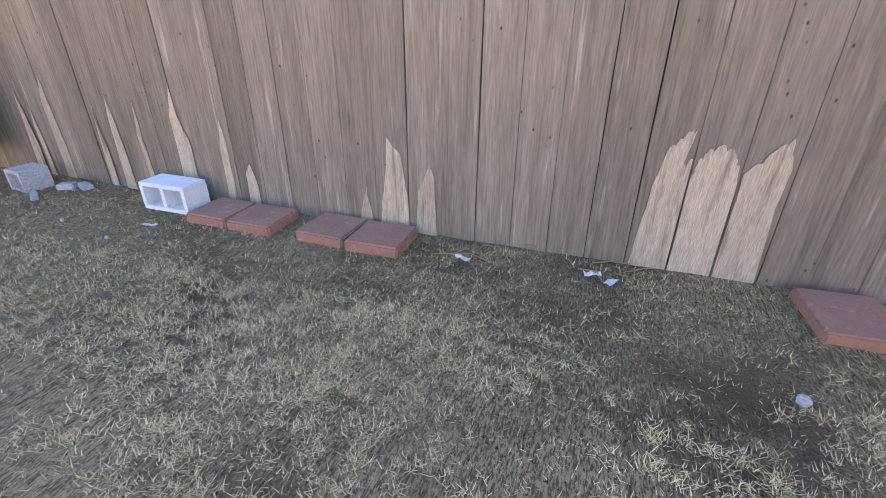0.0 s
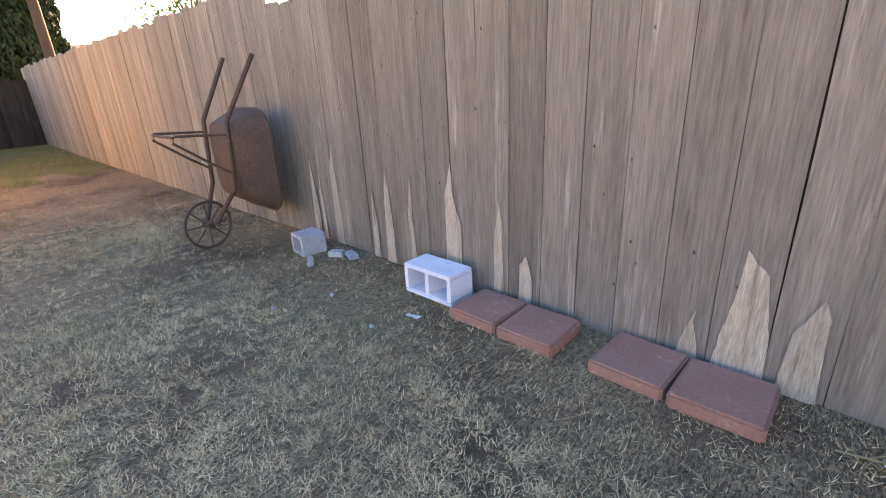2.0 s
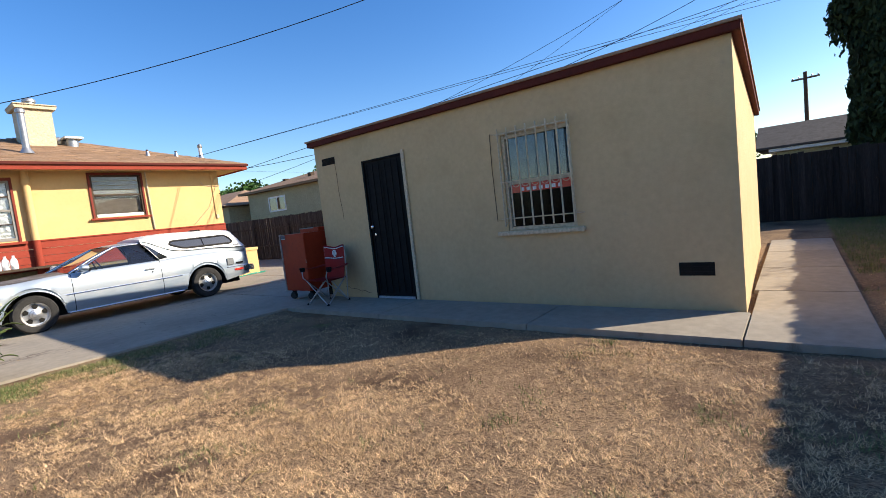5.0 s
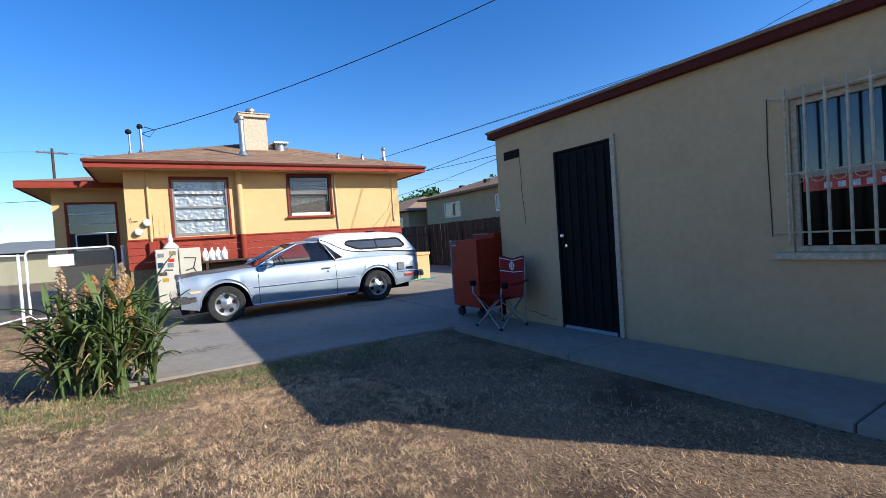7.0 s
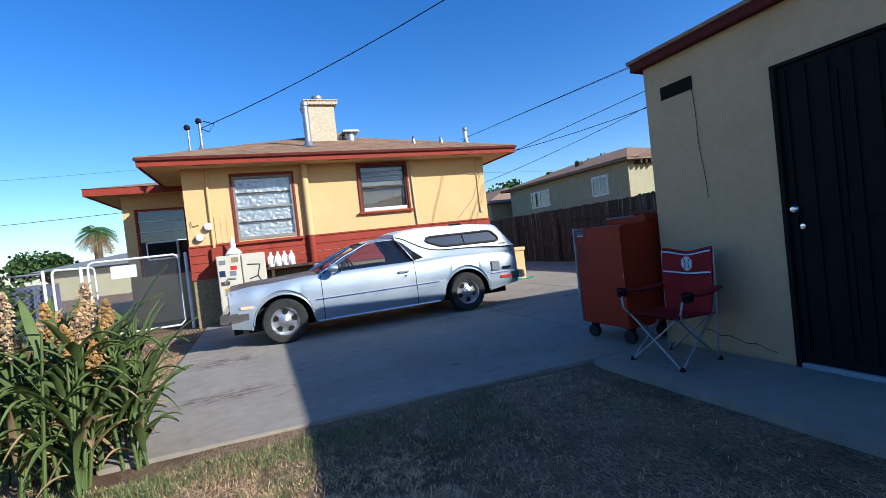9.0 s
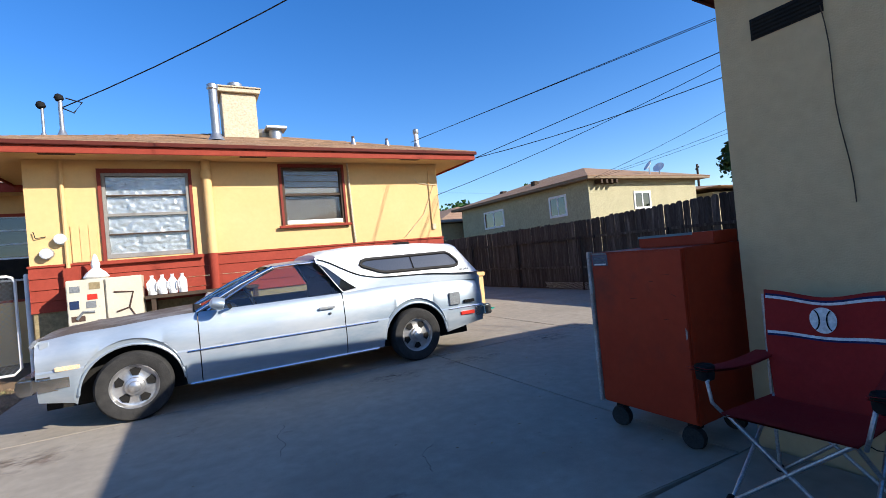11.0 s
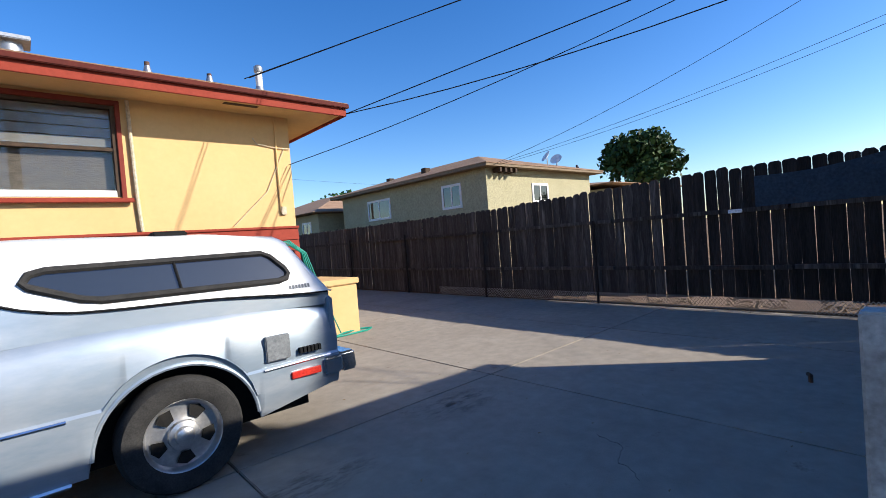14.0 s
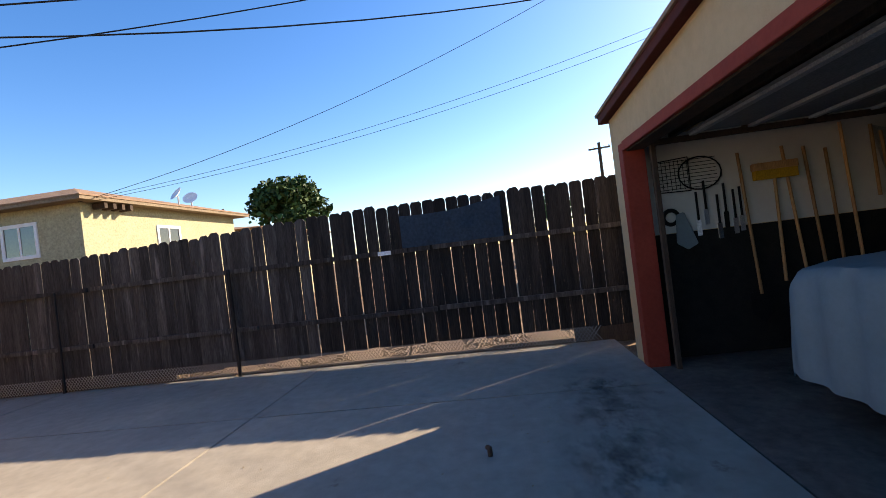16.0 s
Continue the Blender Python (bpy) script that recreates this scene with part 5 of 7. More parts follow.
    part("front_bumper", Shape().box(X0 - 0.10, YC - 0.86, 0.40, X0 - 0.23, YC + 0.86, 0.55).box(X0 - 0.23, YC + 0.8, 0.41, X0 - 0.5, YC + 0.878, 0.54).box(X0 - 0.23, YC - 0.878, 0.41, X0 - 0.5, YC - 0.8, 0.54), M["chrome"], d, bevel=0.02)
    part("bumper_strip", Shape().box(X0 - 0.096, YC - 0.85, 0.465, X0 - 0.0995, YC + 0.85, 0.49), M["rubber"], d)
    # near-black blocks fill arches and underside in place of their shade
    part("underbody", Shape().box(X0 - 0.25, YC - 0.62, 0.2, X0 - 4.8, YC + 0.62, 0.7).box(X0 - 1.45, YC - 0.84, 0.27, X0 - 3.4, YC + 0.84, 0.6).box(X0 - 3.3, YC - 0.58, 0.6, X0 - 3.4, YC + 0.58, 1.2), M["near_black"], d)
    part("bench_seat", Shape().box(X0 - 2.5, YC - 0.7, 0.6, X0 - 3.0, YC + 0.7, 0.82).box(X0 - 2.95, YC - 0.7, 0.8, X0 - 3.1, YC + 0.7, 1.15), M["car_inside"], d, bevel=0.04)
    part("steering_wheel", Shape().tube([pose(X0 - 2.1, YC + 0.36, 0.98, 0, -65, 0) @ Vector((0.18 * math.cos(a), 0.18 * math.sin(a), 0)) for a in [2 * math.pi * i / 18 for i in range(18)]], 0.013, 6, closed=True), M["black_metal"], d, smooth=60)
    part("dashboard", Shape().box(X0 - 1.62, YC - 0.78, 0.7, X0 - 1.95, YC + 0.78, 0.95), M["car_inside"], d, bevel=0.03)
    for a in AX:
        for sy in (1, -1):
            m = pose(X0 - a, YC + sy * 0.80, 0.325, -90 * sy, 0, 0) @ pose(0, 0, 0, 0, 0, 20 if a > 2 else 50)
            wh = part("wheel", Shape().lathe([(0.02, 0.06), (0.07, 0.065), (0.075, 0.045), (0.15, 0.02), (0.185, 0.03), (0.2, 0.075), (0.205, 0.08), (0.212, 0.07), (0.2, -0.08), (0.02, -0.09)], 30, m), M["alloy"], d, "polished slotted alloy rim", smooth=35)
            part("tyre", Shape().lathe([(0.205, -0.085), (0.25, -0.1), (0.305, -0.095), (0.325, -0.06), (0.328, 0), (0.325, 0.06), (0.305, 0.092), (0.25, 0.098), (0.205, 0.08)], 36, m, close=True), M["rubber"], wh, smooth=40)
            part("hub_cap", Shape().lathe([(0.085, 0.05), (0.08, 0.07), (0.055, 0.078), (0.048, 0.098), (0.025, 0.108), (0.004, 0.11)], 18, m), M["alloy"], wh, smooth=40)
            for k in range(5):
                t0 = 2 * math.pi * k / 5
                slot = [m @ Vector((r_ * math.cos(t0 + o), r_ * math.sin(t0 + o), h_)) for r_, o, h_ in ((0.102, -0.24, 0.046), (0.102, 0.24, 0.046), (0.163, 0.31, 0.036), (0.176, 0, 0.038), (0.163, -0.31, 0.036))]
                part("slot", Shape().add(slot, [(0, 1, 2, 3, 4)]), M["near_black"], wh)


pickup()


# ---- house fittings ----
def foil_window():
    d = thing("window_2", "four-light window lined with crumpled silver foil in a dark red frame", "window", (-4.56, HY, 1.72), kind="structure")
    x0, x1, z0, z1 = -5.2, -3.92, 1.72, 3.11
    part("casing", Shape().box(x0 - 0.02, HY + 0.002, z0 - 0.05, x0 + 0.03, HY + 0.035, z1 + 0.05).box(x1 - 0.03, HY + 0.002, z0 - 0.05, x1 + 0.02, HY + 0.035, z1 + 0.05).box(x0 + 0.03, HY + 0.002, z1 - 0.02, x1 - 0.03, HY + 0.035, z1 + 0.05), M["dark_red"], d, bevel=0.004)
    part("window_sill", Shape().box(x0 - 0.1, HY + 0.036, z0 - 0.09, x1 + 0.1, HY + 0.1, z0 - 0.03), M["red_wood"], d, bevel=0.006)
    part("frame", Shape().box(x0 + 0.031, HY - 0.06, z0, x0 + 0.08, HY + 0.012, z1 - 0.021).box(x1 - 0.08, HY - 0.06, z0, x1 - 0.031, HY + 0.012, z1 - 0.021).box(x0 + 0.08, HY - 0.06, z0, x1 - 0.08, HY + 0.012, z0 + 0.07).box(x0 + 0.08, HY - 0.06, z1 - 0.07, x1 - 0.08, HY + 0.012, z1 - 0.021), M["blind"], d, bevel=0.003)
    h = (z1 - 0.07 - z0 - 0.07) / 4
    for k in range(4):
        a = z0 + 0.07 + k * h
        rows = [[(lerp(x0 + 0.08, x1 - 0.08, i / 44), HY - 0.056 + 0.014 * noise.noise((i * 0.33, k * 7 + j * 0.45, 1)) + 0.01 * noise.noise((i * 0.9, k * 9 + j * 1.4, 5)), lerp(a, a + h, j / 14)) for i in range(45)] for j in range(15)]
        part("foil", Shape().grid(rows), M["foil"], d, "crumpled silver foil", smooth=30)
        if k:
            part("bar", Shape().box(x0 + 0.08, HY - 0.03, a - (0.022 if k == 2 else 0.01), x1 - 0.08, HY + 0.008, a + (0.022 if k == 2 else 0.01)), M["blind"] if k == 2 else M["wood_dark"], d)
        part("pane", Shape().box(x0 + 0.08, HY - 0.022, a + 0.023, x1 - 0.08, HY - 0.018, a + h - 0.023), M["clear_glass"], d)


def sash_window():
    d = thing("window_3", "dark sash window with a lowered blind in a red frame", "window", (-7.27, HY, 2.12), kind="structure")
    x0, x1, z0, z1 = -7.88, -6.67, 2.12, 3.22
    part("casing", Shape().box(x0 - 0.02, HY + 0.002, z0 - 0.04, x0 + 0.03, HY + 0.035, z1 + 0.04).box(x1 - 0.03, HY + 0.002, z0 - 0.04, x1 + 0.02, HY + 0.035, z1 + 0.04).box(x0 + 0.03, HY + 0.002, z1 - 0.02, x1 - 0.03, HY + 0.035, z1 + 0.04), M["dark_red"], d, bevel=0.004)
    part("window_sill", Shape().box(x0 - 0.08, HY + 0.036, z0 - 0.07, x1 + 0.08, HY + 0.09, z0 - 0.02), M["red_wood"], d, bevel=0.006)
    part("frame", Shape().box(x0 + 0.031, HY - 0.07, z0, x0 + 0.075, HY + 0.01, z1 - 0.021).box(x1 - 0.075, HY - 0.07, z0, x1 - 0.031, HY + 0.01, z1 - 0.021).box(x0 + 0.075, HY - 0.07, z1 - 0.06, x1 - 0.075, HY + 0.01, z1 - 0.021).box(x0 + 0.075, HY - 0.06, 2.66, x1 - 0.075, HY, 2.70), M["wood_dark"], d, bevel=0.003)
    part("lower_rail", Shape().box(x0 + 0.075, HY - 0.06, z0, x1 - 0.075, HY + 0.012, z0 + 0.075), M["white_paint"], d, bevel=0.004)
    # board whose brown stands in for the reflection in the lower pane
    part("inner_board", Shape().box(x0 + 0.08, HY - 0.12, z0, x1 - 0.08, HY - 0.1, 2.66), M["kick"], d)
    for k in range(4):
        part("blind_slat", Shape().box(x0 + 0.08, HY - 0.075, 2.72 + 0.115 * k, x1 - 0.08, HY - 0.07, 2.82 + 0.115 * k), M["blind"], d)
    for a, b in ((z0 + 0.076, 2.659), (2.701, z1 - 0.061)):
        part("pane", Shape().box(x0 + 0.076, HY - 0.035, a, x1 - 0.076, HY - 0.031, b), M["clear_glass"], d)


foil_window()
sash_window()
dk = thing("window_4", "dark wide porch window with a white framed air conditioner", "window", (-2.2, WY, 1.15), kind="structure")
part("frame", Shape().box(-2.7, WY - 0.06, 1.15, -2.64, WY + 0.02, 2.85).box(-1.61, WY - 0.06, 1.15, -1.55, WY + 0.02, 2.85).box(-2.64, WY - 0.06, 2.79, -1.61, WY + 0.02, 2.85).box(-2.64, WY - 0.06, 1.15, -1.61, WY + 0.02, 1.2), M["red_wood"], dk, bevel=0.004)
for k in range(3):
    part("pane", Shape().box(-2.64, WY - 0.04, 2.02 + 0.26 * k, -1.61, WY - 0.03, 2.25 + 0.26 * k), M["dark_glass"], dk)
    part("bar", Shape().box(-2.64, WY - 0.05, 2.25 + 0.26 * k, -1.61, WY + 0.0, 2.28 + 0.26 * k), M["dull_metal"], dk)
part("lower_panel", Shape().box(-2.64, WY - 0.05, 1.2, -1.61, WY - 0.02, 2.0), M["wood_dark"], dk)
ac = thing("air_conditioner", "window air conditioner with a white surround", "air conditioner", (-2.1, WY + 0.1, 1.55))
part("casing", Shape().box(-2.45, WY - 0.018, 1.55, -1.75, WY + 0.2, 2.0), M["white_paint"], ac, bevel=0.02)
part("grille", Shape().box(-2.415, WY + 0.201, 1.585, -1.785, WY + 0.207, 1.965), M["near_black"], ac)


def roof_pipe(x, y, z0, z1, r, mat_, label, cap=True):
    d = thing("vent_pipe", label, "vent pipe", (x, y, z0), group="roof pipes")
    part("pipe", Shape().lathe([(r, 0), (r, z1 - z0)], 14, pose(x, y, z0)), mat_, d, smooth=40)
    part("flashing", Shape().lathe([(r * 2.1, -0.02), (r * 1.6, 0.04), (r * 1.05, 0.12)], 14, pose(x, y, z0)), M["dull_metal"], d, smooth=40)
    if cap:
        part("cap", Shape().lathe([(r * 1.05, 0), (r * 1.3, 0.02), (r * 1.3, 0.09), (r * 0.7, 0.12)], 14, pose(x, y, z1)), M["dull_metal"], d, smooth=40)


def roof_z(x, y):
    """Height of the house roof over its north and side slopes."""
    run = min((EX1 - EX0) / 2, EY - y, x - EX0, EX1 - x)
    return EZH + 0.09 + 1.35 * run / ((EX1 - EX0) / 2)


chim = thing("chimney", "cream stucco chimney with a flared cap and flue", "chimney", (-6.27, -16.6, 4.2))
part("shaft", Shape().box(-6.62, -16.95, 3.7, -5.93, -16.25, 5.18), M["cream_trim"], chim, bevel=0.01)
part("cap", Shape().prism([(-6.7, 5.18), (-5.85, 5.18), (-5.82, 5.27), (-6.73, 5.27)], -17.03, -16.17, "y").box(-6.73, -17.06, 5.27, -5.82, -16.14, 5.3), M["cream_trim"], chim, bevel=0.006)
part("flue", Shape().lathe([(0.11, 0), (0.11, 0.12), (0.15, 0.13), (0.15, 0.2), (0.06, 0.24)], 16, pose(-6.25, -16.6, 5.3)), M["dull_metal"], chim, smooth=40)
roof_pipe(-5.7, -15.0, roof_z(-5.7, -15.0), 4.75, 0.075, M["dull_metal"], "tall galvanised flue pipe on the roof")
roof_pipe(-8.33, -15.0, roof_z(-8.33, -15.0), 3.98, 0.032, M["rust"], "short rusty vent pipe on the roof", False)
roof_pipe(-9.1, -15.0, roof_z(-9.1, -15.0), 3.96, 0.032, M["rust"], "short rusty vent pipe on the roof", False)
roof_pipe(-9.78, -14.9, roof_z(-9.78, -14.9), 4.06, 0.05, M["white_paint"], "white vent pipe with a cap on the roof")
tv = thing("roof_ventilator", "low galvanised roof ventilator beside the chimney", "roof vent", (-7.0, -16.4, 4.1))
part("neck", Shape().lathe([(0.14, 0), (0.14, 0.3)], 16, pose(-7.0, -16.4, roof_z(-7.0, -16.4) - 0.05)), M["dull_metal"], tv, smooth=40)
part("hood", Shape().box(-7.22, -16.62, 4.44, -6.78, -16.18, 4.5), M["dull_metal"], tv, bevel=0.01)
part("side_turbine", Shape().lathe([(0.05, 0), (0.15, 0.03), (0.17, 0.12), (0.12, 0.22), (0.02, 0.26)], 16, pose(-6.78, -16.7, 4.3)), M["dull_metal"], tv, smooth=30)
mast = thing("service_mast", "electric service mast with weatherheads on the roof", "service mast", (-3.5, -15.2, 3.6))
for k, xx in enumerate((-3.18, -3.42)):
    zt = (4.28, 4.42)[k]
    part("mast_pipe", Shape().tube([(xx, -15.1, 3.45), (xx, -15.1, zt)], (0.022, 0.032)[k], 10), M["dull_metal"], mast, smooth=40)
    part("weatherhead", Shape().lathe([(0.03, -0.02), (0.06, 0.0), (0.065, 0.06), (0.03, 0.1)], 12, pose(xx, -15.1, zt, 0, 20, 0)), M["black_metal"], mast, smooth=40)
    part("flashing", Shape().lathe([(0.11, 0), (0.07, 0.05), (0.035, 0.14)], 12, pose(xx, -15.1, roof_z(xx, -15.1) - 0.01)), M["dull_metal"], mast, smooth=40)
part("drip_loop", Shape().tube([(-3.42, -15.1, 4.3), (-3.6, -15.05, 4.2), (-3.72, -15.05, 4.38), (-3.5, -15.08, 4.45)], 0.012, 6), M["cable"], mast)

flue = thing("wall_flue", "cream painted flue pipe running up the yellow wall", "flue pipe", (-5.45, HY + 0.08, 0))
part("pipe", Shape().lathe([(0.075, 1.69), (0.075, 3.3)], 16, pose(-5.45, HY + 0.085, 0)), M["stucco_yellow"], flue, smooth=40)
part("collar", Shape().lathe([(0.085, 2.98), (0.09, 3.0), (0.09, 3.08), (0.085, 3.1)], 16, pose(-5.45, HY + 0.085, 0)), M["stucco_yellow"], flue, smooth=40)
part("lower_pipe", Shape().lathe([(0.078, 0.0), (0.078, 1.688)], 16, pose(-5.45, HY + 0.085, 0)), M["red_wood"], flue, smooth=40)
mt = thing("electric_meter", "pair of round electric meters with a conduit on the wall", "meter", (-3.35, HY, 1.4))
for xx, zz in ((-3.40, 2.07), (-3.22, 1.86)):
    b = part("meter_base", Shape().lathe([(0.085, 0), (0.085, 0.06)], 18, pose(xx, HY + 0.001, zz, -90, 0, 0)), M["dull_metal"], mt, smooth=40)
    part("dial", Shape().lathe([(0.075, 0.06), (0.075, 0.11), (0.05, 0.125), (0.004, 0.128)], 18, pose(xx, HY + 0.001, zz, -90, 0, 0)), M["plastic_white"], b, smooth=40)
part("conduit", Shape().tube([(-3.46, HY + 0.04, 1.45), (-3.46, HY + 0.04, 3.28)], 0.028, 8), M["stucco_yellow"], mt, smooth=40)
part("fuse_box", Shape().box(-3.62, HY + 0.03, 1.3, -3.4, HY + 0.13, 1.62), M["red_wood"], mt, bevel=0.01)
part("loose_wire", Shape().tube([(-3.22, HY + 0.02, 2.12), (-3.1, HY + 0.04, 2.1), (-3.08, HY + 0.04, 2.2)], 0.007, 5), M["cable"], mt)
pb = thing("wall_panel", "yellow painted timber access panel on the wall", "panel", (-3.7, HY, 1.7))
for k in range(3):
    part("plank", Shape().box(-3.85 + 0.112 * k, HY + 0.002, 1.7, -3.742 + 0.112 * k, HY + 0.02, 2.27), M["stucco_yellow"], pb, bevel=0.003)
wr = thing("wall_cable", "thin cables stapled to the yellow wall near the corner", "cable", (-9.7, HY, 1.7))
part("conduit", Shape().tube([(-9.78, HY + 0.02, 1.9), (-9.78, HY + 0.02, 3.28)], 0.012, 6), M["stucco_yellow"], wr)
part("swag", Shape().tube([(-9.45, HY + 0.02, 2.96), (-9.5, HY + 0.02, 2.88), (-9.8, HY + 0.02, 2.84), (-9.98, HY + 0.02, 2.84)], 0.008, 5), M["cream_trim"], wr)
part("drop", Shape().tube([(-9.9, HY + 0.02, 2.84), (-9.6, HY + 0.02, 2.2), (-9.1, HY + 0.03, 1.72)], 0.006, 5), M["cream_trim"], wr)
part("outlet", Shape().box(-9.86, HY + 0.002, 1.86, -9.78, HY + 0.04, 1.98), M["cream_trim"], wr, bevel=0.006)
dn = thing("downpipe", "cream conduit on the yellow wall beside the window", "pipe", (-8.0, HY, 1.7))
part("pipe", Shape().tube([(-8.02, HY + 0.03, 1.7), (-8.0, HY + 0.03, 2.1), (-7.98, HY + 0.03, 3.28)], 0.022, 8), M["cream_trim"], dn, smooth=40)


# ---- clutter beside the house ----
fz = thing("old_freezer", "pale upright freezer turned sideways, covered with stickers", "freezer", (-3.95, -14.1, 0))
M["freezer"] = surface("yellowed_enamel", (0.50, 0.455, 0.35), (0.56, 0.51, 0.40), 5, 0.5, bump=0.05, fine=0.08, spots=((0.36, 0.24, 0.12), 7.0, 0.64, 0.72))
part("cabinet", Shape().box(-4.42, -14.42, 0.05, -3.5, -13.98, 1.42), M["freezer"], fz, bevel=0.012)
for a, b in ((-4.41, -3.97), (-3.95, -3.51)):
    dr = part("door_panel", Shape().box(a, -13.978, 0.08, b, -13.935, 1.41), M["freezer"], fz, bevel=0.01)
    if a < -4:
        part("marking", Shape().tube([(a + 0.34, -13.932, 1.2), (a + 0.1, -13.932, 1.18), (a + 0.16, -13.932, 0.95), (a + 0.32, -13.932, 0.9)], 0.014, 5).tube([(a + 0.16, -13.932, 0.95), (a + 0.06, -13.932, 0.75)], 0.012, 5), M["rust"], dr, "brown scrawl")
    else:
        part("marking", Shape().tube([(a + 0.34, -13.932, 0.85), (a + 0.26, -13.932, 0.95), (a + 0.12, -13.932, 0.94)], 0.02, 5).box(a + 0.1, -13.934, 1.0, a + 0.22, -13.93, 1.1), M["grey_panel"], dr, "dark stickers")
        for q, (u0, w0, u1, w1) in enumerate(((0.08, 1.12, 0.2, 1.2), (0.28, 1.24, 0.4, 1.33), (0.22, 0.68, 0.34, 0.76), (0.02, 0.72, 0.1, 0.82), (0.3, 1.0, 0.41, 1.12), (0.04, 1.27, 0.17, 1.37), (0.24, 0.82, 0.4, 0.9))):
            part("sticker", Shape().box(a + u0, -13.934, w0, a + u1, -13.93, w1), M[("red_lens", "grey_panel", "yellow_tool", "rust", "sticker_blue", "olive", "rust")[q]], dr)
bn = thing("bench", "dark low bench against the red wainscot", "bench", (-5.2, -14.25, 0))
part("top", Shape().box(-6.1, -14.44, 1.03, -4.44, -14.05, 1.08), M["wood_dark"], bn, bevel=0.005)
for xx in (-6.05, -4.55):
    for yy in (-14.4, -14.1):
        part("leg", Shape().box(xx - 0.03, yy - 0.03, -0.01, xx + 0.03, yy + 0.03, 1.029), M["wood_dark"], bn)


def jug(x, y):
    d = thing("water_jug", "empty white plastic gallon jug with a handle", "jug", (x, y, 1.08), group="jugs on the bench")
    part("body", Shape().lathe([(0.055, 0), (0.066, 0.01), (0.068, 0.17), (0.056, 0.22), (0.025, 0.27), (0.022, 0.29)], 14, pose(x, y, 1.081)), M["plastic_white"], d, smooth=50)
    part("handle", Shape().tube([(x + 0.04, y + 0.05, 1.30), (x + 0.06, y + 0.085, 1.27), (x + 0.06, y + 0.085, 1.20), (x + 0.05, y + 0.07, 1.16)], 0.012, 6), M["plastic_white"], d, smooth=50)
    part("cap", Shape().lathe([(0.027, 0), (0.027, 0.022)], 12, pose(x, y, 1.371)), M["plastic_white"], d)


for k in range(4):
    jug(-4.54 - 0.14 * k, -14.2 + 0.02 * (k % 2))
bag = Shape().lathe([(0.14, 0), (0.17, 0.03), (0.12, 0.1), (0.05, 0.16), (0.06, 0.22), (0.03, 0.34), (0.01, 0.38)], 12, pose(-3.83, -14.25, 1.421))
solid("plastic_bag", bag, M["plastic_white"], "tied white plastic bag on the freezer", "bag", smooth=50)

# planter box and hose at the corner
pl = thing("planter_box", "low yellow stucco planter wall at the house corner", "planter", (-10.3, -14.7, 0))
part("wall", Shape().box(-10.72, -15.3, -0.05, -9.4, HY + 0.4, 0.74), M["stucco_yellow"], pl, bevel=0.012)
part("coping", Shape().box(-10.75, -15.32, 0.741, -9.38, HY + 0.43, 0.83), M["stucco_yellow"], pl, bevel=0.012)
hz = thing("garden_hose", "green garden hose looped over a wall reel and trailing on concrete", "hose", (-9.6, HY + 0.2, 1.2))
HYH = HY + 0.46
for k in range(4):
    a = 0.02 * k
    part("loop", Shape().tube([(-9.35 - a, HYH, 1.2), (-9.45, HYH + 0.02, 1.38 + a), (-9.65, HYH + 0.03, 1.4 + a), (-9.82 - a, HYH + 0.03, 1.28), (-9.9 - 2 * a, HYH + 0.04, 0.85), (-10.0 - 3 * a, HYH + 0.05, 0.4), (-10.05 - 4 * a, HYH + 0.1, 0.06)], 0.010, 6), M["hose"], hz, smooth=60)
part("coil", Shape().tube([(-10.05, HYH + 0.1, 0.02), (-10.35, HYH + 0.12, 0.016), (-10.75, HYH + 0.1, 0.016), (-10.9, HYH - 0.02, 0.016), (-10.75, HYH - 0.12, 0.016), (-10.4, HYH + 0.0, 0.03), (-10.0, HYH + 0.2, 0.016), (-9.6, HYH + 0.3, 0.016)], 0.014, 6), M["hose"], hz, smooth=60)
part("reel_bracket", Shape().box(-9.75, HY + 0.03, 1.27, -9.5, HYH - 0.03, 1.33), M["black_metal"], hz, bevel=0.006)


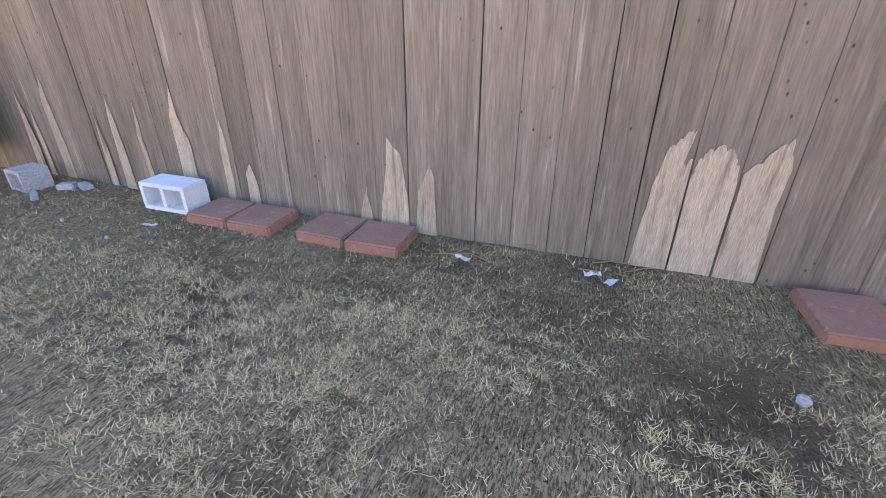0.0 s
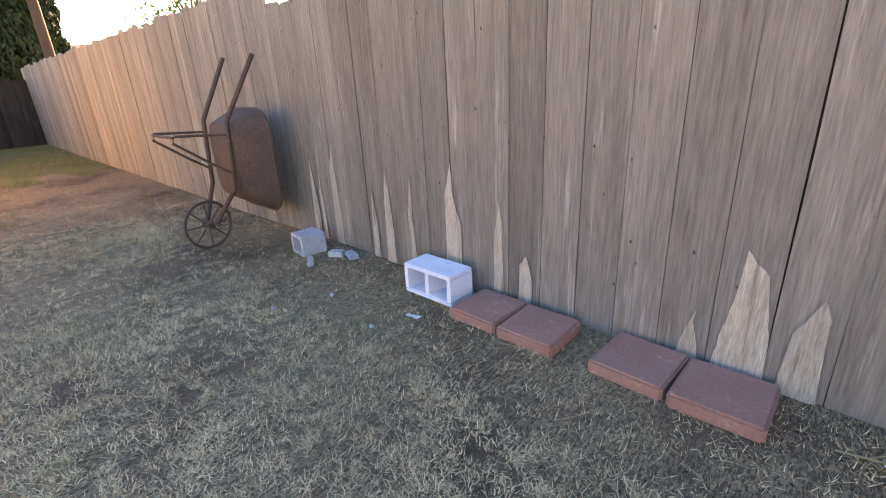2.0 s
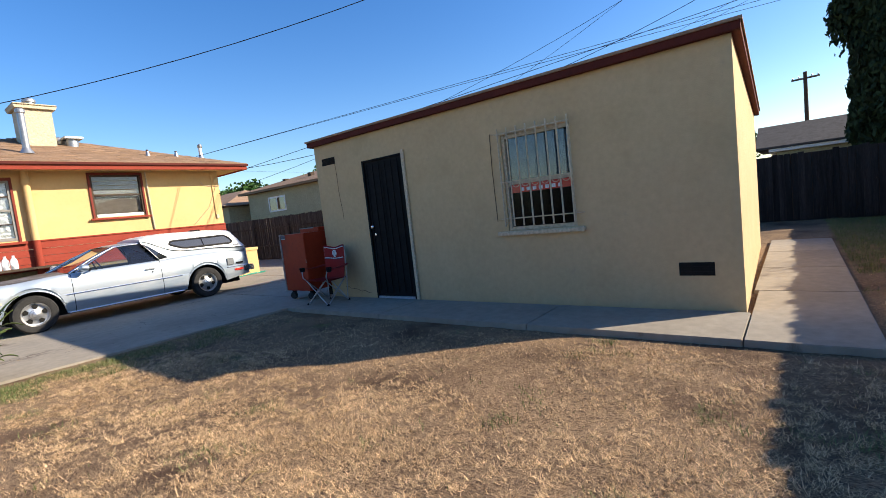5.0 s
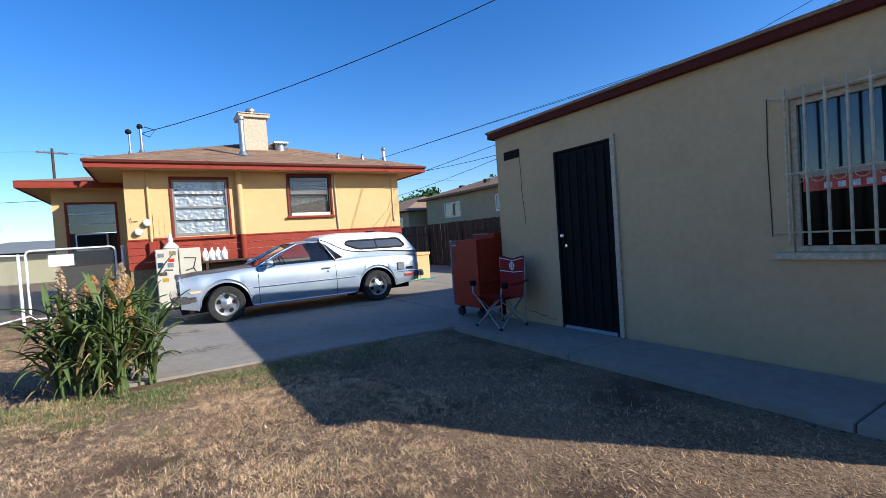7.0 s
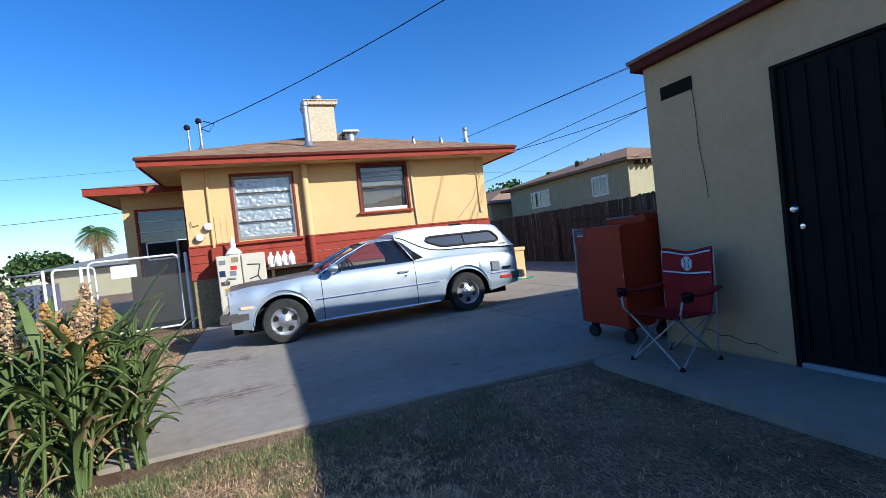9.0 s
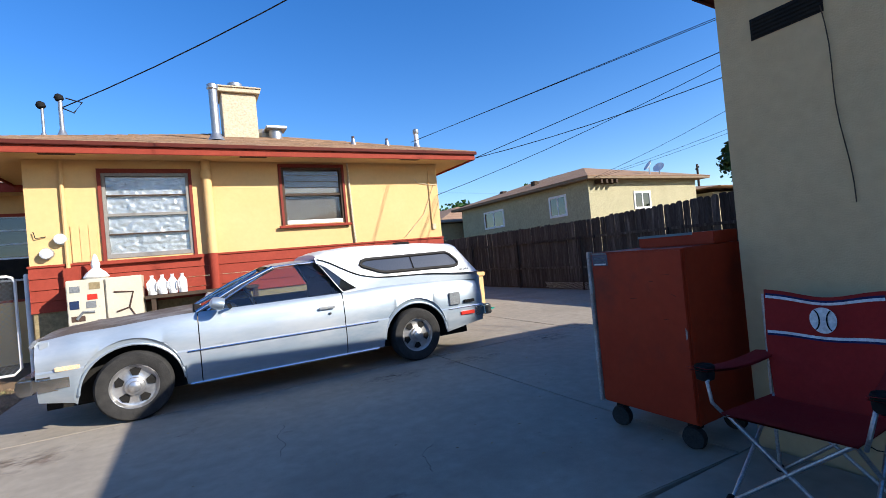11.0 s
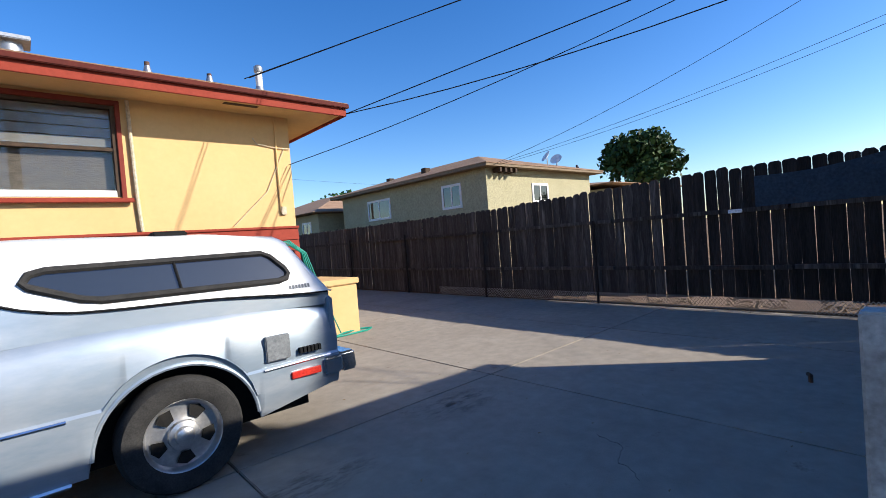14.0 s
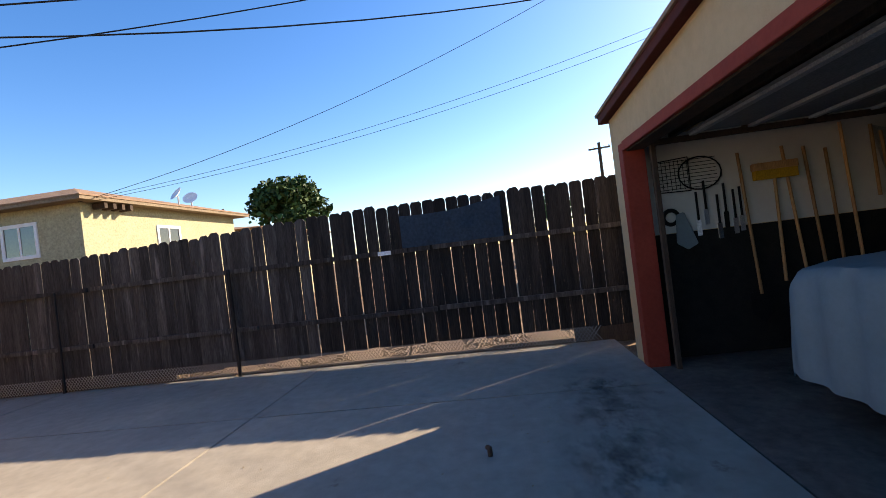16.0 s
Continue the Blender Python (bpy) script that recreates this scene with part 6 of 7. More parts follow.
# ---- yard things along the north fence ----
def bare_patch(x, w_, h, style, parent):
    """A sliver of pale bare wood at the foot of a board."""
    r = random.Random(int(x * 100) + 7)
    if style == "round":
        poly = [(-w_ / 2, -0.05), (w_ / 2, -0.05), (w_ / 2, h * 0.75)] + [(w_ / 2 * math.cos(a), h * 0.75 + h * 0.25 * math.sin(a)) for a in (0.5, 1.0, 1.57, 2.1, 2.6)] + [(-w_ / 2, h * 0.72)]
    elif style == "right":
        poly = [(-w_ / 2, -0.05), (w_ / 2, -0.05), (w_ / 2, h * 0.8), (w_ * 0.32, h * 0.76), (w_ * 0.45, h), (w_ * 0.25, h * 0.97), (-w_ * 0.1, h * 0.86), (-w_ * 0.3, h * 0.6)]
    elif style == "left":
        poly = [(-w_ / 2, -0.05), (w_ / 2, -0.05), (w_ * 0.4, h * 0.5), (w_ * 0.45, h * 0.8), (w_ * 0.3, h), (-w_ * 0.1, h * 0.88), (-w_ / 2, h * 0.74)]
    else:
        poly = [(-w_ / 2, -0.05), (w_ * 0.4, -0.05), (w_ * r.uniform(0.2, 0.5), h * r.uniform(0.3, 0.6)), (w_ * r.uniform(0.0, 0.3), h * r.uniform(0.7, 0.85)), (w_ * r.uniform(-0.2, 0.2), h), (-w_ * r.uniform(0.1, 0.4), h * r.uniform(0.6, 0.8)), (-w_ * 0.4, h * r.uniform(0.2, 0.4))]
    ragged = []
    for k, (a, b) in enumerate(poly):
        a2, b2 = poly[(k + 1) % len(poly)]
        for j in range(5 if k else 1):
            f_ = j / (5 if k else 1)
            px_, pz = lerp(a, a2, f_), lerp(b, b2, f_)
            if k > 1:
                px_ *= 1 - r.uniform(0, 0.07) * (1 if j % 2 else 0.3)
                pz += r.uniform(-0.022, 0.01) * h / 0.6 * (1 if j % 2 else 0.2)
            ragged.append((px_, pz))
    part("bare_patch", Shape().prism([(x + a, b) for a, b in ragged], FENCE_Y - 0.0085, FENCE_Y - 0.006, "y"), M["bare_board"], parent)


for x, w_, h, st in ((0.905, 0.2, 0.77, "right"), (1.122, 0.215, 0.70, "round"), (1.345, 0.205, 0.76, "left"), (-0.65, 0.24, 0.58, "spike"), (-0.43, 0.17, 0.43, "spike"),
                     (-0.86, 0.12, 0.25, "spike"), (-1.78, 0.11, 0.3, "spike"), (-1.97, 0.1, 0.6, "spike"), (-2.35, 0.16, 0.8, "spike"), (-2.76, 0.11, 0.68, "spike"), (-3.0, 0.12, 0.72, "spike"),
                     (-3.18, 0.08, 0.68, "spike"), (-3.68, 0.12, 0.82, "spike"), (-3.9, 0.07, 0.62, "spike"), (-4.02, 0.11, 0.68, "spike"), (2.2, 0.15, 0.5, "spike")):
    bare_patch(x, w_, h, st, fence_n)


def cinder_block(x, y, w_, dpt, h, holes, mat_, label, turn=0.0, z=-0.03):
    """A hollow block lying with its cells facing the yard."""
    d = thing("concrete_block", label, "concrete block", (x, y, z))
    m = pose(x, y, z, 0, 0, turn)
    t_ = 0.03
    part("face", Shape().box(-w_ / 2, -dpt / 2, 0, w_ / 2, dpt / 2, t_, m), mat_, d, bevel=0.005)
    part("face", Shape().box(-w_ / 2, -dpt / 2, h - t_, w_ / 2, dpt / 2, h, m), mat_, d, bevel=0.005)
    for k in range(holes + 1):
        c = lerp(-w_ / 2 + t_ / 2, w_ / 2 - t_ / 2, k / holes)
        part("web", Shape().box(c - t_ / 2, -dpt / 2 + 0.001, t_ - 0.001, c + t_ / 2, dpt / 2 - 0.001, h - t_ + 0.001, m), mat_, d)
    part("back_face", Shape().box(-w_ / 2 + 0.01, dpt / 2 - 0.03, t_, w_ / 2 - 0.01, dpt / 2 - 0.01, h - t_, m), mat_, d)


cinder_block(-2.33, 2.555, 0.41, 0.21, 0.205, 2, M["block_white"], "white-painted hollow concrete block beside red pavers")
cinder_block(-3.76, 2.47, 0.21, 0.21, 0.175, 1, M["block_grey"], "broken grey hollow concrete block by the fence", -6)
for k, (x, y, a, b, h, tn) in enumerate(((-3.47, 2.55, 0.13, 0.1, 0.05, 20), (-3.34, 2.6, 0.15, 0.09, 0.045, -25), (-3.53, 2.33, 0.2, 0.06, 0.03, -35))):
    solid("block_fragment", Shape().prism([(-a / 2, -b / 2), (a / 2, -b * 0.35), (a * 0.4, b / 2), (-a * 0.1, b * 0.4), (-a / 2, b * 0.2)], -0.035, h - 0.03, "z", pose(x, y, 0, 0, 0, tn)), M["block_grey"], "grey broken piece of concrete block", "rubble", group="rubble by the block", bevel=0.008)


def paver(x0, x1, y0, y1, turn, tilt):
    cx, cy = (x0 + x1) / 2, (y0 + y1) / 2
    m = pose(cx, cy, -0.012, tilt, 0, turn)
    solid("paver", Shape().box(x0 - cx, y0 - cy, -0.03, x1 - cx, y1 - cy, 0.048, m), M["paver"], "square red concrete paver lying by the fence", "paver", group="pavers along the fence", bevel=0.012)


paver(-2.06, -1.725, 2.36, 2.70, -1, 0)
paver(-1.715, -1.375, 2.355, 2.69, 1, 0.5)
paver(-1.185, -0.84, 2.37, 2.71, -2, 0)
paver(-0.83, -0.475, 2.355, 2.70, 1, -0.5)
paver(1.60, 1.97, 2.28, 2.68, 4, 0)


def wheelbarrow():
    d = thing("wheelbarrow", "old rusty wheelbarrow stood on end against the plank fence", "wheelbarrow", (-4.6, 2.35, 0))
    x0, x1 = -4.95, -4.19
    # tray: rim against the fence, pan towards the yard
    def ring(y, ex, ez, rad):
        pts = []
        for cx, cz, a0 in ((x1 - ex - rad, 1.12 - ez - rad, 0), (x0 + ex + rad, 1.12 - ez - rad, 90), (x0 + ex + rad, 0.26 + ez * 1.6 + rad, 180), (x1 - ex - rad, 0.26 + ez * 1.6 + rad, 270)):
            for k in range(5):
                a = radians(a0 + 22.5 * k)
                pts.append((cx + rad * math.cos(a), y, cz + rad * math.sin(a)))
        return pts
    rows = [ring(2.52, 0.0, 0.0, 0.16), ring(2.505, -0.01, -0.01, 0.17), ring(2.35, 0.07, 0.05, 0.14), ring(2.26, 0.12, 0.09, 0.12), ring(2.245, 0.16, 0.13, 0.1)]
    sh = Shape().grid(rows, closed=True)
    n = len(rows[-1])
    sh.add(rows[-1], [tuple(range(n))])
    part("tray", sh, M["rust"], d, "rusty steel tray", smooth=40, fix=True)
    part("rim", Shape().tube(rows[1], 0.012, 6, closed=True), M["rust"], d, smooth=50)
    for xx, xt in ((-4.84, -4.88), (-4.36, -4.31)):
        part("handle", Shape().tube([(lerp(-4.6, xx, 0.4), 2.03, 0.2), (xx, 2.2, 0.5), (xx, 2.24, 1.05), (xt, 2.54, 1.56)], 0.02, 8), M["rust"], d, smooth=50)
        leg = part("leg", Shape().tube([(xx, 2.24, 0.95), (xx - 0.02, 1.83, 0.98), (xx - 0.02, 1.81, 0.93), (xx, 2.05, 0.74), (xx, 2.22, 0.62)], 0.012, 6), M["rust"], d, smooth=50)
    part("leg_brace", Shape().tube([(-4.86, 1.82, 0.97), (-4.38, 1.82, 0.97)], 0.012, 6), M["rust"], d)
    wm = pose(-4.6, 2.0, 0.185, 0, 90, 8)
    wh = part("wheel", Shape().tube([wm @ Vector((0.205 * math.cos(a), 0.205 * math.sin(a), 0)) for a in [2 * math.pi * i / 28 for i in range(28)]], 0.013, 6, closed=True), M["rust"], d, smooth=60)
    for k in range(8):
        a = 2 * math.pi * k / 8
        part("spoke", Shape().tube([wm @ Vector((0.02 * math.cos(a), 0.02 * math.sin(a), 0)), wm @ Vector((0.2 * math.cos(a), 0.2 * math.sin(a), 0))], 0.006, 5), M["rust"], wh)
    part("hub", Shape().lathe([(0.03, -0.06), (0.03, 0.06)], 12, wm), M["rust"], wh)
    part("axle", Shape().tube([(-4.8, 2.03, 0.2), (-4.42, 2.03, 0.2)], 0.01, 6), M["rust"], d)


wheelbarrow()
r5 = random.Random(5)
for x, y, sz in ((1.43, 1.85, 0.028), (-2.9, 2.1, 0.014), (-3.05, 1.75, 0.012), (-2.35, 2.0, 0.014)):
    solid("stone", Shape().lathe([(sz * 0.7, -0.02), (sz, sz * 0.25), (sz * 0.8, sz * 0.6), (sz * 0.2, sz * 0.75)], 9, pose(x, y, -0.03, 8, 5, r5.uniform(0, 90))), M["block_grey"], "small grey stone lying in dry grass", "stone", group="stones", smooth=50)
for x, y, a in ((0.62, 2.52, 20), (0.72, 2.46, 60), (-0.1, 2.45, -30), (-2.2, 2.2, 10)):
    rows = [[pose(x, y, -0.012, 0, 0, a) @ Vector((0.024 * i, 0.02 * j, 0.02 * noise.noise((x * 9 + i * 1.7, j * 1.9, y)) + 0.012)) for i in range(-2, 3)] for j in range(-1, 2)]
    solid("litter", Shape().grid(rows), M["ribbon"], "crumpled scrap of pale plastic on the dirt", "litter", group="scraps on the dirt", smooth=40)
for k in range(9):
    x, y, a = r5.uniform(-0.2, 0.9), r5.uniform(2.45, 2.7), r5.uniform(0, 3.1)
    solid("twig", Shape().tube([(x, y, -0.02), (x + 0.1 * math.cos(a), y + 0.06 * math.sin(a), 0.005), (x + 0.22 * math.cos(a + 0.3), y + 0.1 * math.sin(a + 0.3), -0.01)], 0.004, 5), M["dry_leaf"], "thin dry twig on the bare dirt", "twig", group="twigs by the fence")
for k in range(14):
    x, y, a = r5.uniform(-6.3, -3.2), r5.uniform(-5.2, -2.6), r5.uniform(0, 6.2)
    ln = r5.uniform(0.08, 0.24)
    solid("twig", Shape().tube([(x, y, -0.012), (x + 0.5 * ln * math.cos(a), y + 0.5 * ln * math.sin(a), 0.008), (x + ln * math.cos(a + 0.35), y + ln * math.sin(a + 0.35), -0.008)], 0.0035, 5), M["dry_leaf"], "thin dry twig lying on the trodden lawn", "twig", group="twigs on the lawn")
solid("pipe_stub", Shape().tube([(-11.33, -8.65, -0.02), (-11.33, -8.65, 0.055), (-11.30, -8.66, 0.07)], 0.016, 8), M["rust"], "short rusty pipe stub sticking out of concrete", "pipe")

# dark cloth over the west fence
rows = [[(WEST_X + 0.03 + 0.012 * noise.noise((j * 0.5, i * 0.4, 2)), lerp(-9.62, -8.33, i / 24), lerp(lerp(1.83, 1.93, i / 24) - 0.05 * math.sin(i / 24 * 3.14), 1.42, j / 8)) for i in range(25)] for j in range(9)]
solid("hanging_cloth", Shape().grid(rows).grid([[(p[0] - 0.006, p[1], p[2]) for p in r] for r in rows]), M["cloth_dark"], "dark blue cloth hung over the plank fence", "cloth", smooth=60)
solid("fence_tag", Shape().box(WEST_X + 0.022, -9.95, 1.36, WEST_X + 0.03, -9.78, 1.41), M["plastic_white"], "small white tag nailed to the fence rail", "tag")
mesh_ = Shape()
y = -7.3
while y > -16:
    for s_ in (1, -1):
        mesh_.tube([(WEST_X + 0.03, y, 0.02 if s_ > 0 else 0.2), (WEST_X + 0.03, y - 0.14, 0.2 if s_ > 0 else 0.02)], 0.0042, 3, caps=False)
    y -= 0.045
solid("wire_netting", mesh_, M["wire_metal"], "pale wire netting along the foot of the fence", "netting", kind="stuff")
r6 = random.Random(6)
kick = thing("kick_board", "dark broken kick boards under the plank fence", "boards", (WEST_X, -11, 0), kind="structure")
y = -2.0
while y > -24:
    ln = r6.uniform(0.25, 1.1)
    part("board", Shape().box(WEST_X - 0.048, y - ln + 0.01, -0.05, WEST_X - 0.03, y, 0.035 if -12.2 < y < -8.0 else r6.choice((0.06, 0.09, 0.13, 0.19))), M["wood_dark"], kick)
    y -= ln
litter = Shape()
for k in range(900):
    y_, x_ = r6.uniform(-24, -7.2), WEST_X + abs(r6.gauss(0.05, 0.1))
    a = r6.uniform(0, 6.3)
    l_ = r6.uniform(0.015, 0.05)
    litter.add([(x_, y_, 0.004), (x_ + l_ * math.cos(a), y_ + l_ * math.sin(a), r6.uniform(0.004, 0.02)), (x_ + l_ * 0.5 * math.cos(a + 0.8), y_ + l_ * 0.5 * math.sin(a + 0.8), 0.012)], [(0, 1, 2)])
for k in range(420):
    x_, y_, a, l_ = r6.uniform(-13.8, -2.0), r6.uniform(-11.5, -7.2), r6.uniform(0, 6.3), r6.uniform(0.008, 0.03)
    litter.add([(x_, y_, 0.003), (x_ + l_ * math.cos(a), y_ + l_ * math.sin(a), r6.uniform(0.004, 0.012)), (x_ + l_ * 0.5 * math.cos(a + 0.9), y_ + l_ * 0.5 * math.sin(a + 0.9), 0.008)], [(0, 1, 2)])
for k in range(5200):
    y_ = r6.uniform(-24, -2.2)
    if noise.noise((y_ * 1.7, 4.0, 2.0)) < -0.12:
        continue
    x_, z_, a, l_ = WEST_X - r6.uniform(0.06, 0.12), 0.17 * r6.random() ** 1.6, r6.uniform(0, 6.3), r6.uniform(0.03, 0.07)
    litter.add([(x_, y_, z_), (x_ + 0.3 * l_ * math.cos(a), y_ + l_ * math.sin(a), z_ + r6.uniform(-0.02, 0.05)), (x_ + 0.01, y_ + 0.4 * l_ * math.sin(a + 0.7), z_ + 0.025)], [(0, 1, 2)])
solid("leaf_litter", litter, M["dry_leaf"], "brown dead leaves gathered along the fence foot", "leaf litter", kind="stuff")


# ---- chain-link gate ----
def chain_link(sh, a, b, z0, z1, pitch=0.075, r=0.0022):
    """A diamond wire mesh between two points on plan."""
    a, b = Vector((a[0], a[1])), Vector((b[0], b[1]))
    ln, h = (b - a).length, z1 - z0
    w_ = (b - a) / ln
    k = -h
    while k < ln:
        for s_ in (0, 1):
            t0, t1 = max(0.0, k), min(ln, k + h)
            if t1 - t0 > 0.01:
                za, zb = (z0 + (t0 - k), z0 + (t1 - k)) if not s_ else (z1 - (t0 - k), z1 - (t1 - k))
                p, q = a + w_ * t0, a + w_ * t1
                sh.tube([(p.x, p.y, za), (q.x, q.y, zb)], r, 3, caps=False)
        k += pitch


def gate_leaf(name, a, b, z0, z1, label):
    d = thing(name, label, "gate", ((a[0] + b[0]) / 2, (a[1] + b[1]) / 2, 0), kind="")
    c = 0.09
    va, vb = Vector((*a, 0)), Vector((*b, 0))
    w_ = (vb - va).normalized()
    pts = [va + Vector((0, 0, z0 + c)), va + Vector((0, 0, z1 - c)), va + w_ * c * 0.3 + Vector((0, 0, z1 - c * 0.3)), va + w_ * c + Vector((0, 0, z1)), vb - w_ * c + Vector((0, 0, z1)), vb - w_ * c * 0.3 + Vector((0, 0, z1 - c * 0.3)), vb + Vector((0, 0, z1 - c)), vb + Vector((0, 0, z0 + c)), vb - w_ * c + Vector((0, 0, z0)), va + w_ * c + Vector((0, 0, z0))]
    part("frame", Shape().tube(pts, 0.021, 8, closed=True), M["white_paint"], d, smooth=60)
    sh = Shape()
    chain_link(sh, a, b, z0 + 0.02, z1 - 0.02)
    tagged(part("wire_mesh", sh, M["wire_metal"], d), kind="stuff")
    return d


GYL = -14.9
g1 = gate_leaf("wire_gate", (-2.72, GYL), (-1.12, GYL), 0.08, 1.58, "closed chain-link gate in a white tube frame")
part("sign", Shape().box(-1.95, GYL + 0.024, 1.2, -1.5, GYL + 0.03, 1.46, pose(0, 0, 0)), M["ribbon"], g1, "blank pale sign plate", bevel=0.002)
g2 = gate_leaf("wire_gate", (-0.62, GYL + 0.25), (-0.95, GYL - 1.0), 0.08, 1.5, "chain-link gate leaf standing half open")
for x, y, z, r in ((-2.86, GYL, 1.58, 0.035), (-1.0, GYL, 1.5, 0.03), (-0.5, GYL + 0.3, 1.5, 0.026), (0.1, GYL + 0.38, 1.9, 0.026)):
    solid("fence_post", Shape().lathe([(r, -0.1), (r, z), (r * 0.5, z + r * 0.6)], 12, pose(x, y, 0)), M["white_paint"], "white painted steel post at the yard gate", "post", group="gate posts", smooth=50)
cl = thing("fence_chain_link", "chain-link fence with a top rail beside the yard", "fence", (2, GYL + 0.4, 0), kind="structure")
sh = Shape()
chain_link(sh, (0.1, GYL + 0.38), (6.0, GYL + 0.6), 0.03, 1.45, 0.085)
chain_link(sh, (-0.5, GYL + 0.3), (0.1, GYL + 0.38), 0.03, 1.45, 0.085)
tagged(part("wire_mesh", sh, M["wire_metal"], cl), kind="stuff")
part("top_rail", Shape().tube([(-0.5, GYL + 0.3, 1.46), (6.0, GYL + 0.6, 1.46)], 0.018, 8), M["wire_metal"], cl, smooth=50)
for x in (1.2, 3.4, 6.0):
    part("post", Shape().tube([(x, GYL + 0.38 + 0.037 * x, -0.1), (x, GYL + 0.38 + 0.037 * x, 1.5)], 0.024, 8), M["wire_metal"], cl, smooth=50)
solid("red_pole", Shape().tube([(0.66, GYL + 0.7, -0.03), (0.45, GYL + 0.68, 1.45)], 0.024, 8), M["red_wood"], "red pole leaning behind the wire fence", "pole", smooth=50)
solid("blue_tarp", Shape().grid([[(-0.55 + 0.3 * i, GYL - 0.25 + 0.05 * math.sin(i * 1.3), z) for i in range(22)] for z in (-0.03, 0.6, 1.25)]), surface("slate_tarp", (0.075, 0.083, 0.135), (0.11, 0.12, 0.19), 3, 0.7, bump=0.3), "slate blue sheeting behind the wire fence", "tarp", smooth=60)


# ---- foliage ----
def leaf_cloud(name, points, size, material, parent=None, label="", seed=0, up=0.3, stretch_=1.0):
    """Small folded leaves at the points, turned at random."""
    rg = np.random.RandomState(seed)
    p = np.array(points, float)
    n = len(p)
    d1 = rg.normal(size=(n, 3)) + np.array([0, 0, up])
    d1 /= np.linalg.norm(d1, axis=1)[:, None]
    d2 = np.cross(d1, rg.normal(size=(n, 3)))
    d2 /= np.linalg.norm(d2, axis=1)[:, None] + 1e-9
    sz = size * rg.uniform(0.6, 1.4, (n, 1))
    v = np.stack([p - d1 * sz * 0.5 * stretch_, p + d2 * sz * 0.33, p + d1 * sz * 0.5 * stretch_, p - d2 * sz * 0.33], 1).reshape(-1, 3)
    me = bpy.data.meshes.new(name)
    me.from_pydata(v.tolist(), [], [(4 * i, 4 * i + 1, 4 * i + 2, 4 * i + 3) for i in range(n)])
    me.materials.append(material)
    ob = new(name, me)
    if parent is not None:
        ob.parent = parent
        ob.matrix_parent_inverse = parent.matrix_basis.inverted()
    return tagged(ob, label)


def tree(name, label, x, y, h, rad, n, size, seed, material, category="tree", low=0.35):
    """A trunk with limbs and a crown of clumped leaves."""
    r = random.Random(seed)
    d = thing(name, label, category, (x, y, 0))
    sh = Shape().tube([(x, y, -0.1), (x + 0.05 * h * r.uniform(-1, 1) * 0.4, y, h * 0.4), (x, y + 0.02 * h, h * 0.75)], [0.045 * h * 0.5, 0.03 * h * 0.5, 0.008 * h], 10)
    clumps = []
    for k in range(16):
        a, e = r.uniform(0, 6.28), r.uniform(-0.3, 1.2)
        c = Vector((x + rad * 0.68 * math.cos(a) * math.cos(e), y + rad * 0.68 * math.sin(a) * math.cos(e), h * (1 + low) / 2 + (h * (1 - low) / 2) * 0.75 * math.sin(e)))
        clumps.append((c, rad * r.uniform(0.28, 0.5)))
        sh.tube([(x, y, h * r.uniform(0.3, 0.6)), (lerp(x, c.x, 0.5), lerp(y, c.y, 0.5), lerp(h * 0.5, c.z, 0.6)), c], [0.012 * h, 0.008 * h, 0.003 * h], 6)
    part("trunk", sh, M["bark"], d, smooth=60)
    pts = []
    for k in range(n):
        c, q = clumps[r.randrange(len(clumps))]
        v = Vector((r.gauss(0, 1), r.gauss(0, 1), r.gauss(0, 0.8))).normalized() * q * r.uniform(0.45, 1.05)
        pts.append(c + v)
    leaf_cloud("crown", pts, size, material, d, seed=seed)
    return d


tree("tree", "dark round evergreen tree beyond the fence", -45.5, -24.8, 8.7, 3.3, 4200, 0.5, 3, M["tree_leaf"], low=0.3)
tree("tree", "green tree far behind the neighbouring roofs", -46, -52, 8.2, 6.0, 5000, 0.6, 4, M["leaf"])
tree("tree", "green tree far behind the neighbouring roofs", -38, -62, 7.4, 5.0, 4000, 0.6, 14, M["leaf"])
tree("tree", "leafy sapling showing over the plank fence", -15.6, 6.6, 4.6, 1.4, 1100, 0.11, 5, M["leaf"])
tree("tree", "leafy sapling showing over the plank fence", -16.5, 5.8, 3.3, 1.0, 900, 0.1, 6, M["leaf"])
tree("tree", "low green tree beyond the back fence", -44.0, -3.4, 4.9, 1.6, 1600, 0.25, 8, M["leaf"])
tree("tree", "dusty green tree beyond the wire fence", 15.5, -62, 3.9, 3.0, 2500, 0.45, 9, M["tree_leaf"])
tree("tree", "dusty green tree beyond the wire fence", 21, -58, 3.6, 2.8, 2000, 0.45, 10, M["tree_leaf"])
cy = thing("cypress_tree", "tall dark column-shaped cypress behind the back fence", "cypress", (-30.5, 3.75, 0))
CX, CY = -30.5, 3.75
part("trunk", Shape().tube([(CX, CY, -0.1), (CX, CY, 14.5)], [0.35, 0.05], 10), M["bark"], cy)
r7 = random.Random(7)
pts = []
for k in range(64000):
    z = r7.uniform(0.4, 16.0)
    q = 2.45 * min(1.0, (z + 1.0) / 3.6) * (1 - max(0, (z - 4)) / 12.3) ** 0.42
    a = r7.uniform(0, 6.283)
    q *= (0.88 + 0.08 * math.sin(3 * a + z * 0.8) + 0.1 * noise.noise((a * 2, z * 1.1, 0))) * r7.uniform(0.78, 1.05)
    pts.append((CX + q * math.cos(a), CY + q * math.sin(a), z))
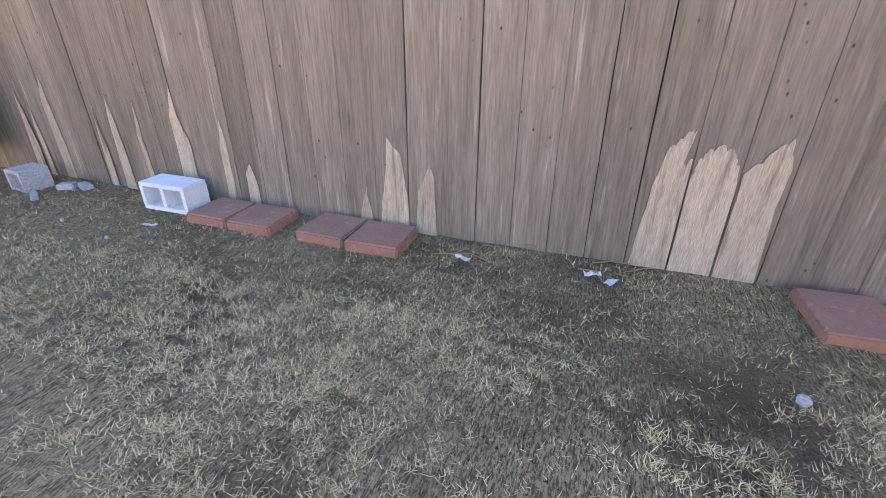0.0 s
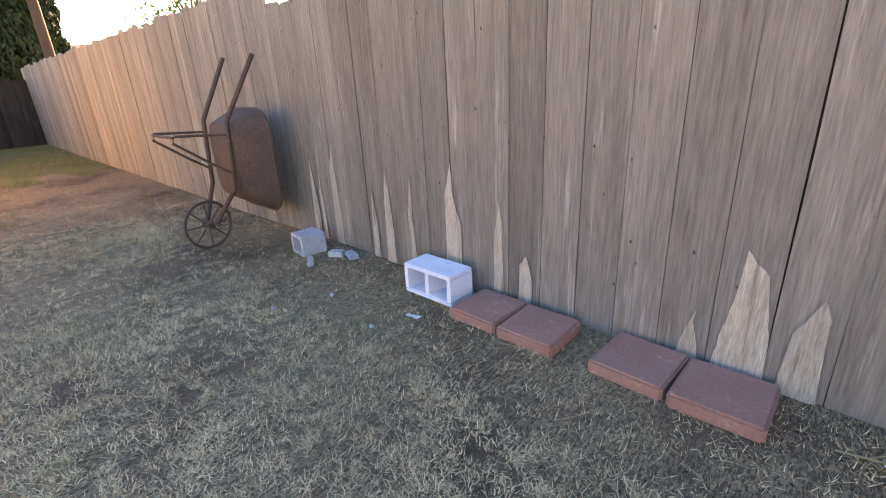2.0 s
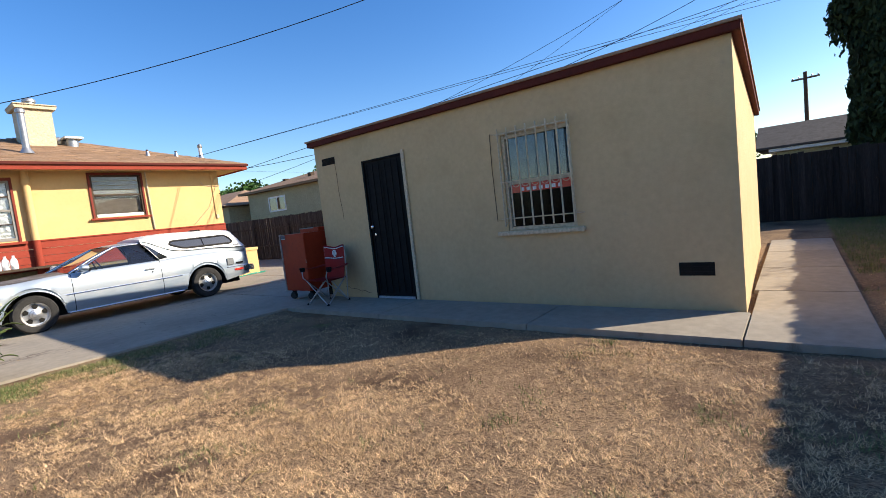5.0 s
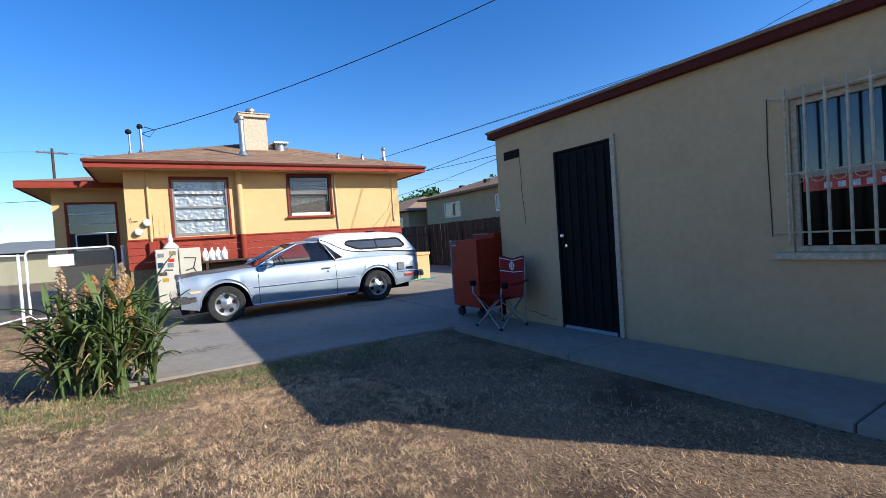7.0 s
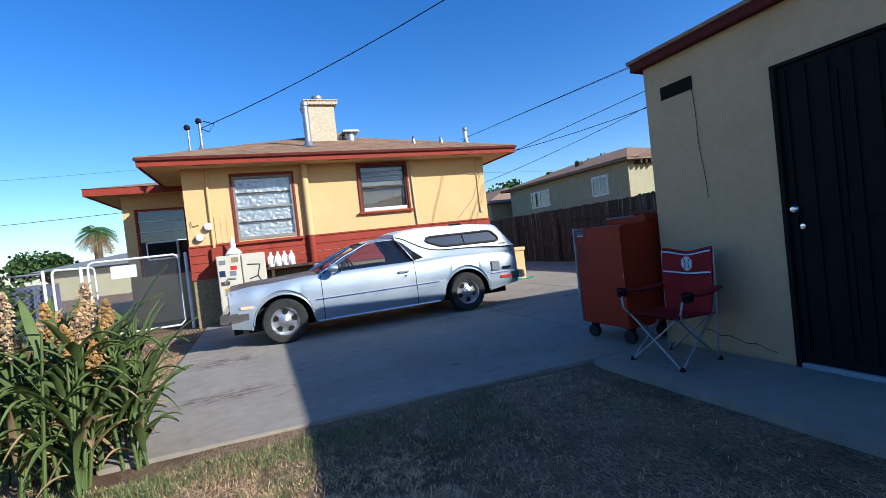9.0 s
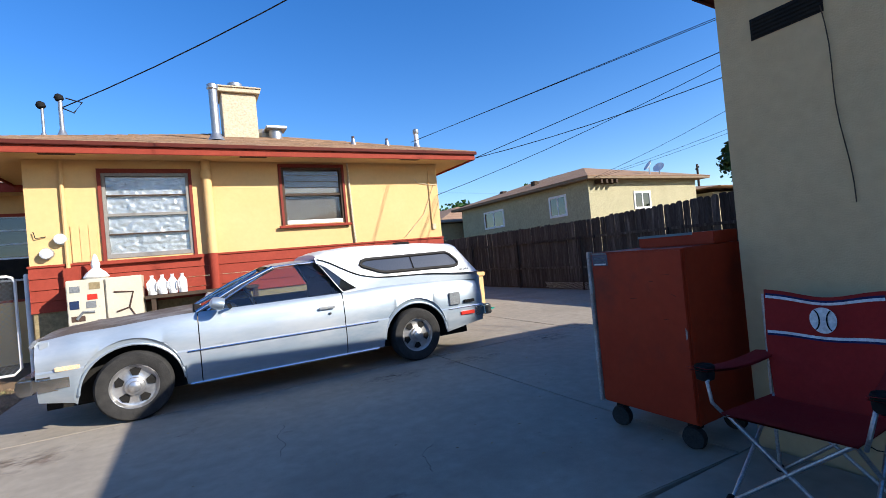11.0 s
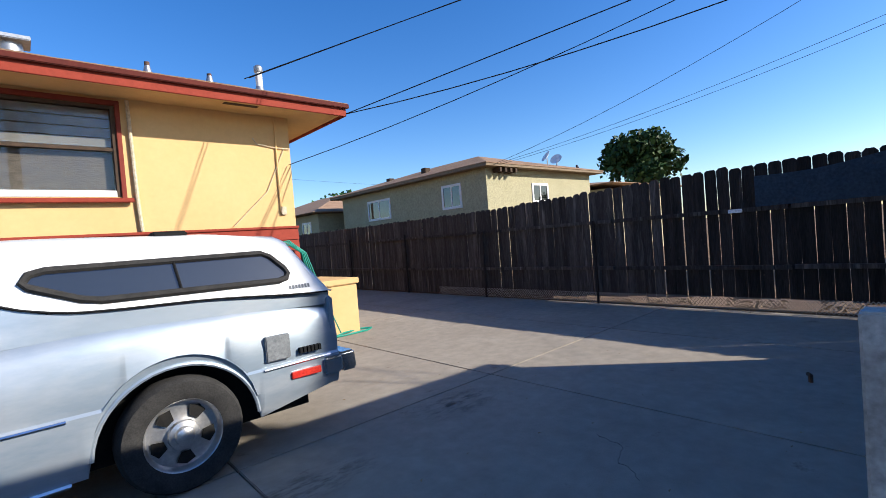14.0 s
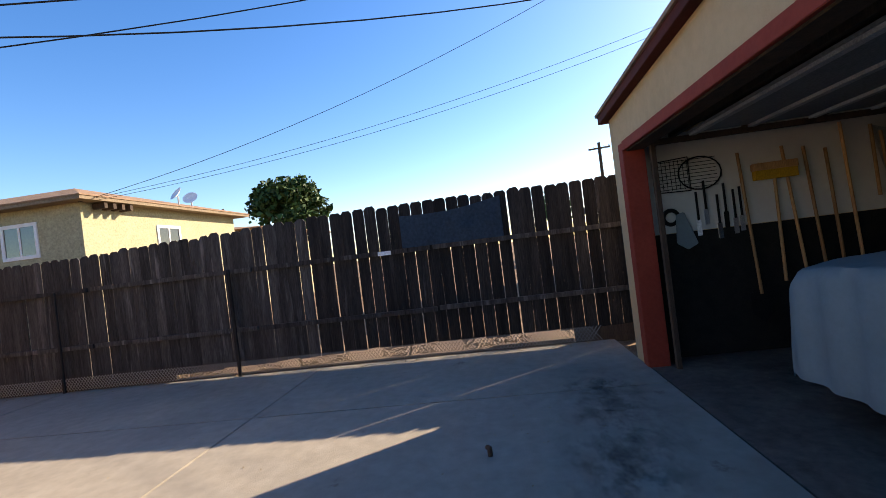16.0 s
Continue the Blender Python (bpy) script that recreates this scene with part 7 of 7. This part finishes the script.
for k in range(900):
    v = Vector((r7.gauss(0, 0.2), r7.gauss(0, 0.2), r7.gauss(0, 0.5)))
    pts.append((CX + 0.4 + v.x, CY - 2.3 + v.y, 7.7 + v.z))
leaf_cloud("crown", pts, 0.21, M["cypress_leaf"], cy, seed=2, up=2.0, stretch_=1.5)
part("inner_crown", Shape().lathe([(1.3, 0.3), (1.75, 2.8), (1.75, 7.0), (1.1, 12.0), (0.4, 15.4)], 14, pose(CX, CY, 0)), M["cypress_leaf"], cy, smooth=60)


def palm(x, y, h, r0, label, fronds=26, ln=2.2):
    d = thing("palm_tree", label, "palm", (x, y, 0))
    rr = random.Random(int(x * 10))
    prof = [(r0 * (1.25 - 0.35 * k / 30) * (1 + 0.06 * (k % 2)), h * k / 30) for k in range(31)]
    part("trunk", Shape().lathe(prof, 12, pose(x, y, -0.1)), M["bark"], d)
    for k in range(fronds):
        a, e = rr.uniform(0, 6.28), rr.uniform(-1.1, 1.2)
        line = [Vector((x + t_ * ln * math.cos(a) * math.cos(e), y + t_ * ln * math.sin(a) * math.cos(e), h + t_ * ln * math.sin(e) - 0.9 * t_ * t_)) for t_ in (0, 0.35, 0.7, 1.0)]
        sh = Shape().tube(line, 0.02, 4)
        for j in range(12):
            t_ = 0.3 + 0.7 * j / 11
            base = line[0].lerp(line[3], t_) + Vector((0, 0, 0.25 * math.sin(t_ * 3.14)))
            for s_ in (1, -1):
                tip = base + Vector((-math.sin(a) * s_ * 0.55 + math.cos(a) * 0.3, math.cos(a) * s_ * 0.55 + math.sin(a) * 0.3, -0.25))
                sh.add([base, base.lerp(tip, 0.5) + Vector((0, 0, 0.05)), tip], [(0, 1, 2)])
        part("frond", sh, M["leaf"] if e > -0.2 else M["dry_leaf"], d)


palm(10.6, -60.0, 6.0, 0.35, "distant fan palm above the rooftops", 64, 1.6)
palm(-6.95, 5.68, 9.5, 0.2, "palm trunk rising behind the plank fence", 20, 2.4)


# ---- sorghum clump at the drive's edge ----
def sorghum():
    d = thing("sorghum_plant", "clump of green sorghum with rusty seed heads and withered leaves", "plant", (-3.05, -7.5, 0))
    r = random.Random(21)
    for k in range(58):
        a, q = r.uniform(0, 6.28), 0.42 * math.sqrt(r.random())
        bx, by = -3.05 + 1.15 * q * math.cos(a), -7.5 + q * math.sin(a)
        h = r.uniform(0.5, 1.0)
        tip = Vector((bx + r.uniform(-0.12, 0.12), by + r.uniform(-0.12, 0.12), h))
        st = part("stalk", Shape().tube([(bx, by, -0.05), (lerp(bx, tip.x, 0.6), lerp(by, tip.y, 0.6), h * 0.6), tip], [0.012, 0.009, 0.006], 6), M["sorghum_leaf"], d)
        for j in range(9):
            z = h * (0.06 + 0.86 * j / 9)
            b = r.uniform(0, 6.28)
            ln, w_ = r.uniform(0.24, 0.42), r.uniform(0.018, 0.034)
            lift, droop = r.uniform(1.2, 2.3), r.uniform(0.6, 1.7)
            base = Vector((lerp(bx, tip.x, z / h), lerp(by, tip.y, z / h), z))
            side = Vector((-math.sin(b), math.cos(b), 0))
            rows = []
            for i in range(9):
                t_ = i / 8
                c = base + Vector((math.cos(b) * ln * t_, math.sin(b) * ln * t_, ln * (lift * t_ - droop * t_ * t_)))
                c.z = max(c.z, 0.0)
                ww = w_ * math.sin(min(1.0, t_ * 1.6 + 0.25) * 1.57) * (1 - t_ ** 3)
                rows.append([c - side * ww, c + Vector((0, 0, -0.012)), c + side * ww])
            part("leaf", Shape().grid(rows), M["dry_leaf"] if (j < 1 and r.random() < 0.55) or r.random() < 0.1 else M["sorghum_leaf"], st, smooth=70)
        if k % 3 == 0:
            sd = Shape()
            hl = r.uniform(0.16, 0.3)
            for j in range(130):
                t_ = r.random()
                b = r.uniform(0, 6.28)
                q = (0.045 * math.sin(t_ * 2.6 + 0.3)) * r.uniform(0.3, 1.1)
                c = tip + Vector((q * math.cos(b), q * math.sin(b), t_ * hl))
                e = r.uniform(0.007, 0.013)
                sd.add([c + Vector((e, 0, 0)), c + Vector((-e, e, 0)), c + Vector((-e, -e, 0)), c + Vector((0, 0, e * 2))], [(0, 1, 3), (1, 2, 3), (2, 0, 3)])
            part("seed_head", sd, M["seed"] if r.random() < 0.6 else M["dry_grass"], st)


sorghum()
r8 = random.Random(8)
pts = [(r8.gauss(0.2, 0.23), GYL + 0.42 + r8.gauss(0.05, 0.1), abs(r8.gauss(0.7, 0.5)) % 1.65) for k in range(1700)]
vine = thing("vine_hedge", "leafy green vine covering the wire fence", "vine", (2.5, GYL, 0))
leaf_cloud("foliage", pts, 0.1, M["tree_leaf"], vine, seed=3, up=0.2)
part("stem", Shape().tube([(0.1, GYL + 0.45, -0.05), (0.2, GYL + 0.46, 0.8), (0.35, GYL + 0.44, 1.4), (0.9, GYL + 0.44, 1.5)], 0.015, 6), M["bark"], vine)


# ---- poles, wires, neighbours ----
def utility_pole(x, y, h, arm, label, turn=0):
    d = thing("utility_pole", label, "utility pole", (x, y, 0))
    part("pole", Shape().lathe([(0.16, -0.2), (0.11, h)], 12, pose(x, y, 0)), M["wood_dark"], d, smooth=60)
    if arm:
        m = pose(x, y, 0, 0, 0, turn)
        part("crossarm", Shape().box(-arm, -0.05, h - 0.5, arm, 0.05, h - 0.38, m), M["bark"], d)
        for k in (-0.9, -0.45, 0.45, 0.9):
            part("insulator", Shape().lathe([(0.03, 0), (0.05, 0.06), (0.02, 0.14)], 8, m @ pose(k * arm, 0, h - 0.38)), M["dull_metal"], d)
    return d


up = utility_pole(-20.1, 3.72, 12.3, 0, "tall wooden utility pole beside the cypress")
part("transformer_box", Shape().box(-19.98, 3.57, 6.2, -19.85, 3.87, 6.8), M["dull_metal"], up, bevel=0.01)
utility_pole(-55, -36.7, 8.6, 1.1, "distant wooden utility pole with crossarm", 40)
utility_pole(-45, 0.4, 8.1, 0.8, "distant wooden utility pole with crossarm", 80)
utility_pole(4.5, -60, 12.4, 1.2, "distant wooden utility pole with crossarm", 20)


def wire(a, b, sag, r, label="black overhead cable between pole and roof"):
    a, b = Vector(a), Vector(b)
    pts = [a.lerp(b, i / 24) - Vector((0, 0, sag * 4 * (i / 24) * (1 - i / 24))) for i in range(25)]
    solid("overhead_wire", Shape().tube(pts, r * 0.65, 5), M["cable"], label, "wire", group="overhead wires", smooth=60)


PT = (-20.1, 3.72)
wire((-3.45, -15.1, 4.3), (*PT, 12.1), 1.52, 0.014)
wire((-10.65, -13.92, 3.3), (*PT, 6.85), 0.0, 0.012)
wire((-10.65, -13.92, 3.3), (*PT, 9.24), 1.36, 0.012)
wire((-9.95, -14.5, 2.6), (*PT, 10.8), 1.18, 0.009)
wire((-9.3, -14.2, 3.68), (*PT, 6.1), -0.05, 0.009)
wire((-9.36, -14.2, 3.7), (*PT, 6.3), -0.02, 0.009)
wire((-18.7, -18.43, 3.6), (*PT, 12.1), 1.29, 0.010)
wire((-18.7, -18.43, 3.62), (*PT, 8.3), 0.81, 0.008)
wire((-18.9, -18.43, 3.62), (*PT, 8.1), 0.86, 0.008)
wire((*PT, 9.9), (-45, 40, 10.5), 0.6, 0.012)
wire((*PT, 9.6), (-46, 40, 10.2), 0.6, 0.012)
wire((60, -62, 11.2), (4.5, -60, 12.1), 0.4, 0.02)
wire((40, -28, 3.9), (-2.0, -24.5, 3.75), 0.5, 0.016)
wire((4.5, -60, 12.1), (-60, -72, 11.0), 0.6, 0.02)


def nb_window(d, at, w_, h, axis):
    """A white-framed slider set in a wall: axis is the wall's normal."""
    x, y, z = at
    m = pose(x, y, z, 0, 0, 0 if axis == "y" else -90)
    f_ = Shape().box(-w_ / 2, -0.05, 0, -w_ / 2 + 0.09, 0.02, h, m).box(w_ / 2 - 0.09, -0.05, 0, w_ / 2, 0.02, h, m).box(-w_ / 2 + 0.09, -0.05, 0, w_ / 2 - 0.09, 0.02, 0.09, m).box(-w_ / 2 + 0.09, -0.05, h - 0.09, w_ / 2 - 0.09, 0.02, h, m).box(-0.03, -0.04, 0.09, 0.03, 0.01, h - 0.09, m)
    win = part("window", f_, M["white_paint"], d, bevel=0.004)
    for a, b in ((-w_ / 2 + 0.09, -0.03), (0.03, w_ / 2 - 0.09)):
        part("pane", Shape().box(a, -0.012, 0.09, b, -0.004, h - 0.09, m), M["dark_glass"], win)


nb = thing("neighbour_house", "low olive-grey stucco house with a brown hipped roof beyond the fence", "house", (-22, -22, 0))
part("wall", Shape().box(-25.5, -28.0, -0.1, -18.75, -18.45, 3.7), M["nb_wall"], nb)
part("fascia", Shape().box(-26.0, -28.5, 3.62, -18.35, -18.05, 3.71), surface("tan_eave_paint", (0.2, 0.148, 0.095), (0.24, 0.18, 0.115), 3, 0.8, bump=0.1), nb)
hip_roof(-26.0, -18.35, -28.5, -18.05, 3.74, 1.1, M["shingle"], nb, along="y")
nb_window(nb, (-18.74, -20.2, 2.38), 1.05, 0.9, "x")
nb_window(nb, (-18.74, -24.9, 2.35), 1.75, 0.9, "x")
nb_window(nb, (-21.8, -18.44, 2.4), 1.05, 0.75, "y")
for k in range(4):
    part("rafter_tail", Shape().box(-19.2 - 0.28 * k, -18.44, 3.45, -19.1 - 0.28 * k, -18.1, 3.6), M["wood_dark"], nb)
for xx, yy in ((-20.0, -23.0), (-20.3, -26.0)):
    part("roof_vent", Shape().box(xx - 0.15, yy - 0.15, 4.1, xx + 0.15, yy + 0.15, 4.4), M["wood_dark"], nb, bevel=0.02)
nb2 = thing("neighbour_house", "small stucco outbuilding with a brown hipped roof next door", "house", (-21, -33, 0))
part("wall", Shape().box(-24.0, -38, -0.1, -18.0, -29.2, 3.05), M["nb_wall"], nb2)
hip_roof(-24.5, -17.5, -38.5, -28.7, 3.12, 1.25, M["shingle"], nb2, along="y")
nb_window(nb2, (-17.99, -30.5, 1.9), 1.0, 0.8, "x")
nb3 = thing("neighbour_house", "low house with a pale flat eave beyond the fence", "house", (-30, -20, 0))
part("wall", Shape().box(-34, -24, -0.1, -26.5, -18.3, 3.0), M["nb_wall"], nb3)
hip_roof(-34.6, -26.0, -24.6, -17.6, 3.2, 0.5, M["shingle"], nb3, along="x")
nb4 = thing("neighbour_house", "grey-roofed house beyond the back fence", "house", (-37, 4, 0))
part("wall", Shape().box(-41, -1.2, -0.1, -34.3, 9.0, 2.45), M["nb_wall"], nb4)
part("eave_board", Shape().box(-41.5, -1.5, 2.46, -33.9, 9.4, 2.62), M["white_paint"], nb4)
part("roof", Shape().prism([(-41.6, 2.64), (-33.8, 2.64), (-33.8, 2.74), (-37.7, 4.15), (-41.6, 2.74)], -2.1, 9.6, "y"), surface("grey_shingle", (0.065, 0.058, 0.053), (0.105, 0.095, 0.088), 4, 0.95, bump=0.4, fine=0.4), nb4)
nb5 = thing("distant_house", "long low house with a grey roof far down the block", "house", (2, -44, 0))
part("wall", Shape().box(-6, -50, -0.1, 9, -43, 1.95), M["nb_wall"], nb5)
hip_roof(-6.8, 9.8, -50.8, -42.2, 2.1, 0.85, surface("slate_shingle", (0.17, 0.18, 0.18), (0.22, 0.23, 0.23), 4, 0.95, bump=0.3), nb5, along="x")
dish = thing("satellite_dish", "white satellite dish on the neighbour's roof edge", "satellite dish", (-22.6, -18.6, 3.9))
for k, (x, y, z) in enumerate(((-22.5, -18.5, 4.05), (-23.3, -18.6, 4.0))):
    part("reflector", Shape().lathe([(0.02, 0.02), (0.13, 0.03), (0.24, 0.08), (0.245, 0.085), (0.13, 0.045), (0.02, 0.03)], 18, pose(x, y, z + 0.15, 55, 0, 60 + 40 * k)), M["plastic_white"], dish, smooth=50)
    part("arm", Shape().tube([(x, y, z - 0.2), (x, y, z + 0.1)], 0.03, 6), M["dull_metal"], dish)


# ---- grass ----
def blades(name, n, place, height, width, lean, material, label, seed):
    """Single-triangle blades of grass as one sheet of stuff."""
    rg = np.random.RandomState(seed)
    base = []
    while len(base) < n:
        x, y = rg.uniform(-18.4, 4.6), rg.uniform(-14.4, 2.7)
        if (x < -6.98 and y < 0.16) or (y < EDGE_Y + 0.02 and x < -3.1) or rg.rand() > place(x, y):
            continue
        base.append((x, y, relief(x, y) - 0.002))
    p = np.array(base)
    a = rg.uniform(0, 6.283, n)
    h = height * rg.uniform(0.5, 1.5, n)
    t_ = np.clip(rg.normal(lean, 0.3, n), 0.05, 1.5)
    w_ = width * rg.uniform(0.7, 1.3, n)
    side = np.stack([-np.sin(a), np.cos(a), np.zeros(n)], 1) * w_[:, None]
    tip = p + np.stack([np.cos(a) * np.sin(t_), np.sin(a) * np.sin(t_), np.cos(t_)], 1) * h[:, None]
    v = np.stack([p - side, p + side, tip], 1).reshape(-1, 3)
    me = bpy.data.meshes.new(name)
    me.from_pydata(v.tolist(), [], [(3 * i, 3 * i + 1, 3 * i + 2) for i in range(n)])
    me.materials.append(material)
    tagged(new(name, me), label, "grass", kind="stuff")


def lawn(x, y):
    near = 1.0 if -7.2 < x < 2.2 else max(0.16, 1.0 + 0.28 * (x + 7.2)) if x < 0 else 0.16
    d = noise.noise((x * 0.8, y * 0.8, 9)) * 0.7 + noise.noise((x * 2.6, y * 2.6, 2)) * 0.5 + noise.noise((x * 13, y * 13, 5)) * 0.9
    keep = min(1.0, max(0.03, 0.42 + 1.25 * d))
    if y < -7.2:
        keep *= 0.55 if y > -11.5 else 0.2
    if y > 1.9:
        keep *= 0.3
    if x < -6.75:
        keep *= 0.15
    if x < -5.2 + 0.7 * noise.noise((y * 0.9, 3.0, 1.0)) and -7.1 < y < -2.0:
        keep *= 0.22
    return near * keep


def greens(x, y):
    d = noise.noise((x * 1.9 + 5, y * 1.9, 4)) + 0.45 * noise.noise((x * 5.5, y * 5.5, 7))
    keep = max(0.002, d - 0.36) * 3.0
    if x < -9.0:
        keep = max(keep, 0.3 if x < -11.5 else 0.04)
    if y > 2.2:
        keep *= 0.3
    return min(1.0, keep)


def verge(x, y):
    """Green strip along the drive, thinning out to the garage."""
    if y > -6.35 or y < -7.3 or x < -5.9:
        return 0.0
    d = noise.noise((x * 2.2, y * 2.2, 14))
    return max(0.0, (0.75 if x > -4.6 else 0.35) * (1 if y < -6.75 else 0.45) + 0.9 * d)


blades("dry_grass", 1150000, lawn, 0.032, 0.0021, 1.2, M["dry_grass"], "short dead straw-coloured grass on dirt", 1)
blades("green_grass", 42000, greens, 0.046, 0.0021, 0.8, M["green_grass"], "patches of short green grass in the lawn", 2)
blades("green_grass", 42000, verge, 0.05, 0.0024, 0.8, M["green_grass"], "green grass strip along the concrete drive", 3)
blades("green_grass", 26000, lambda x, y: 1.0 if x < -11.0 + 1.5 * noise.noise((x, y * 2, 1)) and y > 0.2 else 0.0, 0.06, 0.003, 0.7, M["green_grass"], "green grass at the end of the side yard", 4)

# ---- cracks in the concrete ----
for k, pts in enumerate((((-5.55, -9.0), (-5.62, -9.2), (-5.6, -9.45), (-5.72, -9.7)), ((-6.3, -8.1), (-6.35, -8.35), (-6.5, -8.5)), ((-9.2, -9.0), (-9.32, -9.2), (-9.5, -9.25), (-9.55, -9.5)), ((-4.3, -8.2), (-4.5, -8.4), (-4.45, -8.7)))):
    rc = random.Random(k + 60)
    line = []
    for (xa, ya), (xb, yb) in zip(pts, pts[1:]):
        for q in range(6):
            line.append((lerp(xa, xb, q / 6) + rc.uniform(-0.014, 0.014), lerp(ya, yb, q / 6) + rc.uniform(-0.014, 0.014), 0.0004))
    solid("concrete_crack", Shape().tube(line, 0.0014, 4), M["wood_dark"], "thin dark crack across grey concrete", "crack", group="cracks in the drive", kind="structure")
# ---- oil and rust stains on the drive ----
def stain_material(name, colour, scale, cover):
    """A soaked-in stain that thins out towards its rim in blotches."""
    m = bpy.data.materials.new(name)
    m.use_nodes = True
    n, l = m.node_tree.nodes, m.node_tree.links
    p = n["Principled BSDF"]
    p.inputs["Base Color"].default_value = (*colour, 1.0)
    p.inputs["Roughness"].default_value = 0.75
    tc = n.new("ShaderNodeTexCoord")
    ball = n.new("ShaderNodeTexGradient")
    ball.gradient_type = "SPHERICAL"
    l.new(tc.outputs["Object"], ball.inputs["Vector"])
    info, off = n.new("ShaderNodeObjectInfo"), n.new("ShaderNodeVectorMath")
    off.operation = "MULTIPLY_ADD"
    l.new(info.outputs["Random"], off.inputs[0])
    off.inputs[1].default_value = (41.0, 23.0, 67.0)
    l.new(tc.outputs["Object"], off.inputs[2])
    t = n.new("ShaderNodeTexNoise")
    t.inputs["Scale"].default_value, t.inputs["Detail"].default_value, t.inputs["Roughness"].default_value = scale, 8.0, 0.7
    l.new(off.outputs[0], t.inputs["Vector"])
    r = n.new("ShaderNodeMapRange")
    r.inputs[1].default_value, r.inputs[2].default_value, r.inputs[4].default_value = 0.44, 0.64, cover
    l.new(t.outputs["Fac"], r.inputs[0])
    k = n.new("ShaderNodeMath")
    k.operation = "MULTIPLY"
    l.new(r.outputs[0], k.inputs[0])
    l.new(ball.outputs["Fac"], k.inputs[1])
    l.new(k.outputs[0], p.inputs["Alpha"])
    return m


M["oil"] = stain_material("old_oil_stain", (0.075, 0.056, 0.04), 3.0, 0.62)
M["rust_stain"] = stain_material("rust_stain", (0.12, 0.07, 0.042), 4.0, 0.8)
for k, (cx, cy, ra, rb, mat_) in enumerate(((-11.75, -7.75, 0.95, 0.55, "oil"), (-11.0, -7.9, 0.7, 0.45, "oil"), (-12.5, -7.7, 0.6, 0.4, "oil"), (-8.0, -10.35, 0.55, 0.2, "rust_stain"), (-7.0, -10.4, 0.4, 0.16, "rust_stain"),
                                            (-3.9, -8.6, 0.7, 0.3, "rust_stain"), (-3.7, -10.3, 0.6, 0.35, "rust_stain"), (-9.4, -10.6, 0.5, 0.3, "rust_stain"), (-10.6, -6.2, 1.0, 0.7, "oil"), (-12.2, -6.0, 0.7, 0.7, "oil"))):
    ob = solid("oil_stain", Shape().add([(math.cos(a), math.sin(a), 0.0) for a in [2 * math.pi * i / 32 for i in range(32)]], [tuple(range(32))]), M[mat_], "dark brownish old stain on grey concrete", "stain", group="stains on the drive", kind="structure")
    ob.matrix_basis = pose(cx, cy, 0.002 + 0.0003 * k) @ Matrix.Diagonal((ra, rb, 1, 1))
# ---- shingle courses on the house roof ----
course = Shape()
r9 = random.Random(9)
run, rise = (EX1 - EX0) / 2, 1.35
sl = math.hypot(run, rise)
for i in range(26):
    t_ = 0.004 + i * 0.165 / sl
    if t_ > 0.97:
        break
    y_, z_ = EY - t_ * run, EZH + 0.09 + t_ * rise
    x_ = EX0 + t_ * run + r9.uniform(0.0, 0.2)
    while x_ < EX1 - t_ * run - 0.1:
        w_ = min(r9.uniform(0.24, 0.34), EX1 - t_ * run - x_)
        d_ = 0.17 / sl
        lift = r9.uniform(0.008, 0.018)
        course.add([(x_, y_, z_ + lift), (x_ + w_ - 0.006, y_, z_ + lift), (x_ + w_ - 0.006, y_ - d_ * run, z_ + d_ * rise + 0.003), (x_, y_ - d_ * run, z_ + d_ * rise + 0.003), (x_, y_, z_ - 0.003), (x_ + w_ - 0.006, y_, z_ - 0.003)], [(0, 1, 2, 3), (4, 5, 1, 0), (4, 0, 3), (5, 2, 1)])
        x_ += w_
tagged(part("shingle_course", course, M["shingle"], house), kind="stuff")

# ---- unseen fence added to the east, keeps the horizon out of reflections ----
fence_e = thing("fence_east", "unseen plank fence added to shut out the horizon", "fence", (5.2, -3, 0), kind="structure")
board_row(fence_e, boards, [(5.2, -9.0 + 0.2245 * k, -0.06, 90, 0) for k in range(52)])
